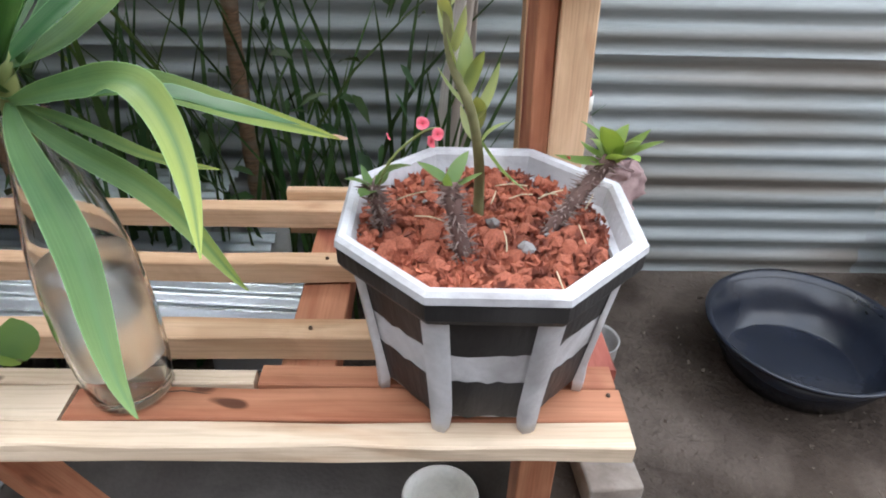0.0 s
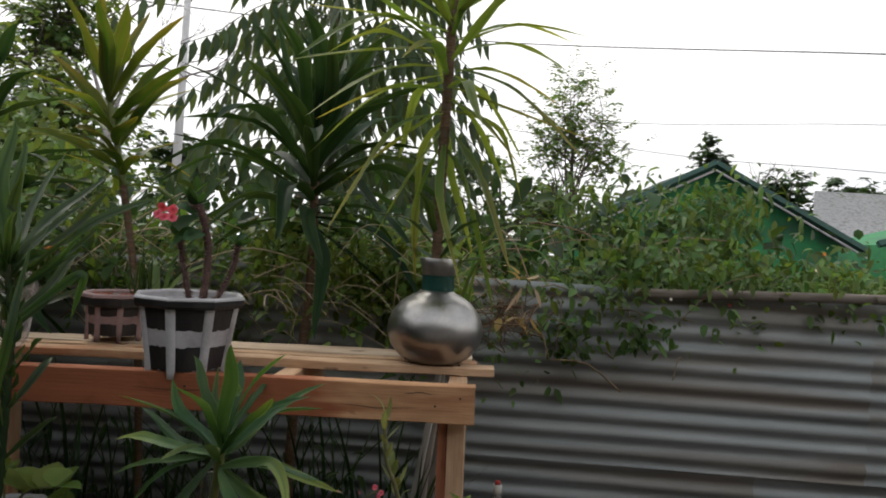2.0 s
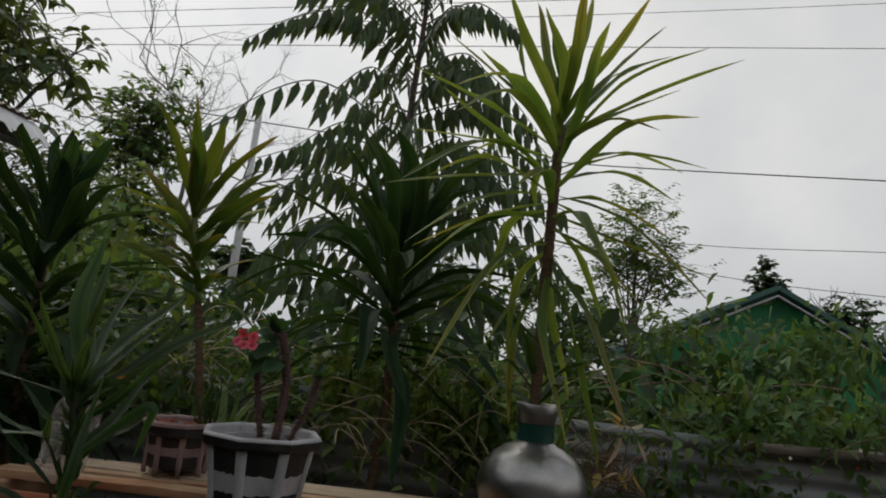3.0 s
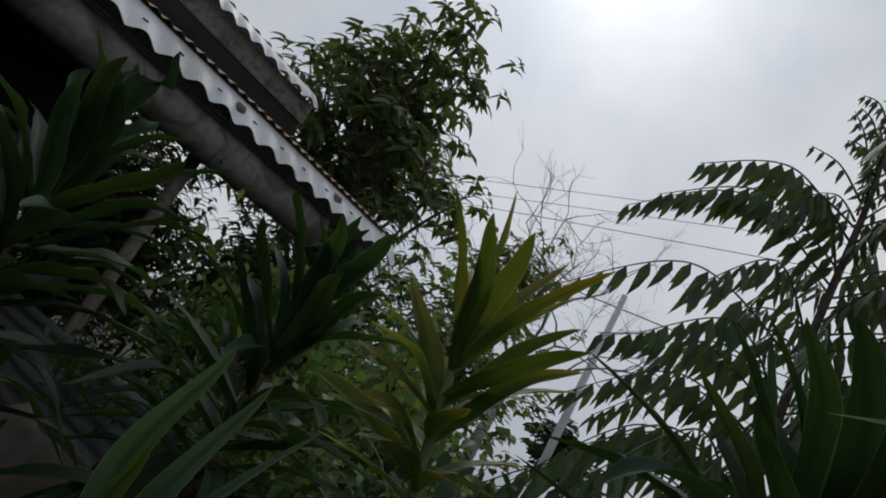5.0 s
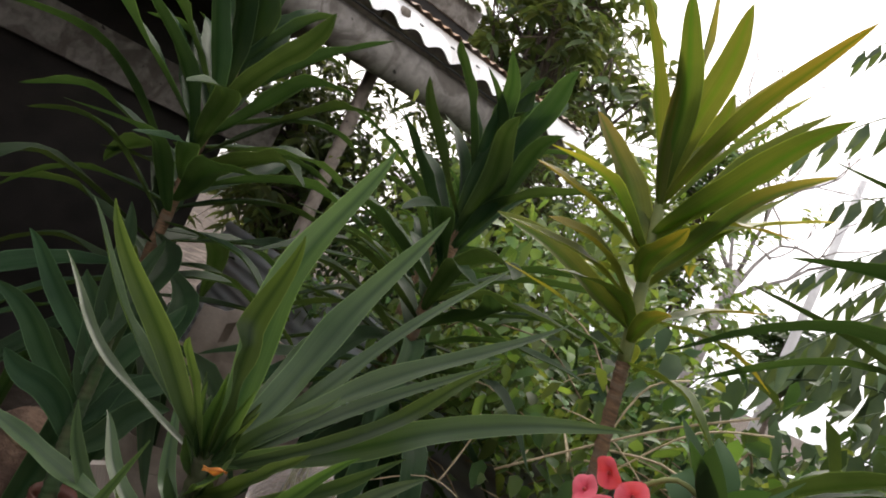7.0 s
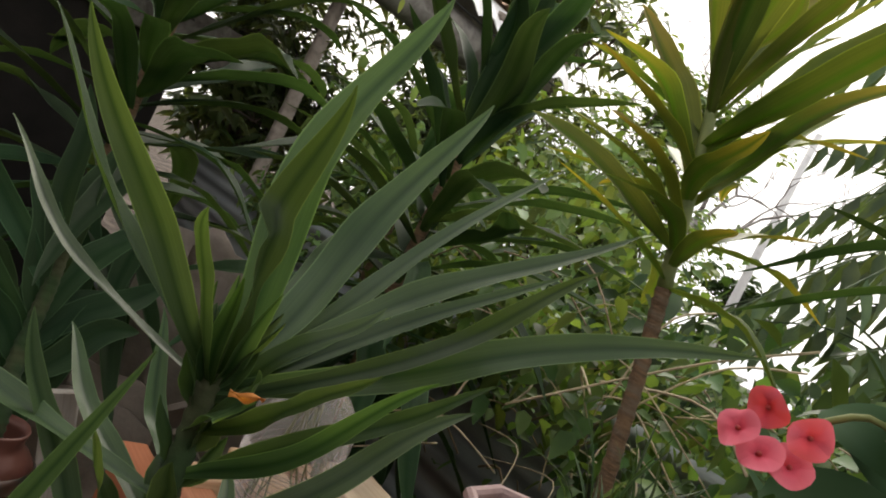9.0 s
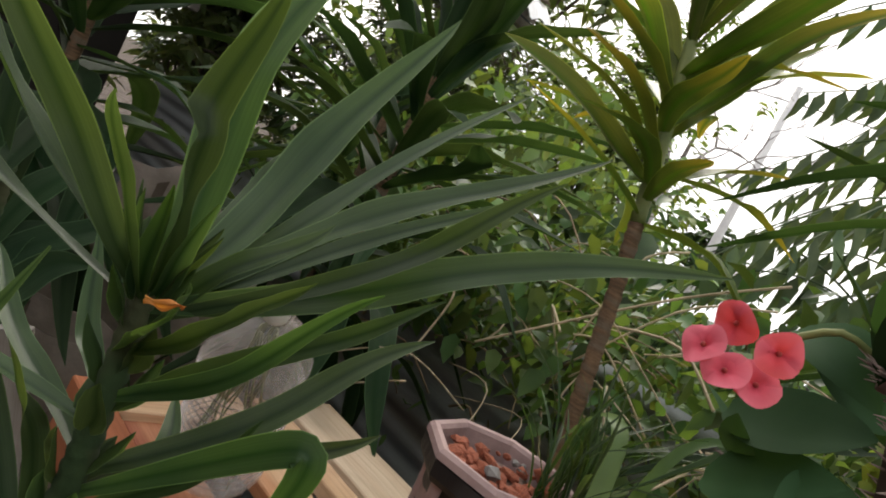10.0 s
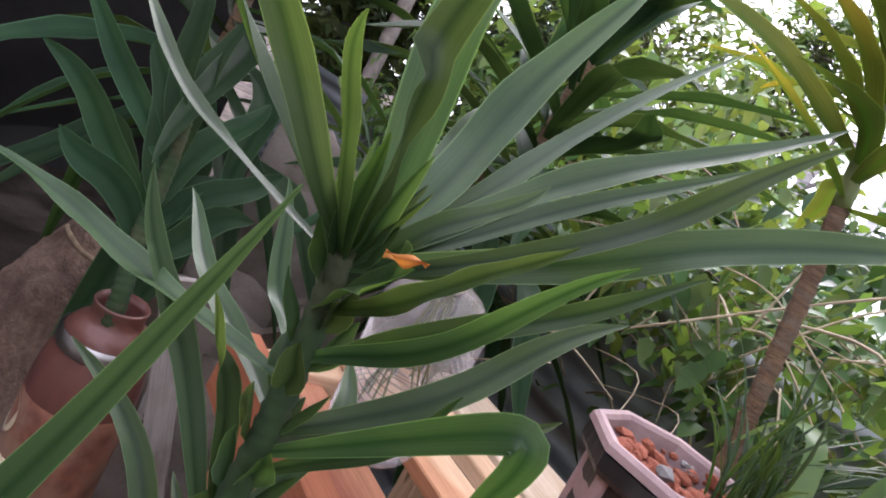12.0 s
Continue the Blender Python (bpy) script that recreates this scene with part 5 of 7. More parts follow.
# ringed dracaena behind the mauve pot
yl = thing("ringed_dracaena", pose(-1.0, 1.50, 0), "dracaena with a ringed brown cane and yellow-green leaves", "plant", "dracaenas")
o = Vector((-1.0, 1.50, 0))
YL_STEM = [Vector(p) for p in ((-1.0, 1.50, -0.03), (-1.02, 1.46, 0.8), (-1.05, 1.44, 1.34), (-1.085, 1.43, 1.60), (-1.125, 1.43, 1.80), (-1.165, 1.425, 2.0), (-1.205, 1.42, 2.17))]
cane(yl, [p - o for p in YL_STEM[:5]], 0.0135, 0.0125, BARK)
cane(yl, [p - o for p in YL_STEM[4:]], 0.0135, 0.010, GREEN_STEM, "green_stem_top", False)
YL_LOWER = [(1.86, (-1.307, 1.154, 1.955), 0.050), (1.88, (-1.108, 1.088, 1.957), 0.052), (1.99, (-1.147, 1.053, 2.032), 0.044), (1.90, (-1.124, 1.03, 1.928), 0.036),
            (1.97, (-1.36, 1.33, 2.25), 0.050), (2.02, (-0.909, 1.359, 2.285), 0.058), (2.08, (-1.046, 1.522, 2.404), 0.036), (1.96, (-0.914, 1.464, 2.227), 0.040),
            (1.93, (-1.077, 1.638, 2.237), 0.042), (1.86, (-1.05, 1.715, 2.012), 0.034), (1.83, (-0.99, 1.30, 1.90), 0.030), (1.81, (-1.117, 1.051, 1.866), 0.020)]
YL_UPPER = [(2.13, (-1.246, 1.379, 2.575), 0.048), (2.12, (-1.047, 1.251, 2.42), 0.044), (2.13, (-1.289, 1.221, 2.474), 0.048), (2.12, (-1.111, 1.176, 2.406), 0.046),
            (2.10, (-0.865, 1.293, 2.40), 0.032), (2.04, (-0.80, 1.22, 2.21), 0.046), (2.0, (-1.034, 1.77, 2.246), 0.040), (2.10, (-1.42, 1.60, 2.42), 0.042),
            (2.06, (-1.50, 1.40, 2.20), 0.042), (1.98, (-1.44, 1.62, 2.10), 0.040), (1.92, (-1.40, 1.50, 1.95), 0.038), (2.12, (-1.16, 1.62, 2.52), 0.040)]
for i, (z, tip, w) in enumerate(YL_LOWER + YL_UPPER):
    k = min(1.0, max(0.0, (z - 1.80) / 0.37))
    base = YL_STEM[4].lerp(YL_STEM[6], k)
    tip = Vector(tip)
    mid = base.lerp(tip, 0.5) + Vector((0, 0, 1)) * (tip - base).length * (0.05, 0.10, 0.03)[i % 3]
    part("leaf", strap_bm([base - o, mid - o, tip - o], w * 1.2, 900 + i, 0.45, (0.35, -0.6, 0.7) if i in (0, 1, 2, 3, 4, 5, 7) else (0, 0, 1)), DRAC_YELLOW, yl)
crown(yl, YL_STEM[4] - o, YL_STEM[6] - o, 14, 0.32, 0.040, DRAC_YELLOW, 9, (70, -10), 0.08, wild=16)

# dracaena close to the path, on the low bench
ff = thing("broadleaf_dracaena", pose(-1.035, 0.715, 0.642), "dark green dracaena with long broad leaves on the bench", "plant", "dracaenas")
o = Vector((-1.035, 0.715, 0.642))
FF_STEM = [Vector(p) for p in ((-1.035, 0.715, 0.642), (-1.015, 0.706, 1.0), (-1.004, 0.702, 1.30), (-1.008, 0.701, 1.43), (-1.030, 0.703, 1.535))]
cane(ff, [p - o for p in FF_STEM], 0.0125, 0.0095, DRAC_STEM, rings=True)


def ff_stem(z):
    for p, q in zip(FF_STEM, FF_STEM[1:]):
        if z <= q.z or q is FF_STEM[-1]:
            return p.lerp(q, (z - p.z) / (q.z - p.z))


# height of the base on the stem, tip, middle, width, way that the blade faces
FF_CROWN = [
    (1.53, (-1.091, 0.792, 1.927), (-1.066, 0.738, 1.722), 0.044, 0),
    (1.53, (-1.191, 0.981, 1.893), (-1.103, 0.838, 1.668), 0.042, 1),
    (1.53, (-1.205, 0.921, 1.731), (-1.116, 0.811, 1.642), 0.020, 1),
    (1.52, (-1.150, 1.110, 1.868), (-1.101, 0.886, 1.660), 0.023, 1),
    (1.52, (-0.990, 1.100, 1.819), (-1.021, 0.886, 1.660), 0.029, 1),
    (1.52, (-0.978, 0.994, 1.738), (-1.002, 0.848, 1.625), 0.018, 1),
    (1.51, (-0.858, 0.876, 1.748), (-0.906, 0.821, 1.655), 0.018, 2),
    (1.52, (-0.772, 1.008, 1.744), (-0.910, 0.842, 1.638), 0.031, 2),
    (1.49, (-0.844, 0.703, 1.626), (-0.927, 0.712, 1.552), 0.018, 2),
]
FF_SIDE = [
    (1.45, (-0.850, 0.757, 1.629), (-0.927, 0.733, 1.532), 0.018, 2),
    (1.44, (-0.842, 0.800, 1.640), (-0.920, 0.757, 1.552), 0.018, 2),
    (1.39, (-0.996, 0.982, 1.564), (-0.994, 0.850, 1.482), 0.027, 2),
    (1.375, (-0.995, 0.973, 1.454), (-0.990, 0.830, 1.420), 0.024, 2),
    (1.35, (-0.939, 0.786, 1.488), (-0.960, 0.755, 1.420), 0.014, 2),
    (1.52, (-1.048, 0.501, 1.743), (-1.045, 0.579, 1.642), 0.030, 0),
    (1.53, (-1.020, 0.514, 1.750), (-1.035, 0.603, 1.630), 0.025, 1),
    (1.52, (-0.985, 0.680, 1.788), (-1.005, 0.690, 1.655), 0.032, 0),
    (1.52, (-0.927, 0.596, 1.672), (-0.986, 0.635, 1.617), 0.016, 0),
]
FF_LOW = [
    (1.43, (-1.323, 0.490, 1.431), (-1.178, 0.603, 1.430), 0.026, 0),
    (1.52, (-1.312, 0.543, 1.638), (-1.176, 0.596, 1.573), 0.014, 0),
    (1.40, (-1.212, 0.644, 1.485), (-1.123, 0.674, 1.436), 0.022, 0),
    (1.44, (-1.164, 0.699, 1.536), (-1.088, 0.709, 1.464), 0.020, 0),
    (1.28, (-1.172, 0.598, 1.505), (-1.124, 0.639, 1.411), 0.026, 0),
    (1.30, (-1.028, 0.629, 1.481), (-1.045, 0.668, 1.403), 0.024, 0),
    (1.49, (-0.884, 0.657, 1.578), (-0.935, 0.676, 1.545), 0.044, 1),
    (1.47, (-1.100, 0.760, 1.60), (-1.070, 0.733, 1.53), 0.020, 1),
    (1.50, (-0.985, 0.800, 1.640), (-0.995, 0.750, 1.580), 0.022, 1),
]
for i, (z, tip, mid, w, turned) in enumerate(FF_CROWN + FF_SIDE + FF_LOW):
    part("leaf", strap_bm([ff_stem(z) - o, Vector(mid) - o, Vector(tip) - o], w, 700 + i, 0.5 if i < 2 else 0.34, ((0.2, -0.1, 1), (0.4, -0.55, 0.7), (0.55, -0.55, 0.55))[turned], 24, 2.4), DRAC, ff)
# a leaf that rises close to the path and one that is snapped over
part("leaf", strap_bm([Vector(p) - o for p in ((-1.012, 0.704, 1.04), (-0.925, 0.545, 1.20), (-0.872, 0.512, 1.36), (-0.880, 0.553, 1.49), (-0.882, 0.586, 1.597))], 0.021, 760, 0.3, (0.5, -0.4, 0.7), 24), DRAC, ff)
part("leaf", strap_bm([Vector(p) - o for p in ((-1.005, 0.702, 1.375), (-0.939, 0.733, 1.441), (-0.873, 0.765, 1.502), (-0.862, 0.772, 1.495), (-0.872, 0.776, 1.45), (-0.890, 0.775, 1.38))], 0.025, 761, 0.25, (0.6, -0.55, 0.5), 30), DRAC, ff)
for i in range(7):
    a = radians(137 * i + 15)
    z = 0.36 + 0.045 * i
    b = ff_stem(0.642 + z) - o
    part("leaf", strap_bm([b, b + Vector((0.10 * math.cos(a), 0.09 * math.sin(a), 0.10)), b + Vector((0.19 * math.cos(a) - 0.04, 0.17 * math.sin(a) - 0.03, 0.13))], 0.022, 770 + i, 0.35, (0.4, -0.4, 0.8), 14), DRAC, ff)
# young leaves closing the heart
for i in range(8):
    a = radians(137.5 * i + 40)
    b = FF_STEM[-1] - o + Vector((0.006 * math.cos(a), 0.006 * math.sin(a), -0.012))
    d = Vector((math.cos(a), math.sin(a), 0))
    part("leaf", strap_bm([b, b + d * 0.010 + Vector((0, 0, 0.035)), b + d * 0.030 + Vector((0, 0, 0.075 + 0.012 * (i % 3)))], 0.019, 1260 + i, 0.7, d, 10), DRAC, ff)
# leaf bases that clasp the stem
for i in range(26):
    a = radians(137.5 * i)
    b = ff_stem(1.15 + 0.0155 * i) - o
    d = Vector((math.cos(a), math.sin(a), 0))
    part("leaf_base", strap_bm([b + d * 0.007, b + d * 0.015 + Vector((0, 0, 0.022)), b + d * (0.024 + 0.006 * (i % 3)) + Vector((0, 0, 0.046))], 0.024, 1200 + i, 0.7, d, 6), DRAC, ff)
wl_bm = bmesh.new()
for j in range(9):
    s = j / 8
    for k in range(5):
        q = Vector((-0.010, -0.010, -0.004)).lerp(Vector((0.008, 0.012, 0.003)), s) + Vector((-0.3, -0.2, 0.9)) * (0.0042 * (k / 2 - 1) * (0.6 + 0.5 * math.sin(5 * s)))
        wl_bm.verts.new(q + Vector((0.6, -0.5, 0.2)) * (0.003 * math.sin(2.4 * k + 3.3 * s) + 0.002 * math.sin(9 * s + k)) + Vector((0.1, 0.1, 0.9)) * 0.003 * math.sin(8 * s + 0.6 * k))
wl_bm.verts.ensure_lookup_table()
for j in range(8):
    for k in range(4):
        wl_bm.faces.new([wl_bm.verts[a] for a in (5 * j + k, 5 * j + k + 1, 5 * j + k + 6, 5 * j + k + 5)])
part("withered_leaf_end", wl_bm, ORANGE_LEAF, ff, "withered orange leaf end", at=Matrix.Translation(Vector((-0.878, 0.645, 1.583)) - o) @ Matrix.Scale(0.72, 4))

# dracaenas beside the veranda
for i, (x, y, h0, h1, n, L, s, w, top) in enumerate(((-2.17, 0.85, 1.30, 2.10, 72, 0.58, 21, 0.066, (74, -45)), (-1.74, 1.42, 1.30, 2.08, 78, 0.52, 22, 0.060, (78, -50)), (-2.3, 1.75, 1.3, 1.9, 32, 0.45, 25, 0.056, (76, -40)))):
    d = thing("cane_dracaena", pose(x, y, 0), "dark green cane dracaena crowding beside the veranda", "plant", "dracaenas")
    cane(d, [(0, 0, -0.05), (0.02, 0.0, 0.4 * h1), (-0.01, 0.01, h0), (0, 0, h1)], 0.017, 0.014, BARK)
    crown(d, (-0.005, 0.008, h0), (0, 0, h1), n, L, w, DRAC_DARK, s, top, 0.16, wild=26)
# cutting that grows out of the canister
cp = thing("canister_dracaena", pose(-1.566, 0.722, 1.10), "young dark green dracaena growing out of the brown canister", "plant", "dracaenas")
o = Vector((-1.566, 0.722, 1.10))
cane(cp, [(0, 0, 0), (0.0, 0.0, 0.08), (-0.053, 0.001, 0.166), (-0.10, 0.01, 0.27), (-0.13, 0.01, 0.36)], 0.015, 0.009, DRAC_STEM)
CP_LEAVES = ((1.36, -1.773, 0.527, 1.46), (1.31, -1.70, 0.581, 1.366), (1.42, -1.834, 0.551, 1.558), (1.38, -1.766, 0.661, 1.53), (1.36, -1.861, 0.898, 1.502),
             (1.32, -1.746, 0.841, 1.361), (1.42, -1.897, 0.804, 1.62), (1.29, -1.664, 0.892, 1.332), (1.44, -1.80, 0.688, 1.68), (1.34, -1.90, 0.66, 1.36), (1.33, -1.78, 0.95, 1.40))
for i, (z, x, y, tz) in enumerate(CP_LEAVES):
    base, tip = Vector((-1.60 - 0.28 * (z - 1.2), 0.728, z - 0.06)), Vector((x, y, tz))
    part("leaf", strap_bm([base - o, base.lerp(tip, 0.5) + Vector((0, 0, 0.02)) - o, tip - o], (0.046, 0.052, 0.040)[i % 3], 1500 + i, 0.35, (0.8, -0.5, 0.25), 16, 1.6), DRAC_DARK, cp)

# ---- crown-of-thorns plants ----
def thorny(parent, pts, r, seed, leaves=8, size=0.035, mat=None):
    rnd = random.Random(seed)
    bm = bmesh.new()
    line = spline(pts, 16)
    tube(bm, line, [r * (1 + 0.12 * math.sin(i * 2.1)) for i in range(17)], 8)
    spines = bmesh.new()
    for i in range(260):
        k = rnd.randrange(0, 16)
        p = line[k].lerp(line[k + 1], rnd.random())
        a = rnd.uniform(0, 6.28)
        o = Vector((math.cos(a), math.sin(a), rnd.uniform(-0.2, 0.4))).normalized()
        tube(spines, [p + o * r * 0.8, p + o * (r + rnd.uniform(0.006, 0.014))], [0.0015, 0.0003], 4)
    st = part("stem", bm, THORN_STEM, parent, "brown stem set with thorns")
    part("prickle_coat", spines, THORN_PALE, st, "pale grey thorns")
    top = line[-1]
    for i in range(leaves):
        a = 2.4 * i + rnd.uniform(-0.3, 0.3)
        el = rnd.uniform(0.1, 0.9)
        o = Vector((math.cos(a) * math.cos(el), math.sin(a) * math.cos(el), math.sin(el)))
        L = size * rnd.uniform(0.7, 1.3)
        part("leaf", oval_bm(top - Vector((0, 0, 0.012 * rnd.random())), top + o * L * 1.5, L * 0.62, seed + i), mat or SUCC, parent)
    return line


def flower_bm(r, seed=0):
    """A pair of broad round petals round a small centre."""
    bm = bmesh.new()
    rnd = random.Random(seed)
    for h in range(2):
        rot = math.pi * h + rnd.uniform(-0.2, 0.2)
        c = bm.verts.new((0, 0, 0.001 * h))
        ring = []
        for i in range(13):
            a = rot + (i / 12 - 0.5) * math.pi * 1.22
            rr = r * (0.98 + 0.05 * math.cos(3 * a)) * (0.90 + 0.10 * math.sin(math.pi * i / 12) ** 0.4)
            ring.append((bm.verts.new((0.5 * rr * math.cos(a), 0.5 * rr * math.sin(a), 0.30 * r + 0.05 * r * math.sin(5 * a))), bm.verts.new((rr * math.cos(a), rr * math.sin(a), 0.24 * r + 0.16 * r * math.sin(3 * a + h)))))
        for (m0, o0), (m1, o1) in zip(ring, ring[1:]):
            bm.faces.new((c, m0, m1))
            bm.faces.new((m0, o0, o1, m1))
    return bm


PET_MESH = [mesh_of("petals", flower_bm(0.019, i), PETAL) for i in range(3)]
CENTRE = surface("flower_centre", (0.35, 0.02, 0.05), (0.5, 0.1, 0.05), 40, 0.6)


def blossom(parent, at, size=1.0, seed=0):
    f = part("flower", PET_MESH[seed % 3], None, parent, at=at @ Matrix.Scale(size, 4))
    bm = bmesh.new()
    bmesh.ops.create_icosphere(bm, subdivisions=2, radius=0.0023)
    part("flower_centre", bm, CENTRE, f, at=pose(0, 0, 0.003))
    return f


et = thing("crown_of_thorns", pose(-0.642, 0.985, 1.465), "crown-of-thorns plant with broad leaves and a cluster of crimson flowers", "plant", "crown-of-thorns")
thorny(et, [(0.03, 0.0, -0.03), (0.035, 0.01, 0.12), (0.02, -0.02, 0.24), (0.0, -0.03, 0.26)], 0.011, 5, 9, 0.045, THORN_LEAF)
thorny(et, [(-0.02, 0.02, -0.03), (-0.05, 0.03, 0.08), (-0.06, 0.02, 0.16)], 0.008, 6, 5, 0.04, THORN_LEAF)
thorny(et, [(0.06, 0.03, -0.03), (0.10, 0.05, 0.08), (0.11, 0.05, 0.15)], 0.008, 7, 7, 0.045, THORN_LEAF)
bm = bmesh.new()
tube(bm, spline([(0.0, -0.03, 0.26), (-0.03, -0.045, 0.27), (-0.06, -0.05, 0.245)], 8), 0.0025, 6)
part("flower_stalk", bm, GREEN_STEM, et)
for i, (x, y, z) in enumerate(((-0.079, -0.064, 0.248), (-0.080, -0.069, 0.222), (-0.053, -0.063, 0.243), (-0.055, -0.057, 0.217), (-0.069, -0.064, 0.209))):
    blossom(et, pose(x, y, z, 88 + (26, -14, 12, -24, -34)[i], 0, 17 + (-16, -36, 26, 24, -12)[i]) @ pose(0, 0, 0.006 * ((i * 2) % 3), 0, 0, 40 * i), 0.82, i)
for i, (bx, by, bz, x, y, z, w) in enumerate(((-0.078, -0.006, 0.192, 0.011, -0.032, 0.222, 0.058), (-0.070, -0.008, 0.142, 0.011, -0.043, 0.190, 0.050), (-0.075, 0.036, 0.266, -0.003, 0.017, 0.236, 0.052), (0.001, 0.051, 0.23, -0.059, 0.018, 0.256, 0.04), (-0.011, 0.099, 0.251, -0.03, 0.074, 0.284, 0.04), (0.017, -0.001, 0.183, -0.007, -0.071, 0.153, 0.055))):
    part("leaf", oval_bm((bx, by, bz), (x, y, z), w, 60 + i, 10, (0.1, -0.75, 0.6)), THORN_LEAF, et)

lt = thing("crown_of_thorns", pose(0.055, 0.748, 0.84), "young crown-of-thorns cuttings with spiny stems in crushed brick", "plant", "crown-of-thorns")
thorny(lt, [(-0.115, -0.005, -0.01), (-0.125, -0.01, 0.04), (-0.135, -0.01, 0.085)], 0.0085, 15, 5, 0.028)
thorny(lt, [(-0.02, -0.075, -0.01), (-0.03, -0.07, 0.05), (-0.045, -0.06, 0.115)], 0.010, 16, 4, 0.026)
thorny(lt, [(0.06, -0.02, -0.01), (0.105, 0.0, 0.05), (0.158, 0.03, 0.105)], 0.0095, 17, 10, 0.040, BRIGHT)
bm = bmesh.new()
tube(bm, spline([(-0.13, -0.01, 0.08), (-0.11, -0.005, 0.12), (-0.075, 0.0, 0.15), (-0.055, 0.0, 0.155)], 10), 0.0018, 6)
part("flower_stalk", bm, GREEN_STEM, lt)
for i, (x, y, z) in enumerate(((-0.075, -0.005, 0.163), (-0.058, -0.005, 0.150), (-0.066, 0.0, 0.138), (-0.115, -0.01, 0.148), (0.105, 0.03, 0.105))):
    blossom(lt, pose(x, y, z, 60, 0, 30 * i), 0.42 if i < 3 else 0.25, i)
ZIG_STEM = surface("olive_stem", (0.13, 0.13, 0.06), (0.24, 0.23, 0.11), 25.0, 0.6)
zz = thing("zigzag_plant", pose(0.055, 0.748, 0.84), "upright green zigzag-stemmed succulent with pale curled leaves", "plant")
bm = bmesh.new()
zpts = [(-0.002, 0.03, -0.01), (-0.004, 0.02, 0.07), (-0.010, -0.01, 0.13), (-0.022, -0.035, 0.19), (-0.046, -0.04, 0.25), (-0.052, -0.045, 0.31), (-0.060, -0.05, 0.37)]
tube(bm, spline(zpts, 24), [0.0075 - 0.00014 * i for i in range(25)], 8)
part("stem", bm, ZIG_STEM, zz)
for i in range(16):
    rnd = random.Random(90 + i)
    p = spline(zpts, 24)[8 + i]
    a, L = 2.3 * i, rnd.uniform(0.045, 0.072)
    el = rnd.uniform(0.8, 1.4)
    part("leaf", oval_bm(p, p + L * Vector((math.cos(a) * math.cos(el), math.sin(a) * math.cos(el), math.sin(el))), 0.017, i), ZIGZAG, zz)
part("leaf", oval_bm((-0.010, -0.015, 0.15), (0.052, 0.0, 0.075), 0.034, 3), DRAC_PALE, zz, "large pale pinkish-green leaf")

# spider plant in the mauve pot
sp = thing("spider_plant", pose(-0.985, 1.27, 1.392), "clump of thin arching grassy leaves in the mauve pot", "plant")
rnd = random.Random(31)
for i in range(40):
    a, el, L = rnd.uniform(0, 6.28), rnd.uniform(0.6, 1.5), rnd.uniform(0.12, 0.27)
    b = Vector((0.03 + 0.035 * rnd.uniform(-1, 1), 0.02 + 0.035 * rnd.uniform(-1, 1), 0.0))
    part("leaf", blade_bm(b, b + L * Vector((math.cos(a) * math.cos(el), math.sin(a) * math.cos(el), math.sin(el))), 0.006, 0.16, 0.4, 1200 + i, 7), DRAC, sp)

# geranium-like trailing plant at the small pot
ge = thing("trailing_plant", pose(-1.10, 0.86, 0.79), "trailing plant with round yellow-green leaves", "plant")
for i, (pts, size) in enumerate(((((0, 0, -0.03), (0.12, -0.04, 0.05), (0.24, -0.10, 0.05)), 0.085), (((0, 0, -0.03), (0.08, -0.04, 0.09), (0.20, -0.08, 0.13)), 0.085), (((0, 0, -0.03), (-0.03, 0.02, 0.10), (-0.05, 0.0, 0.15)), 0.06),
                                 (((0.10, -0.06, -0.02), (0.446, -0.275, -0.13), (0.474, -0.205, -0.06), (0.559, -0.178, -0.1)), 0.052))):
    bm = bmesh.new()
    line = spline(pts, 12)
    tube(bm, line, 0.0035, 6)
    part("stem", bm, GREEN_STEM, ge)
    for j in range(7):
        rnd = random.Random(i * 10 + j)
        p = line[6 + j] if i < 3 else line[(8, 8, 7, 8, 9, 12, 12)[j]]
        a = rnd.uniform(0, 6.28)
        o = Vector((math.cos(a), math.sin(a), rnd.uniform(0.1, 0.9))).normalized()
        part("leaf", oval_bm(p, p + o * size * rnd.uniform(0.7, 1.2), size * rnd.uniform(0.75, 1.05), j), BRIGHT, ge)


BLOSSOM_WHITE = leaf_material("white_blossom", (0.65, 0.60, 0.58), (0.8, 0.76, 0.74), None, 0.6, 0.3, 0.1)
BLOSSOM_RED = leaf_material("red_blossom", (0.6, 0.04, 0.05), (0.75, 0.10, 0.08), None, 0.6, 0.3, 0.1)
BLOSSOM_ORANGE = leaf_material("orange_blossom", (0.7, 0.2, 0.04), (0.8, 0.32, 0.08), None, 0.6, 0.3, 0.1)


# ---- hedge of vines, grass and trees behind the fence ----
def bank_points(n, seed, x0, x1, y0, y1, zlow, ztop, patch=1.1, cut=0.42):
    rng = random.Random(seed)
    pts = []
    while len(pts) < n:
        x, y = rng.uniform(x0, x1), rng.uniform(y0, y1)
        lo, hi = zlow(x, y), ztop(x, y)
        z = lo + (hi - lo) * rng.random()
        d = 0.5 + 0.5 * noise.noise(Vector((x * patch * 2.2, y * patch * 2.2, z * patch * 2.2)))
        if d < cut * rng.uniform(0.75, 1.2):
            continue
        pts.append((x, y, z))
    return pts


def shrub_top(x, y):
    edge = -1.85 - 0.45 * (y - 3.0)
    return 1.58 + 0.15 * noise.noise(Vector((2 * x, 2 * y, 3))) + min(0.7, max(0.0, edge - x) * 1.2)


def bump_at(x, c, w):
    return math.exp(-((x - c) / w) ** 2)


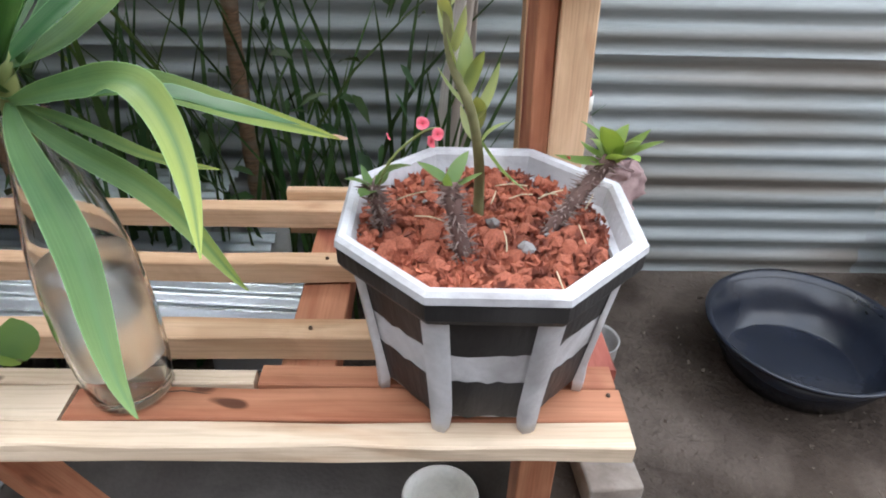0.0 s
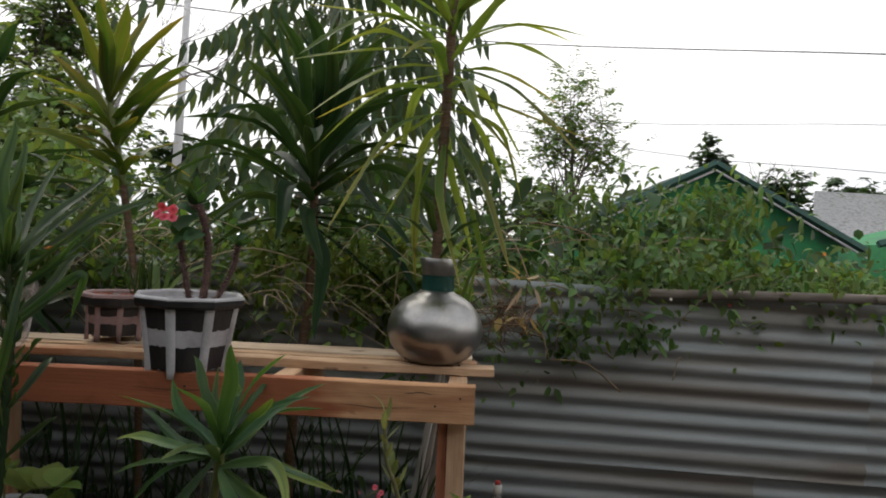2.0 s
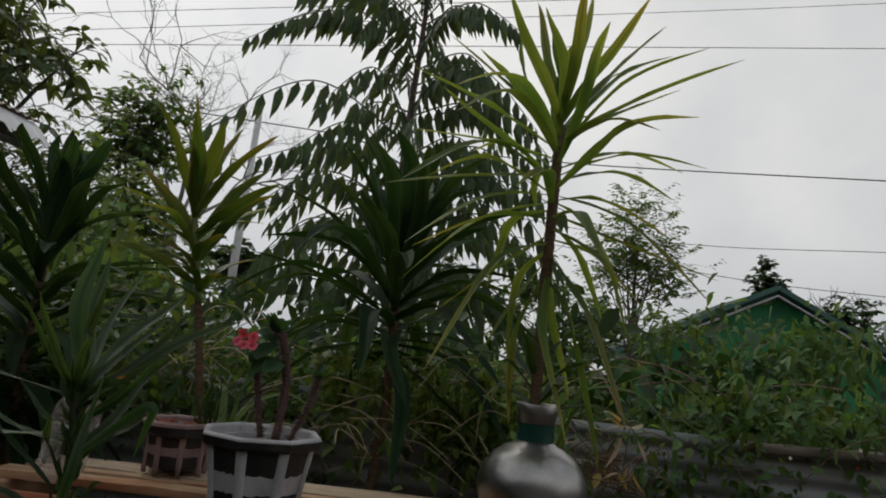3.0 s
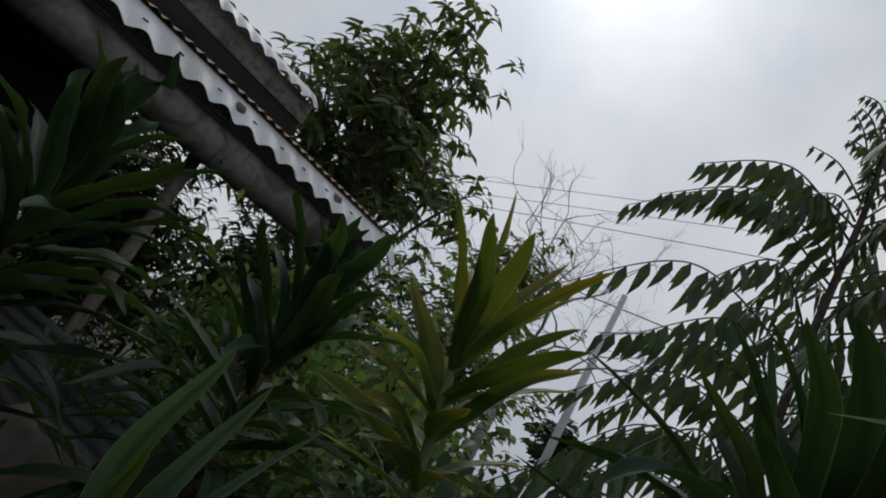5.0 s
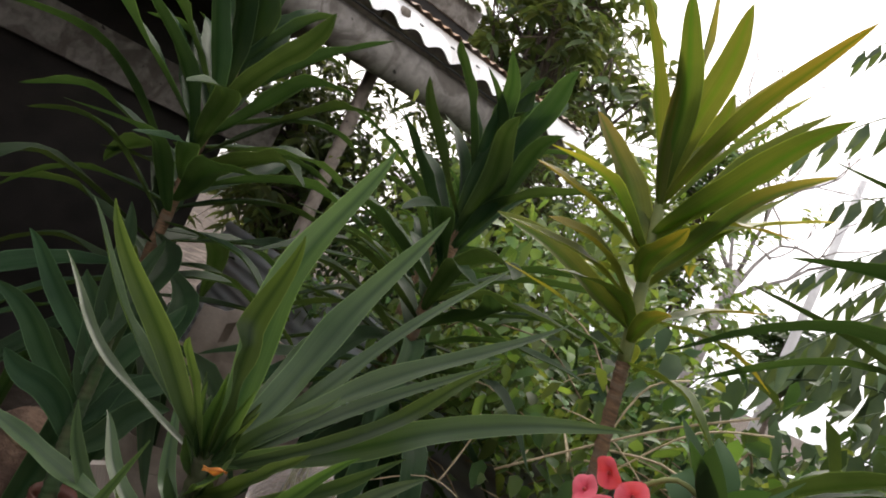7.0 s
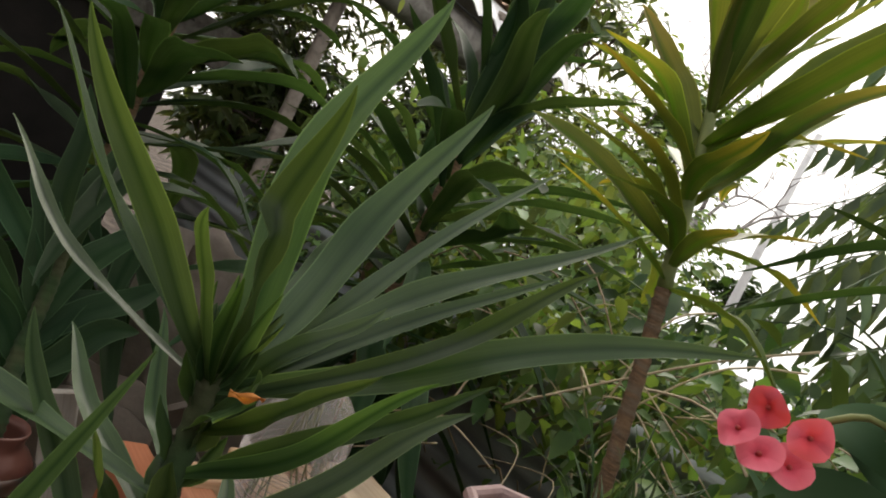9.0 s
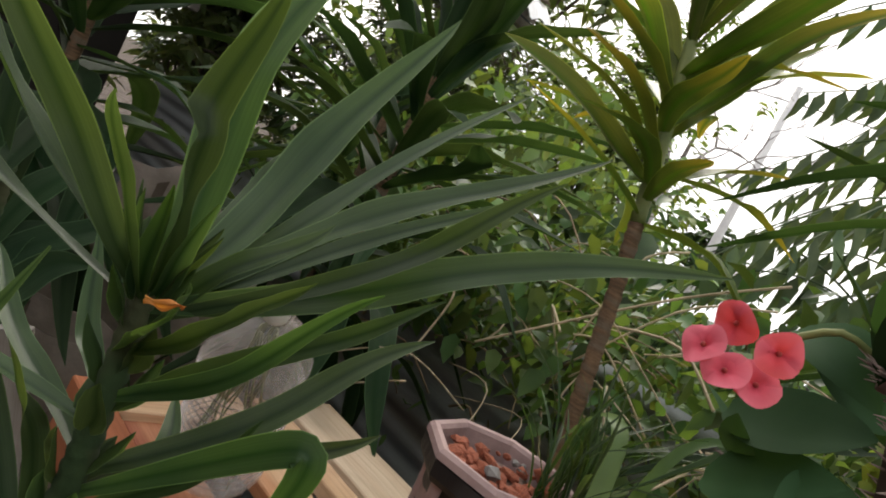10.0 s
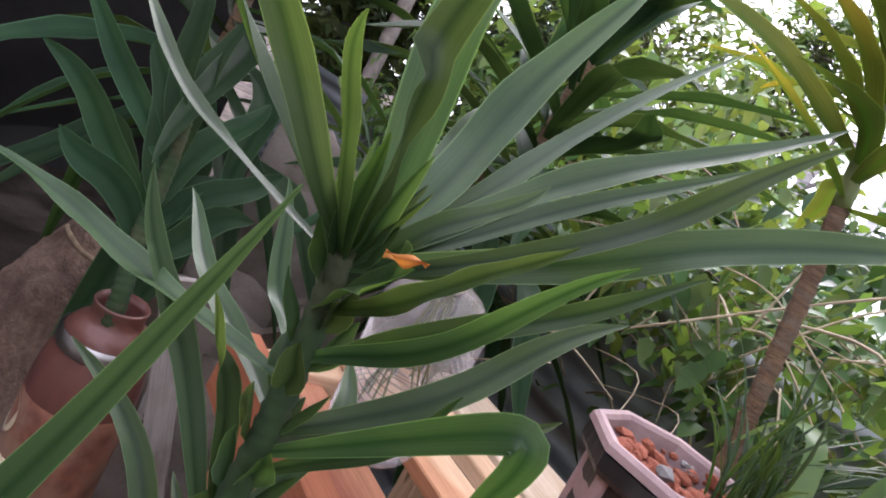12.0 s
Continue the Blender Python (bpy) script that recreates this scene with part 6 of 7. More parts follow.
def vine_low(x, y):
    drape = 1.36 + 0.14 * noise.noise(Vector((x * 1.9, 4.0, 0))) - 0.25 * bump_at(x, 0.42, 0.22) - 0.08 * bump_at(x, 0.98, 0.12) - 0.12 * bump_at(x, 1.75, 0.15) - (0.2 if x < -0.2 else 0.0)
    return drape if y < 1.88 else 1.15


def vine_top(x, y):
    return 1.60 + 0.20 * noise.noise(Vector((x * 1.4, y * 1.4, 7))) + 0.15 * max(0.0, y - 1.8) - (0.05 if x > 1.4 else 0.0) - (0.08 if x > 1.9 else 0.0)


def clumped(n, seed, x0, x1, y0, y1, zlow, ztop, clumps, radius):
    """Points gathered in clumps of uneven size, so that gaps stay between them."""
    rng = random.Random(seed)
    seeds = bank_points(clumps, seed, x0, x1, y0, y1, zlow, ztop, 1.4, 0.38)
    sizes = [radius * rng.uniform(0.5, 1.5) for _ in seeds]
    pts = []
    while len(pts) < n:
        k = rng.randrange(len(seeds))
        pts.append(tuple(c + rng.gauss(0, sizes[k] * (0.7 if j == 1 else 1.0)) for j, c in enumerate(seeds[k])))
    return pts


def off_sheet(pts):
    """Leaves thin out low on the stretch of iron sheet beside the bottle."""
    rng = random.Random(5)
    return [p for p in pts if not (p[0] < -1.15 and p[1] < 1.92 and p[2] < 1.40 + 0.12 * noise.noise(Vector((4 * p[0], 0, p[2]))) and rng.random() < 0.93)]


def leaf_bush(name, label, pts, length, width, mat, seed, droop=0.4, cat="hedge"):
    """Broad leaves that turn outwards and up, hanging at their tips."""
    rng = np.random.default_rng(seed)
    P = np.array(pts)
    T = rng.normal(size=P.shape) + np.array([0, -0.35, -0.15])
    N = rng.normal(size=P.shape) * 0.45 + np.array([0, -0.4, 1.0])
    S = rng.uniform(0.55, 1.3, len(P))
    ob = new(name, strip_leaves(P, T, N, length * S, width * S, droop))
    ob.data.materials.append(mat)
    return tagged(ob, label, cat, "", "stuff")


leaf_bush("vine_leaves", "tangled green vines spilling over the iron fence", off_sheet(clumped(14000, 1, -3.4, 1.35, 1.76, 2.5, vine_low, vine_top, 330, 0.07)), 0.046, 0.027, VINE, 1)
leaf_bush("vine_leaves", "green creeper along the top of the fence", clumped(4200, 11, 1.3, 3.8, 1.86, 2.5, lambda x, y: 1.46 if x > 1.5 else 1.3, vine_top, 150, 0.06), 0.044, 0.026, VINE, 11)
leaf_bush("hedge_leaves", "dense hedge leaves behind the fence, green darkened for shade", clumped(8000, 2, -5.0, 5.0, 2.1, 3.6, lambda x, y: 0.8, lambda x, y: (1.70 if x < 1.7 else 1.42) + 0.25 * noise.noise(Vector((x * 0.8, y, 1))) + 0.1 * (y - 2), 300, 0.13), 0.12, 0.06, VINE_DARK, 2)
leaf_bush("bush_leaves", "feathery bright green bush rising over the fence", clumped(8000, 3, 0.7, 4.4, 2.5, 3.6, lambda x, y: 1.4, lambda x, y: (2.05 if x < 1.8 else 1.5) + 0.22 * noise.noise(Vector((x * 1.6, y, 2))), 220, 0.09), 0.08, 0.028, VINE, 3, 0.6)
leaf_bush("hedge_leaves", "mixed green shrubs beside the veranda", clumped(16000, 4, -3.6, -0.9, 2.0, 4.0, lambda x, y: 0.3, shrub_top, 380, 0.10), 0.068, 0.042, VINE_LIGHT, 4)

leaf_bush("vine_leaves", "broad green creeper leaves hanging before the fence", off_sheet(clumped(1500, 21, -2.4, -0.75, 1.60, 1.84, lambda x, y: 1.28 + 0.1 * math.sin(3 * x), lambda x, y: 1.64, 120, 0.06)), 0.050, 0.032, VINE, 21)
leaf_bush("vine_leaves", "small bright creeper leaves among dry stalks before the fence", clumped(1600, 23, -0.72, 0.12, 1.60, 1.84, lambda x, y: 1.28, lambda x, y: 1.64, 70, 0.05), 0.045, 0.028, BRIGHT, 23)
leaf_bush("weed_leaves", "weeds between the bench and the fence, green darkened for shade", clumped(190, 22, -1.5, 0.05, 1.42, 1.7, lambda x, y: 0.15, lambda x, y: 1.15, 26, 0.07), 0.07, 0.024, VINE_DARK, 22, 0.5, "weeds")

# small blossoms scattered through the hedge
rnd = random.Random(71)
for i in range(8):
    x, z = rnd.uniform(0.9, 3.0), rnd.uniform(1.42, 1.78)
    fl = thing("hedge_blossom", pose(x, 1.78 + rnd.uniform(-0.04, 0.1), z, 75, 0, rnd.uniform(-40, 40)), "tiny pale blossom among the hedge leaves", "flower", "hedge blossoms")
    bm = bmesh.new()
    c = bm.verts.new((0, 0, 0))
    ring = [bm.verts.new((0.008 * math.cos(k * math.pi / 5) * (1.0 if k % 2 else 0.75), 0.008 * math.sin(k * math.pi / 5) * (1.0 if k % 2 else 0.75), 0.004)) for k in range(10)]
    for k in range(10):
        bm.faces.new((c, ring[k], ring[(k + 1) % 10]))
    part("petals", bm, (BLOSSOM_WHITE, BLOSSOM_RED, BLOSSOM_WHITE, BLOSSOM_ORANGE)[i % 4], fl)

# large pale straps and withered leaves by the vase and the mauve pot
for i, (pts, w, mat) in enumerate((
        (((0.15, 1.34, 1.40), (0.22, 1.30, 1.60), (0.35, 1.29, 1.59), (0.43, 1.28, 1.49)), 0.010, VINE), (((0.16, 1.45, 1.32), (0.22, 1.40, 1.63), (0.42, 1.40, 1.66), (0.56, 1.40, 1.50)), 0.010, VINE),
        (((0.17, 1.45, 1.32), (0.26, 1.40, 1.70), (0.52, 1.42, 1.72), (0.70, 1.42, 1.58)), 0.010, VINE), (((-0.86, 1.24, 1.39), (-0.85, 1.30, 1.55), (-0.82, 1.40, 1.58), (-0.79, 1.47, 1.50)), 0.014, VINE),
        (((-0.88, 1.24, 1.39), (-0.93, 1.32, 1.52), (-1.00, 1.38, 1.52), (-1.06, 1.42, 1.44)), 0.024, SUCC), (((-0.87, 1.25, 1.39), (-0.80, 1.28, 1.50), (-0.70, 1.34, 1.53), (-0.62, 1.40, 1.46)), 0.014, SUCC))):
    gb = thing("arching_leaf", pose(0, 0, 0), "long arching green grass leaf", "leaf", "arching leaves")
    line = spline(pts, 14)
    bm = bmesh.new()
    bm.loops.layers.uv.new("UVMap")
    prev = None
    for k, p in enumerate(line):
        d = line[min(k + 1, 14)] - line[max(k - 1, 0)]
        sd = d.cross(Vector((0.2, -0.6, 0.75))).normalized()
        up = sd.cross(d).normalized()
        ww = 0.5 * w * (1 - (k / 14) ** 3) + 0.0005
        cur = [bm.verts.new(p - sd * ww), bm.verts.new(p - up * ww * 0.35), bm.verts.new(p + sd * ww)]
        if prev:
            bm.faces.new((prev[0], prev[1], cur[1], cur[0]))
            bm.faces.new((prev[1], prev[2], cur[2], cur[1]))
        prev = cur
    part("blade", bm, mat, gb)

# dry stalks and fallen leaves caught in the vines
bm = bmesh.new()
rnd = random.Random(44)
for i in range(150):
    x, y, z = rnd.uniform(-2.6, 1.2), rnd.uniform(1.7, 2.2), rnd.uniform(1.2, 1.7)
    a = rnd.uniform(0, 6.28)
    L = rnd.uniform(0.15, 0.5)
    d = Vector((math.cos(a), 0.4 * math.sin(a), rnd.uniform(-0.6, 0.6)))
    p = Vector((x, y, z))
    tube(bm, spline([p, p + d * L * 0.5 + Vector((0, 0, 0.05)), p + d * L], 6), rnd.uniform(0.0015, 0.004), 5)
tagged(part("dry_stalks", bm, TWIG), "dry brown vine stalks tangled over the fence", "stalks", kind="stuff")
bm = bmesh.new()
for i in range(70):
    a = rnd.uniform(0, 6.28)
    p = Vector((0.34 + rnd.gauss(0, 0.055), 1.50 + rnd.gauss(0, 0.05), 1.40 + rnd.gauss(0, 0.05)))
    d = Vector((math.cos(a), math.sin(a) * 0.5, rnd.uniform(-0.8, 0.8)))
    e = Vector((rnd.gauss(0, 0.04), rnd.gauss(0, 0.03), rnd.gauss(0, 0.04)))
    tube(bm, spline([p, p + d * 0.05 + e, p + d * rnd.uniform(0.06, 0.13) - e * 0.6], 7), rnd.uniform(0.001, 0.0028), 5)
tagged(part("dry_clump", bm, BARK), "tangled brown clump of dead roots and stalks behind the vase", "stalks", kind="stuff")
for i in range(16):
    p = Vector((rnd.uniform(0.20, 0.46), rnd.uniform(1.38, 1.50), rnd.uniform(1.36, 1.60)))
    a = rnd.uniform(0, 6.28)
    q = p + Vector((math.cos(a), 0.4 * math.sin(a), rnd.uniform(-1.2, 0.2))).normalized() * rnd.uniform(0.05, 0.10)
    wl2 = thing("withered_leaf", Matrix.Translation(p), "withered straw-coloured leaf caught in the tangle", "leaf", "withered leaves")
    part("blade", oval_bm((0, 0, 0), q - p, rnd.uniform(0.012, 0.03), 400 + i), STRAW, wl2)
bm = bmesh.new()
for i in range(90):
    p = Vector((rnd.uniform(-1.5, 0.15), rnd.uniform(1.45, 1.80), rnd.uniform(1.25, 1.62)))
    a, L = rnd.uniform(0, 6.28), rnd.uniform(0.2, 0.5)
    d = Vector((math.cos(a), 0.5 * math.sin(a), rnd.uniform(-0.5, 0.8)))
    tube(bm, spline([p, p + d * L * 0.5 + Vector((rnd.gauss(0, 0.05), 0, 0.06)), p + d * L], 9), rnd.uniform(0.0012, 0.003), 5)
tagged(part("bare_stalks", bm, STRAW_STEM), "thin pale bare stalks curling through the creeper", "stalks", kind="stuff")

# grass between bench and fence
gr = []
bm = bmesh.new()
uvl = bm.loops.layers.uv.new("UVMap")
for i in range(220):
    x, y = rnd.uniform(-1.6, 0.05), rnd.uniform(1.38, 1.82)
    h, a = rnd.uniform(0.45, 1.15), rnd.uniform(0, 6.28)
    lean = rnd.uniform(0.1, 0.5) * h
    p0, p2 = Vector((x, y, 0.0)), Vector((x + lean * math.cos(a), min(1.86, y + 0.6 * lean * math.sin(a)), h))
    pm = p0.lerp(p2, 0.5) + Vector((-0.25 * lean * math.cos(a), -0.2 * lean * math.sin(a), 0.12 * h))
    line = spline([p0, pm, p2], 8)
    w, sd = rnd.uniform(0.004, 0.011), Vector((-math.sin(a + 0.6), math.cos(a + 0.6), 0))
    prev = None
    for k, p in enumerate(line):
        ww = w * (1 - (k / 8) ** 2) + 0.0004
        cur = (bm.verts.new(p - sd * ww), bm.verts.new(p + sd * ww))
        if prev:
            bm.faces.new((prev[0], prev[1], cur[1], cur[0]))
        prev = cur
tagged(part("tall_grass", bm, VINE_DARK), "tall grass growing between bench and fence, green darkened for shade", "grass", kind="stuff")


# ---- trees ----
def limbs(bm, base, d, length, r, depth, rnd, tips, bend=0.35, split=(2, 3), shrink=0.72, up=0.15):
    pts = [base]
    dd = d.normalized()
    for i in range(4):
        dd = (dd + Vector((rnd.gauss(0, bend), rnd.gauss(0, bend), rnd.gauss(0, bend) + up)) * 0.35).normalized()
        pts.append(pts[-1] + dd * length / 4)
    tube(bm, pts, [r * (1 - 0.12 * i) for i in range(5)], 7 if depth > 2 else 5)
    if depth == 0:
        tips.append((pts[-1], dd))
        return
    for j in range(rnd.randint(*split)):
        nd = (dd + Vector((rnd.gauss(0, 0.6), rnd.gauss(0, 0.6), rnd.gauss(0.05, 0.45)))).normalized()
        limbs(bm, pts[rnd.choice((3, 4, 4))], nd, length * shrink * rnd.uniform(0.8, 1.15), r * 0.58, depth - 1, rnd, tips, bend, split, shrink, up)


def crown_tree(at, label, centre, radii, clumps, tufts, leaves, length, width, mat, seed, trunk=0.14, droop=0.5, shell=0.55, puff=0.34):
    """Trunk, limbs to uneven clumps that fill an egg-shaped crown, and tufts of drooping leaves on each clump."""
    rnd = random.Random(seed)
    t = thing("tree", at, label, "tree")
    c, R = Vector(centre), Vector(radii)
    spots = []
    while len(spots) < clumps:
        v = Vector((rnd.gauss(0, 1), rnd.gauss(0, 1), rnd.gauss(0, 1))).normalized()
        q = v * (shell + (1 - shell) * rnd.random()) * (1 + 0.28 * noise.noise(v * 2.1 + Vector((seed, 0, 0))))
        spots.append(c + Vector((q.x * R.x, q.y * R.y, q.z * R.z)))
    bm = bmesh.new()
    fork = Vector((c.x * 0.5, c.y * 0.5, max(0.5, c.z - R.z * 0.95)))
    stem = spline([(0, 0, -0.1), fork * 0.5 + Vector((0.05, 0.03, 0)), fork, c + Vector((0, 0, R.z * 0.2))], 14)
    tube(bm, stem, [trunk * (1 - 0.05 * i) for i in range(15)], 9)
    P, T, N = [], [], []
    for p in spots:
        b = stem[rnd.randrange(6, 14)]
        mid = b.lerp(p, 0.55) + Vector((rnd.gauss(0, 0.12), rnd.gauss(0, 0.12), 0.12 * R.z))
        tube(bm, spline([b, mid, p], 7), [trunk * 0.28 * (1 - 0.11 * i) for i in range(8)], 5)
        s = puff * rnd.uniform(0.65, 1.35)
        for k in range(tufts):
            o = Vector((rnd.gauss(0, s), rnd.gauss(0, s), rnd.gauss(0, s * 0.8)))
            e = p + o
            if k < 5:
                tube(bm, [p, p.lerp(e, 0.5) + Vector((0, 0, 0.04)), e], [trunk * 0.06, trunk * 0.05, trunk * 0.03], 4)
            axis = (o.normalized() + Vector((0, 0, 0.6))).normalized()
            for m in range(leaves):
                a = 2.4 * m + rnd.uniform(-0.4, 0.4)
                side = Vector((math.cos(a), math.sin(a), rnd.uniform(-0.35, 0.35)))
                P.append(e + axis * 0.02 * m)
                T.append(axis * rnd.uniform(0.1, 0.5) + side)
                N.append(axis + Vector((0, 0, 0.6)))
    part("trunk", bm, TRUNK, t)
    rng = np.random.default_rng(seed)
    S = rng.uniform(0.7, 1.15, len(P))
    ob = new("crown", strip_leaves(P, T, N, length * S, width * S, droop))
    ob.data.materials.append(mat)
    ob.parent = t
    ob["kind"] = "stuff"
    return t


crown_tree(pose(-6.8, 5.8, 0), "large dark-leaved broad tree beyond the veranda roof", (-0.28, -0.35, 5.1), (1.9, 1.8, 2.1), 69, 9, 8, 0.25, 0.085, MANGO, 53, 0.17, 0.55, 0.3, 0.26)
crown_tree(pose(-6.7, 2.95, 0), "dense dark shrub tree behind the veranda", (0, 0, 2.2), (0.7, 0.95, 1.3), 66, 9, 9, 0.18, 0.06, MANGO, 24, 0.08, 0.6, 0.15, 0.22)
crown_tree(pose(-5.0, 3.9, 0), "dense dark shrub tree behind the veranda", (0, 0, 2.25), (0.8, 0.7, 0.85), 46, 9, 8, 0.14, 0.05, MANGO, 34, 0.06, 0.5, 0.1, 0.2)
crown_tree(pose(-5.5, 4.6, 0), "dense dark shrub tree behind the veranda", (0, 0, 2.6), (1.1, 1.0, 1.1), 54, 9, 8, 0.16, 0.045, MANGO, 14, 0.09, 0.6, 0.3, 0.26)
crown_tree(pose(-3.55, 4.7, 0), "tall light green shrub tree behind the fence", (0, 0, 2.55), (0.72, 0.7, 1.2), 30, 9, 8, 0.10, 0.05, VINE_LIGHT, 44, 0.05, 0.4, 0.2, 0.22)
crown_tree(pose(-4.3, 4.9, 0), "leafy green shrub tree behind the fence", (0, 0, 2.1), (1.1, 0.9, 0.95), 32, 9, 8, 0.12, 0.055, VINE_LIGHT, 15, 0.07, 0.5, 0.3, 0.24)
crown_tree(pose(-6.75, 9.44, 0), "slim leafy tree below the larger tree", (0, 0, 4.9), (0.45, 0.5, 0.8), 24, 9, 9, 0.17, 0.08, VINE, 4, 0.1, 0.5, 0.3, 0.30)
crown_tree(pose(1.5, 8.2, 0), "thin twiggy small-leaved tree", (0, 0, 3.3), (0.62, 0.6, 0.85), 44, 9, 10, 0.075, 0.032, VINE, 5, 0.04, 0.3, 0.3, 0.15)
crown_tree(pose(0.5, 6.2, 0), "bushy small tree behind the fence", (0, 0, 2.0), (1.0, 0.9, 0.9), 26, 9, 8, 0.11, 0.05, VINE, 6, 0.06, 0.5, 0.3, 0.24)
for i, (x, y, h, s) in enumerate(((18.8, 39.8, 7.8, 7), (21.8, 38.4, 8.0, 8), (14.9, 41, 10.4, 9), (24.5, 38, 7.0, 10), (-3.5, 34, 7.5, 11), (-14, 30, 7.0, 12), (4, 38, 6.0, 13))):
    crown_tree(pose(x, y, 0), "distant dark green tree", (0, 0, h * 0.68), (h * 0.26, h * 0.26, h * 0.30) if i != 2 else (0.7, 0.7, 2.6), 34, 7, 8, 0.42, 0.22, VINE_DARK, s, 0.16, 0.3, 0.2, 0.34)

bare = thing("tree", pose(-9.6, 15.6, 0), "leafless tree with fine twigs against the sky, grey paled for haze", "tree")
bm, tips, rnd = bmesh.new(), [], random.Random(8)
tube(bm, [(0, 0, -0.1), (0.1, 0, 2.4), (0.2, 0, 4.9)], [0.2, 0.17, 0.13], 8)
part("trunk", bm, BARE_BARK, bare)
bm = bmesh.new()
for j in range(5):
    a = 1.3 * j
    limbs(bm, Vector((0.2, 0, 4.1 + 0.18 * j)), Vector((math.cos(a) * 0.85, 0.5 * math.sin(a), 0.9)), 2.0, 0.065, 5, rnd, tips, 0.45, (2, 3), 0.74, 0.12)
part("branchwork", bm, BARE_BARK, bare)
small = thing("tree", pose(17.9, 39.5, 0), "bare forked dead tree in the distance", "tree")
bm, tips = bmesh.new(), []
tube(bm, [(0, 0, 0), (0, 0, 5.5)], 0.14, 6)
part("trunk", bm, BARE_BARK, small)
bm = bmesh.new()
for j in range(4):
    limbs(bm, Vector((0, 0, 5.0)), Vector((math.cos(1.7 * j) * 0.7, 0, 1)), 1.6, 0.07, 2, rnd, tips)
part("branchwork", bm, BARE_BARK, small)


def frond_bm(base, tip, pairs, leaflet, sag, seed):
    """A pinnate leaf: a stalk with drooping pairs of leaflets."""
    rnd = random.Random(seed)
    base, tip = Vector(base), Vector(tip)
    mid = base.lerp(tip, 0.5) + Vector((0, 0, sag))
    line = spline([base, mid, tip], 2 * pairs)
    bm = bmesh.new()
    tube(bm, line, [0.011 * (1 - 0.7 * i / (2 * pairs)) for i in range(2 * pairs + 1)], 5)
    for i in range(3, 2 * pairs + 1, 2):
        d = (line[i] - line[i - 1]).normalized()
        side = d.cross(Vector((0, 0, 1))).normalized()
        for sgn in (-1, 1):
            L = leaflet * (0.75 + 0.5 * math.sin(math.pi * i / (2 * pairs))) * rnd.uniform(0.85, 1.1)
            o = (side * sgn * rnd.uniform(0.15, 0.5) + d * rnd.uniform(0.0, 0.3) + Vector((0, 0, -1.0))).normalized()
            w = L * 0.30
            b2 = line[i]
            nrm = o.cross(d).normalized()
            sd = nrm.cross(o).normalized()
            c = [bm.verts.new(b2), bm.verts.new(b2 + o * L * 0.3 + sd * w * 0.5), bm.verts.new(b2 + o * L * 0.7 + sd * w * 0.42 - nrm * 0.01), bm.verts.new(b2 + o * L * 1.06 + sd * w * 0.35), bm.verts.new(b2 + o * L * 0.7 - sd * w * 0.22 - nrm * 0.01), bm.verts.new(b2 + o * L * 0.3 - sd * w * 0.5), bm.verts.new(b2 + o * L * 0.5 + nrm * 0.012)]
            for q in ((0, 1, 6), (1, 2, 6), (2, 3, 6), (3, 4, 6), (4, 5, 6), (5, 0, 6)):
                bm.faces.new([c[k] for k in q])
    return bm


pin = thing("tree", pose(-1.33, 5.3, 0), "young tree with long drooping feather-shaped leaves", "tree")
bm = bmesh.new()
tube(bm, spline([(0.1, 0, -0.1), (0.1, 0.05, 2.0), (0.08, 0.0, 3.6), (0.12, 0, 5.2), (0.06, 0, 6.0)], 24), [0.055 * (1 - 0.03 * i) for i in range(25)], 8)
part("trunk", bm, TRUNK, pin)
rnd = random.Random(17)
for i in range(45):
    u = i / 44
    z = 1.6 + 3.5 * u ** 0.9
    a = 2.4 * i + rnd.uniform(-0.5, 0.5)
    z += rnd.uniform(-0.12, 0.12)
    L = (1.85 - 0.85 * u ** 1.6) * rnd.uniform(0.75, 1.12) * (1.0 + 0.22 * max(0.0, -math.cos(a)))
    tip = Vector((0.1 + L * math.cos(a), L * math.sin(a), z + L * (0.30 * u ** 2 - rnd.uniform(0.10, 0.48))))
    part("frond", frond_bm((0.1, 0, z), tip, 15, 0.245, rnd.uniform(0.22, 0.36) * L, i), PINNATE, pin)
for i in range(26):
    z = 1.35 + 1.9 * i / 25
    a = 2.4 * i + 0.8 + rnd.uniform(-0.4, 0.4)
    L = rnd.uniform(1.2, 1.85)
    tip = Vector((0.1 + L * math.cos(a), L * math.sin(a), z - L * rnd.uniform(0.05, 0.3)))
    part("frond", frond_bm((0.1, 0, z), tip, 14, 0.24, rnd.uniform(0.15, 0.28) * L, 140 + i), PINNATE, pin)
for i in range(18):
    a = 2.4 * i
    r = (0.58 - 0.02 * i) * (0.8 + 0.4 * (i % 3) / 2)
    tip = Vector((0.08 + r * math.cos(a), r * math.sin(a), 5.40 + 0.05 * i))
    part("frond", frond_bm((0.08, 0, 4.95 + 0.055 * i), tip, 6, 0.11, 0.10, 70 + i), PINNATE, pin)


# ---- loose things on the ground ----
ba = thing("wash_basin", pose(1.035, 1.42, 0.002), "wide round black plastic wash basin on bare earth", "basin")
prof = [(0.0001, 0.0), (0.175, 0.0), (0.190, 0.006), (0.225, 0.07), (0.251, 0.138), (0.246, 0.136), (0.218, 0.072), (0.185, 0.012), (0.170, 0.008), (0.0001, 0.008)]
part("bowl", lathe_bm(prof, 64), BASIN, ba)
part("rim", lathe_bm([(0.246, 0.135), (0.252, 0.136), (0.268, 0.143), (0.272, 0.150), (0.268, 0.155), (0.256, 0.151), (0.246, 0.138)], 64, cap=False), BASIN, ba, "rolled rim")

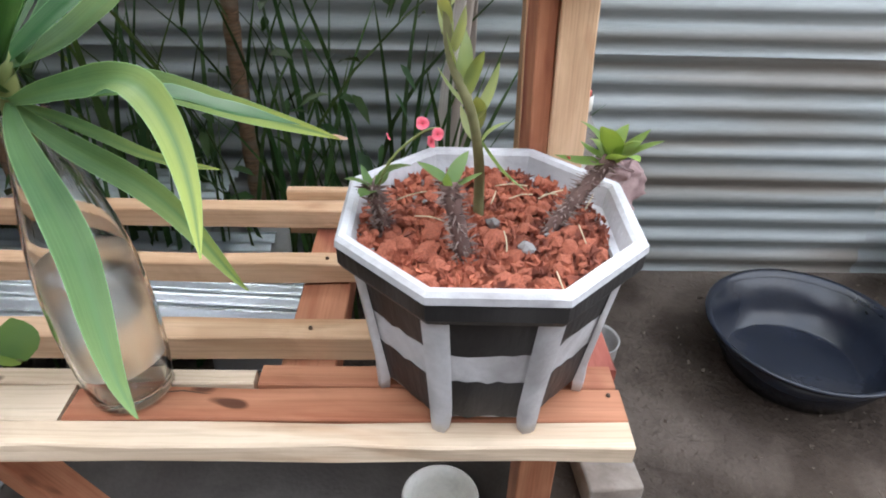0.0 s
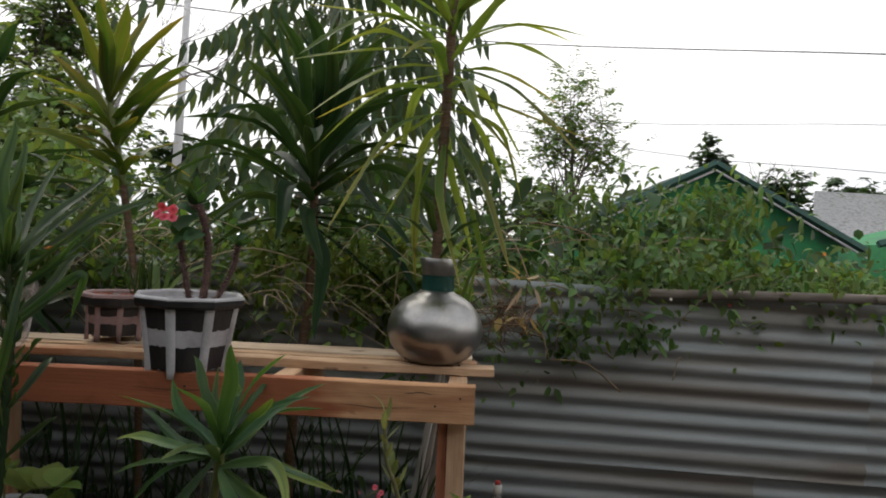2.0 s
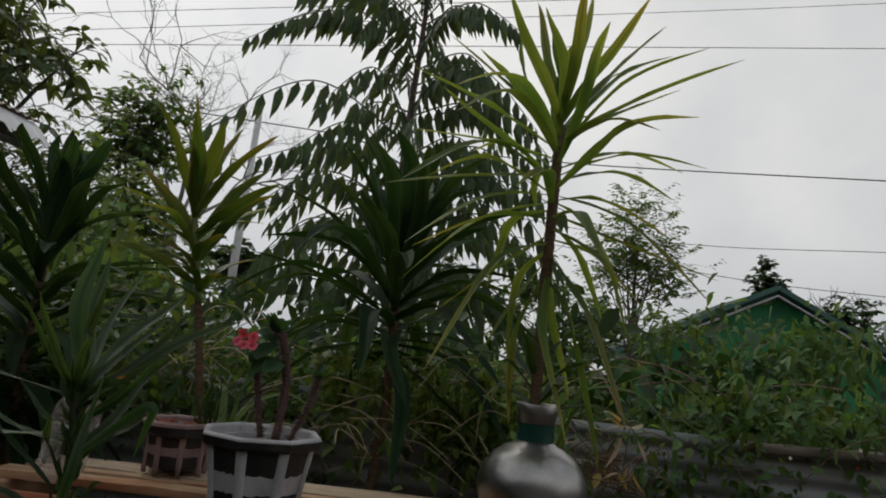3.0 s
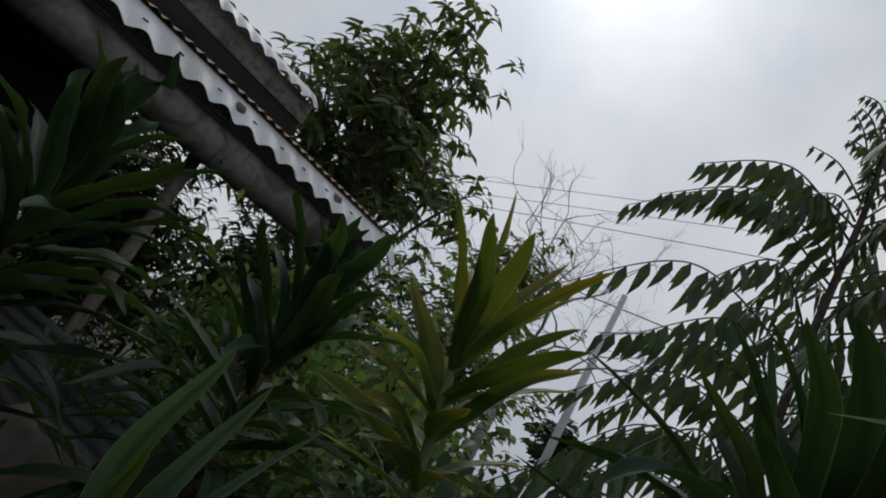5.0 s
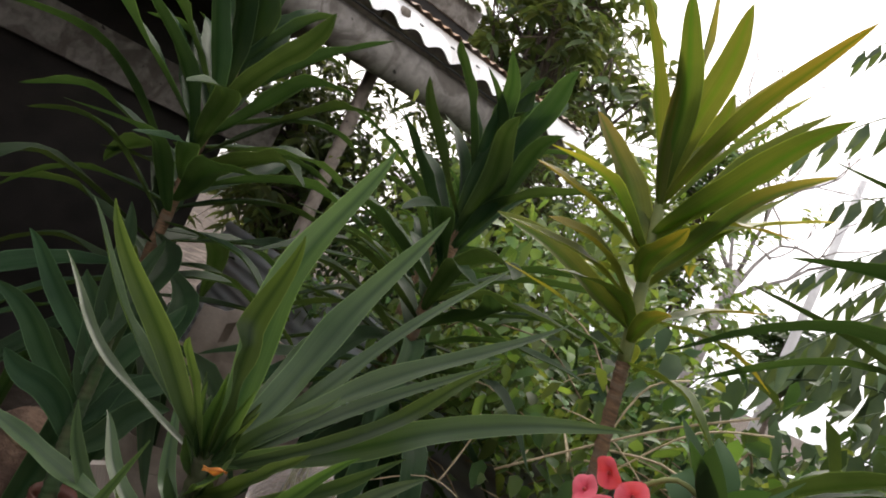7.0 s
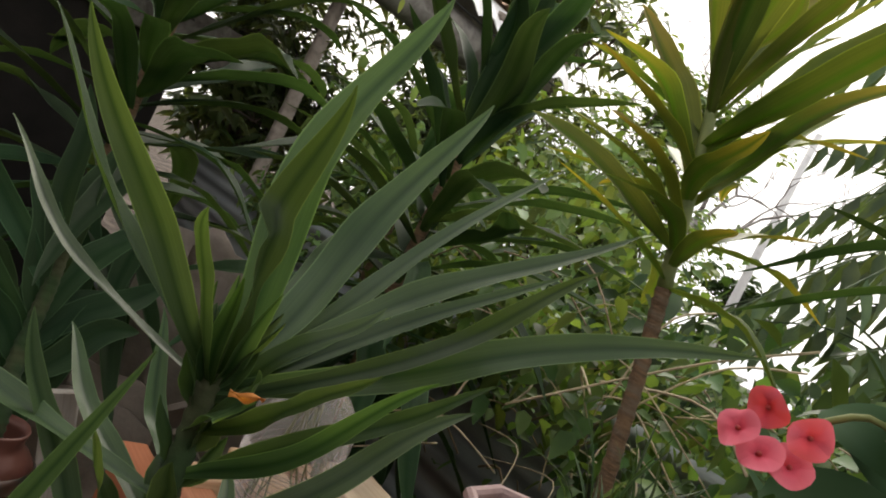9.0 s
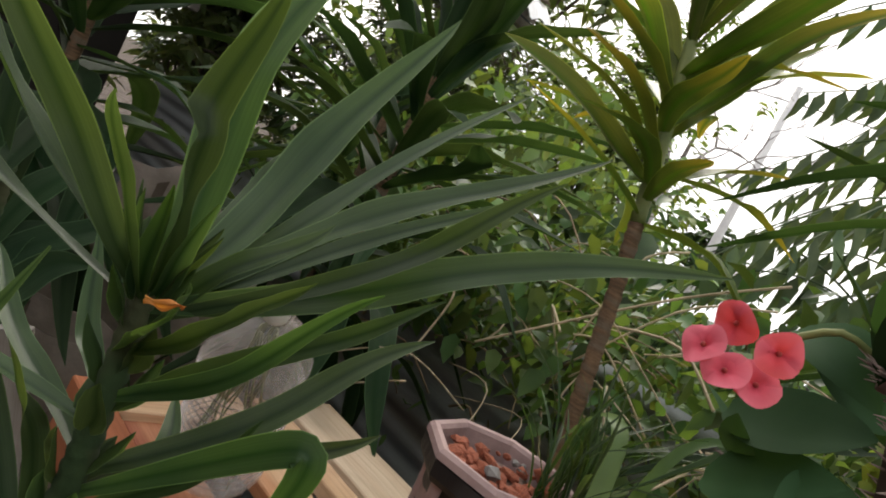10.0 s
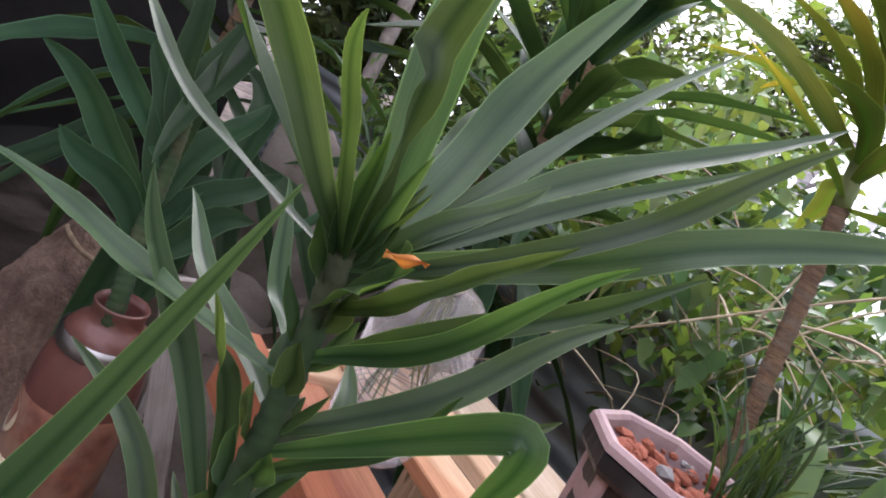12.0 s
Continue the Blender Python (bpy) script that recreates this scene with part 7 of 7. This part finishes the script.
tub = thing("aluminium_tub", pose(-0.29, 0.79, 0.002), "large dull aluminium tub pushed below the low bench", "tub")
part("bowl", lathe_bm([(0.0001, 0.0), (0.34, 0.0), (0.36, 0.01), (0.44, 0.27), (0.465, 0.285), (0.47, 0.292), (0.462, 0.298), (0.436, 0.285), (0.35, 0.02), (0.0001, 0.012)], 64, squash=0.62), ALU, tub)
part("rim_bead", lathe_bm([(0.464, 0.288), (0.472, 0.287), (0.476, 0.293), (0.472, 0.300), (0.464, 0.301)], 64, squash=0.62, cap=False), ZINC, tub, "pale rolled rim")
bw = thing("metal_bowl", pose(0.015, 0.815, 0.014) @ Matrix.Diagonal((0.92, 0.92, 0.76, 1)), "small pale enamel bowl standing in the tub", "bowl")
part("bowl", lathe_bm([(0.0001, 0.0), (0.04, 0.0), (0.045, 0.004), (0.07, 0.25), (0.076, 0.285), (0.079, 0.288), (0.074, 0.290), (0.066, 0.25), (0.04, 0.02), (0.0001, 0.015)], 40), WHITE_PLASTIC, bw)

bu = thing("white_bucket", pose(1.65, 1.72, 0.002) @ Matrix.Diagonal((0.84, 0.84, 0.74, 1)), "white plastic bucket against the fence", "bucket")
part("body", lathe_bm([(0.0001, 0.0), (0.13, 0.0), (0.135, 0.006), (0.16, 0.29), (0.168, 0.295), (0.168, 0.315), (0.160, 0.318), (0.155, 0.30), (0.128, 0.012), (0.0001, 0.01)], 48), WHITE_PLASTIC, bu)

# washing corner behind the bench
for i, (y, rz) in enumerate(((1.045, 5), (1.252, 2))):
    blk = thing("concrete_block", pose(0.398, y, 0, 0, 0, rz), "brown-stained pale concrete brick lying on the earth", "block", "stained bricks")
    bm = bmesh.new()
    box(bm, -0.062, 0.062, -0.10, 0.10, 0.0, 0.08, 0.008)
    part("block", bm, STAINED, blk)
stool = thing("wooden_stool", pose(0.345, 1.50, 0), "low weathered wooden stand beside the bench", "stool")
bm = bmesh.new()
box(bm, -0.11, 0.10, -0.10, 0.12, 0.42, 0.45, 0.004)
part("seat", bm, OLD_WOOD, stool)
for x in (-0.09, 0.08):
    for y in (-0.08, 0.10):
        bm = bmesh.new()
        box(bm, x - 0.015, x + 0.015, y - 0.015, y + 0.015, 0, 0.42, 0.003)
        part("leg", bm, OLD_WOOD, stool)
bo = thing("glass_bottle", pose(0.345, 1.475, 0.452), "clear bottle with a white label and a red cap", "bottle")
part("body", lathe_bm([(0.0001, 0.0), (0.036, 0.0), (0.040, 0.006), (0.040, 0.20), (0.036, 0.235), (0.018, 0.275), (0.014, 0.29), (0.014, 0.32)], 32), PET, bo)
part("label", lathe_bm([(0.0406, 0.06), (0.0410, 0.061), (0.0410, 0.185), (0.0406, 0.186)], 32, cap=False), WHITE_PLASTIC, bo, "white paper label")
part("collar", lathe_bm([(0.0148, 0.29), (0.0165, 0.292), (0.0165, 0.325), (0.0148, 0.326)], 20, cap=False), WHITE_PLASTIC, bo, "white collar")
part("cap", lathe_bm([(0.0001, 0.32), (0.0105, 0.321), (0.0105, 0.336), (0.0001, 0.337)], 20), RED_PLASTIC, bo, "red cap")
tb = thing("soap_tub", pose(0.275, 1.42, 0.452), "small tub with a mint green lid", "tub")
part("body", lathe_bm([(0.0001, 0), (0.04, 0), (0.045, 0.05), (0.0001, 0.051)], 28), WHITE_PLASTIC, tb)
part("lid", lathe_bm([(0.047, 0.048), (0.048, 0.062), (0.044, 0.064), (0.0001, 0.064)], 28), GREEN_PLASTIC, tb, "mint green lid")
pn = thing("cooking_pan", pose(0.40, 1.80, 0.45, 70, 0, 10), "dark shallow pan leaning on the fence", "pan")
part("bowl", lathe_bm([(0.0001, 0.0), (0.06, 0.004), (0.10, 0.025), (0.115, 0.05), (0.118, 0.05), (0.104, 0.022), (0.06, 0.0), (0.0001, -0.004)], 40), BASIN, pn)
ps = thing("wooden_pestle", pose(0.385, 1.27, 0.11, -8, 2, 0), "thick upright wooden stick with a dusty cloth hung over it", "stick")
bm = bmesh.new()
tube(bm, [(0, 0, -0.018), (0.003, 0, 0.2), (0, 0, 0.52)], 0.019, 12)
part("shaft", bm, OLD_WOOD, ps)
rg = thing("rag", pose(0.385, 1.325, 0.49) @ Matrix.Diagonal((0.78, 0.78, 0.64, 1)), "crumpled dusty mauve cloth hanging in folds", "cloth")
bm = bmesh.new()
nu, nv = 96, 34
grid = []
for j in range(nv + 1):
    v = j / nv
    row = []
    for i in range(nu):
        a = 2 * math.pi * i / nu
        env = (0.030 + 0.055 * math.sin(math.pi * min(1, 0.16 + 0.76 * v)) ** 0.8) * (1 - 0.28 * v) * (1.0 if v < 0.9 else 1 - 4 * (v - 0.9))
        tw = a + 1.3 * v + 0.5 * math.sin(4 * v + a)
        fold = 1 + 0.24 * math.sin(3 * tw + 2.2 * v) + 0.20 * abs(math.sin(4.5 * tw - 3 * v)) - 0.22 * abs(math.sin(2.5 * tw + 7 * v)) ** 0.6
        p = Vector((env * fold * math.cos(a), 0.8 * env * fold * math.sin(a), 0.30 - 0.34 * v))
        p += Vector((noise.noise(p * 18), noise.noise(p * 18 + Vector((5, 0, 0))), noise.noise(p * 12 + Vector((0, 7, 0))))) * 0.026 + Vector((noise.noise(p * 45), noise.noise(p * 45 + Vector((5, 0, 0))), 0)) * 0.010
        p.z += 0.03 * math.sin(2 * a + 1) * v
        row.append(bm.verts.new(p))
    grid.append(row)
for r0, r1 in zip(grid, grid[1:]):
    for i in range(nu):
        bm.faces.new((r0[i], r0[(i + 1) % nu], r1[(i + 1) % nu], r1[i]))
bm.faces.new(grid[0])
part("cloth", bm, CLOTH, rg)
cu = thing("paint_tin", pose(0.394, 1.255, 0.082) @ Matrix.Scale(1.08, 4), "small grey plastic tub smeared with dried paint", "tub")
part("body", lathe_bm([(0.0001, 0), (0.045, 0), (0.047, 0.004), (0.056, 0.15), (0.058, 0.152), (0.056, 0.154), (0.052, 0.148), (0.043, 0.01), (0.0001, 0.008)], 32), CONCRETE, cu)

# ---- heap beside the veranda ----
jar = thing("brown_canister", pose(-1.585, 0.735, 0.642) @ Matrix.Diagonal((0.86, 0.86, 1.16, 1)), "tall brown lacquered canister with a silver band and worn print", "canister")
part("body", lathe_bm([(0.0001, 0), (0.088, 0), (0.092, 0.006), (0.092, 0.32), (0.090, 0.352), (0.084, 0.376), (0.076, 0.388), (0.074, 0.411), (0.062, 0.424), (0.051, 0.431), (0.046, 0.436), (0.045, 0.446), (0.0475, 0.455), (0.0455, 0.458), (0.038, 0.445), (0.037, 0.35), (0.0001, 0.345)], 40), BROWN_TIN, jar)
part("print_panel", lathe_bm([(0.0922, 0.10), (0.0928, 0.101), (0.0928, 0.318), (0.0922, 0.319)], 40, cap=False), PRINT, jar, "dark worn printed panel")
bm = bmesh.new()
bmesh.ops.create_circle(bm, cap_ends=True, segments=28, radius=0.034)
for v in bm.verts:
    ang = v.co.x / 0.0935
    v.co = Vector((0.0936 * math.sin(ang), -0.0936 * math.cos(ang), 0.28 + v.co.y * 0.9))
part("badge", bm, CREAM, jar, "cream oval badge")
part("band", lathe_bm([(0.0762, 0.389), (0.0795, 0.393), (0.0795, 0.408), (0.0745, 0.412)], 40, cap=False), STEEL, jar, "silver metal band")
for i, (z, n) in enumerate(((0.14, 6), (0.175, 7), (0.21, 5))):
    for k in range(n):
        bm = bmesh.new()
        box(bm, -0.006, 0.006, -0.0015, 0.0015, 0, 0.018, 0.0)
        part("print_mark", bm, CREAM, jar, at=pose(0, 0, 0, 0, 0, 20 + k * 9) @ pose(0, -0.0936, z))

sk = thing("burlap_sack", pose(-2.46, 0.86, 0) @ Matrix.Diagonal((0.90, 0.80, 1.0, 1)), "slumped brown burlap sack beside the veranda", "sack")
bm = bmesh.new()
bmesh.ops.create_icosphere(bm, subdivisions=5, radius=1.0)
for v in bm.verts:
    q = v.co.copy()
    n1 = 0.16 * noise.noise(q * 2.3) - 0.16 * abs(noise.noise(q * 3.4 + Vector((2, 0, 0)))) - 0.07 * abs(noise.noise(q * 8.5)) + 0.12 * max(0.0, q.z - 0.6)
    v.co = Vector((q.x * 0.34 * (1 + n1), q.y * 0.30 * (1 + n1), 0.46 + 0.46 * q.z * (1 + 0.6 * n1)))
    if v.co.z < 0.02:
        v.co.z = 0.0
part("cloth", bm, BURLAP, sk)
bm = bmesh.new()
tube(bm, [(0.13 * math.cos(k * math.pi / 9), 0.12 * math.sin(k * math.pi / 9), 0.895 + 0.01 * math.sin(k)) for k in range(19)], 0.008, 6)
part("tie", bm, TWIG, sk, "twisted fibre tie")
rnd = random.Random(3)
for i in range(9):
    pl = thing("scrap_board", pose(-2.25 + rnd.uniform(-0.35, 0.35), 1.15 + rnd.uniform(-0.25, 0.4), 0.0, 0, 0, rnd.uniform(-40, 40)) @ pose(0, 0, 0, rnd.uniform(-12, 12), 0, 0), "weathered grey scrap board leaning in a heap", "board", "scrap boards")
    L, w = rnd.uniform(0.6, 0.95), rnd.uniform(0.10, 0.24)
    part("board", plank_bm(0, L, -w / 2, w / 2, -0.009, 0.009, i), [OLD_WOOD, CARD][i % 2], pl, "", False, pose(0, 0, 0.0, 0, -78 + rnd.uniform(-6, 10), 0))

# planks leaning by the canister and behind the bench leg
for i, (foot, head, w, mat) in enumerate((((-1.80, 1.19, 0.0), (-1.80, 0.865, 1.14), 0.06, GREY_PALE), ((-1.90, 1.05, 0.0), (-1.98, 1.02, 0.80), 0.10, GREY_PALE), ((-1.86, 0.70, 0.0), (-2.00, 0.78, 0.70), 0.09, CARD),
                                          ((-0.06, 1.52, 0.0), (0.10, 1.82, 1.18), 0.030, GREY_PALE), ((0.0, 1.50, 0.0), (0.115, 1.84, 1.25), 0.022, OLD_WOOD), ((0.06, 1.55, 0.0), (0.10, 1.85, 1.05), 0.035, OLD_WOOD))):
    a, b = Vector(foot), Vector(head)
    x = (b - a).normalized()
    y = Vector((0, 0, 1)).cross(x).normalized() if i > 2 else Vector((0.25, 1, 0)).normalized()
    y = (y - x * y.dot(x)).normalized()
    z = x.cross(y)
    lean = thing("leaning_plank", Matrix.Translation(a) @ Matrix((x, y, z)).transposed().to_4x4(), "weathered pale grey plank standing on the earth", "plank", "leaning planks")
    part("board", plank_bm(0.0, (b - a).length, -w / 2, w / 2, -0.009, 0.009, 300 + i), mat, lean, "", False)

# flattened cartons piled beside the veranda
def carton_bm(w, h, seed, layers):
    """Bent layers of a flattened carton, with a fold across."""
    rnd = random.Random(seed)
    bm = bmesh.new()
    for layer in layers:
        rows = []
        for j in range(9):
            v = j / 8
            bend = 0.02 * math.sin(3.0 * v + seed) + (0.012 if v > 0.55 else 0.0)
            rows.append([(w * (u / 6 - 0.5), bend + 0.009 * layer + 0.004 * math.sin(5 * u + seed + layer) + 0.05 * noise.noise(Vector((0.7 * u, 4.5 * v, 3.1 * seed))), h * v * (1 - 0.10 * noise.noise(Vector((0.9 * u, 0.3, 5.7 * seed))))) for u in range(7)])
        front = [[bm.verts.new(p) for p in r] for r in rows]
        back = [[bm.verts.new((p[0], p[1] + 0.004, p[2])) for p in r] for r in rows]
        for g, flip in ((front, False), (back, True)):
            for r0, r1 in zip(g, g[1:]):
                for k in range(6):
                    q = (r0[k], r0[k + 1], r1[k + 1], r1[k])
                    bm.faces.new(q[::-1] if flip else q)
        for k in range(6):
            bm.faces.new((front[0][k + 1], front[0][k], back[0][k], back[0][k + 1]))
            bm.faces.new((front[-1][k], front[-1][k + 1], back[-1][k + 1], back[-1][k]))
        for j in range(8):
            bm.faces.new((front[j][0], front[j + 1][0], back[j + 1][0], back[j][0]))
            bm.faces.new((front[j + 1][-1], front[j][-1], back[j][-1], back[j + 1][-1]))
    return bm


for i, (x, y, z, w, h, rz, rx) in enumerate(((-2.02, 1.10, 0.0, 0.40, 1.12, 62, 6), (-2.22, 1.26, 0.0, 0.5, 1.26, 52, 5), (-2.20, 1.40, 0.0, 0.34, 1.16, 60, 4), (-2.50, 1.42, 0.0, 0.46, 1.38, 48, 4), (-1.92, 1.20, 0.0, 0.30, 0.95, 58, 8))):
    ct = thing("flattened_carton", pose(x, y, z, 0, 0, rz) @ pose(0, 0, 0, rx, 0, 0), "faded beige flattened carton leaning in a pile", "carton", "flattened cartons")
    part("front_sheet", carton_bm(w, h * 0.94, i, (0,)), CARD, ct)
    part("back_sheet", carton_bm(w, h, i, (1,)), CARD, ct)
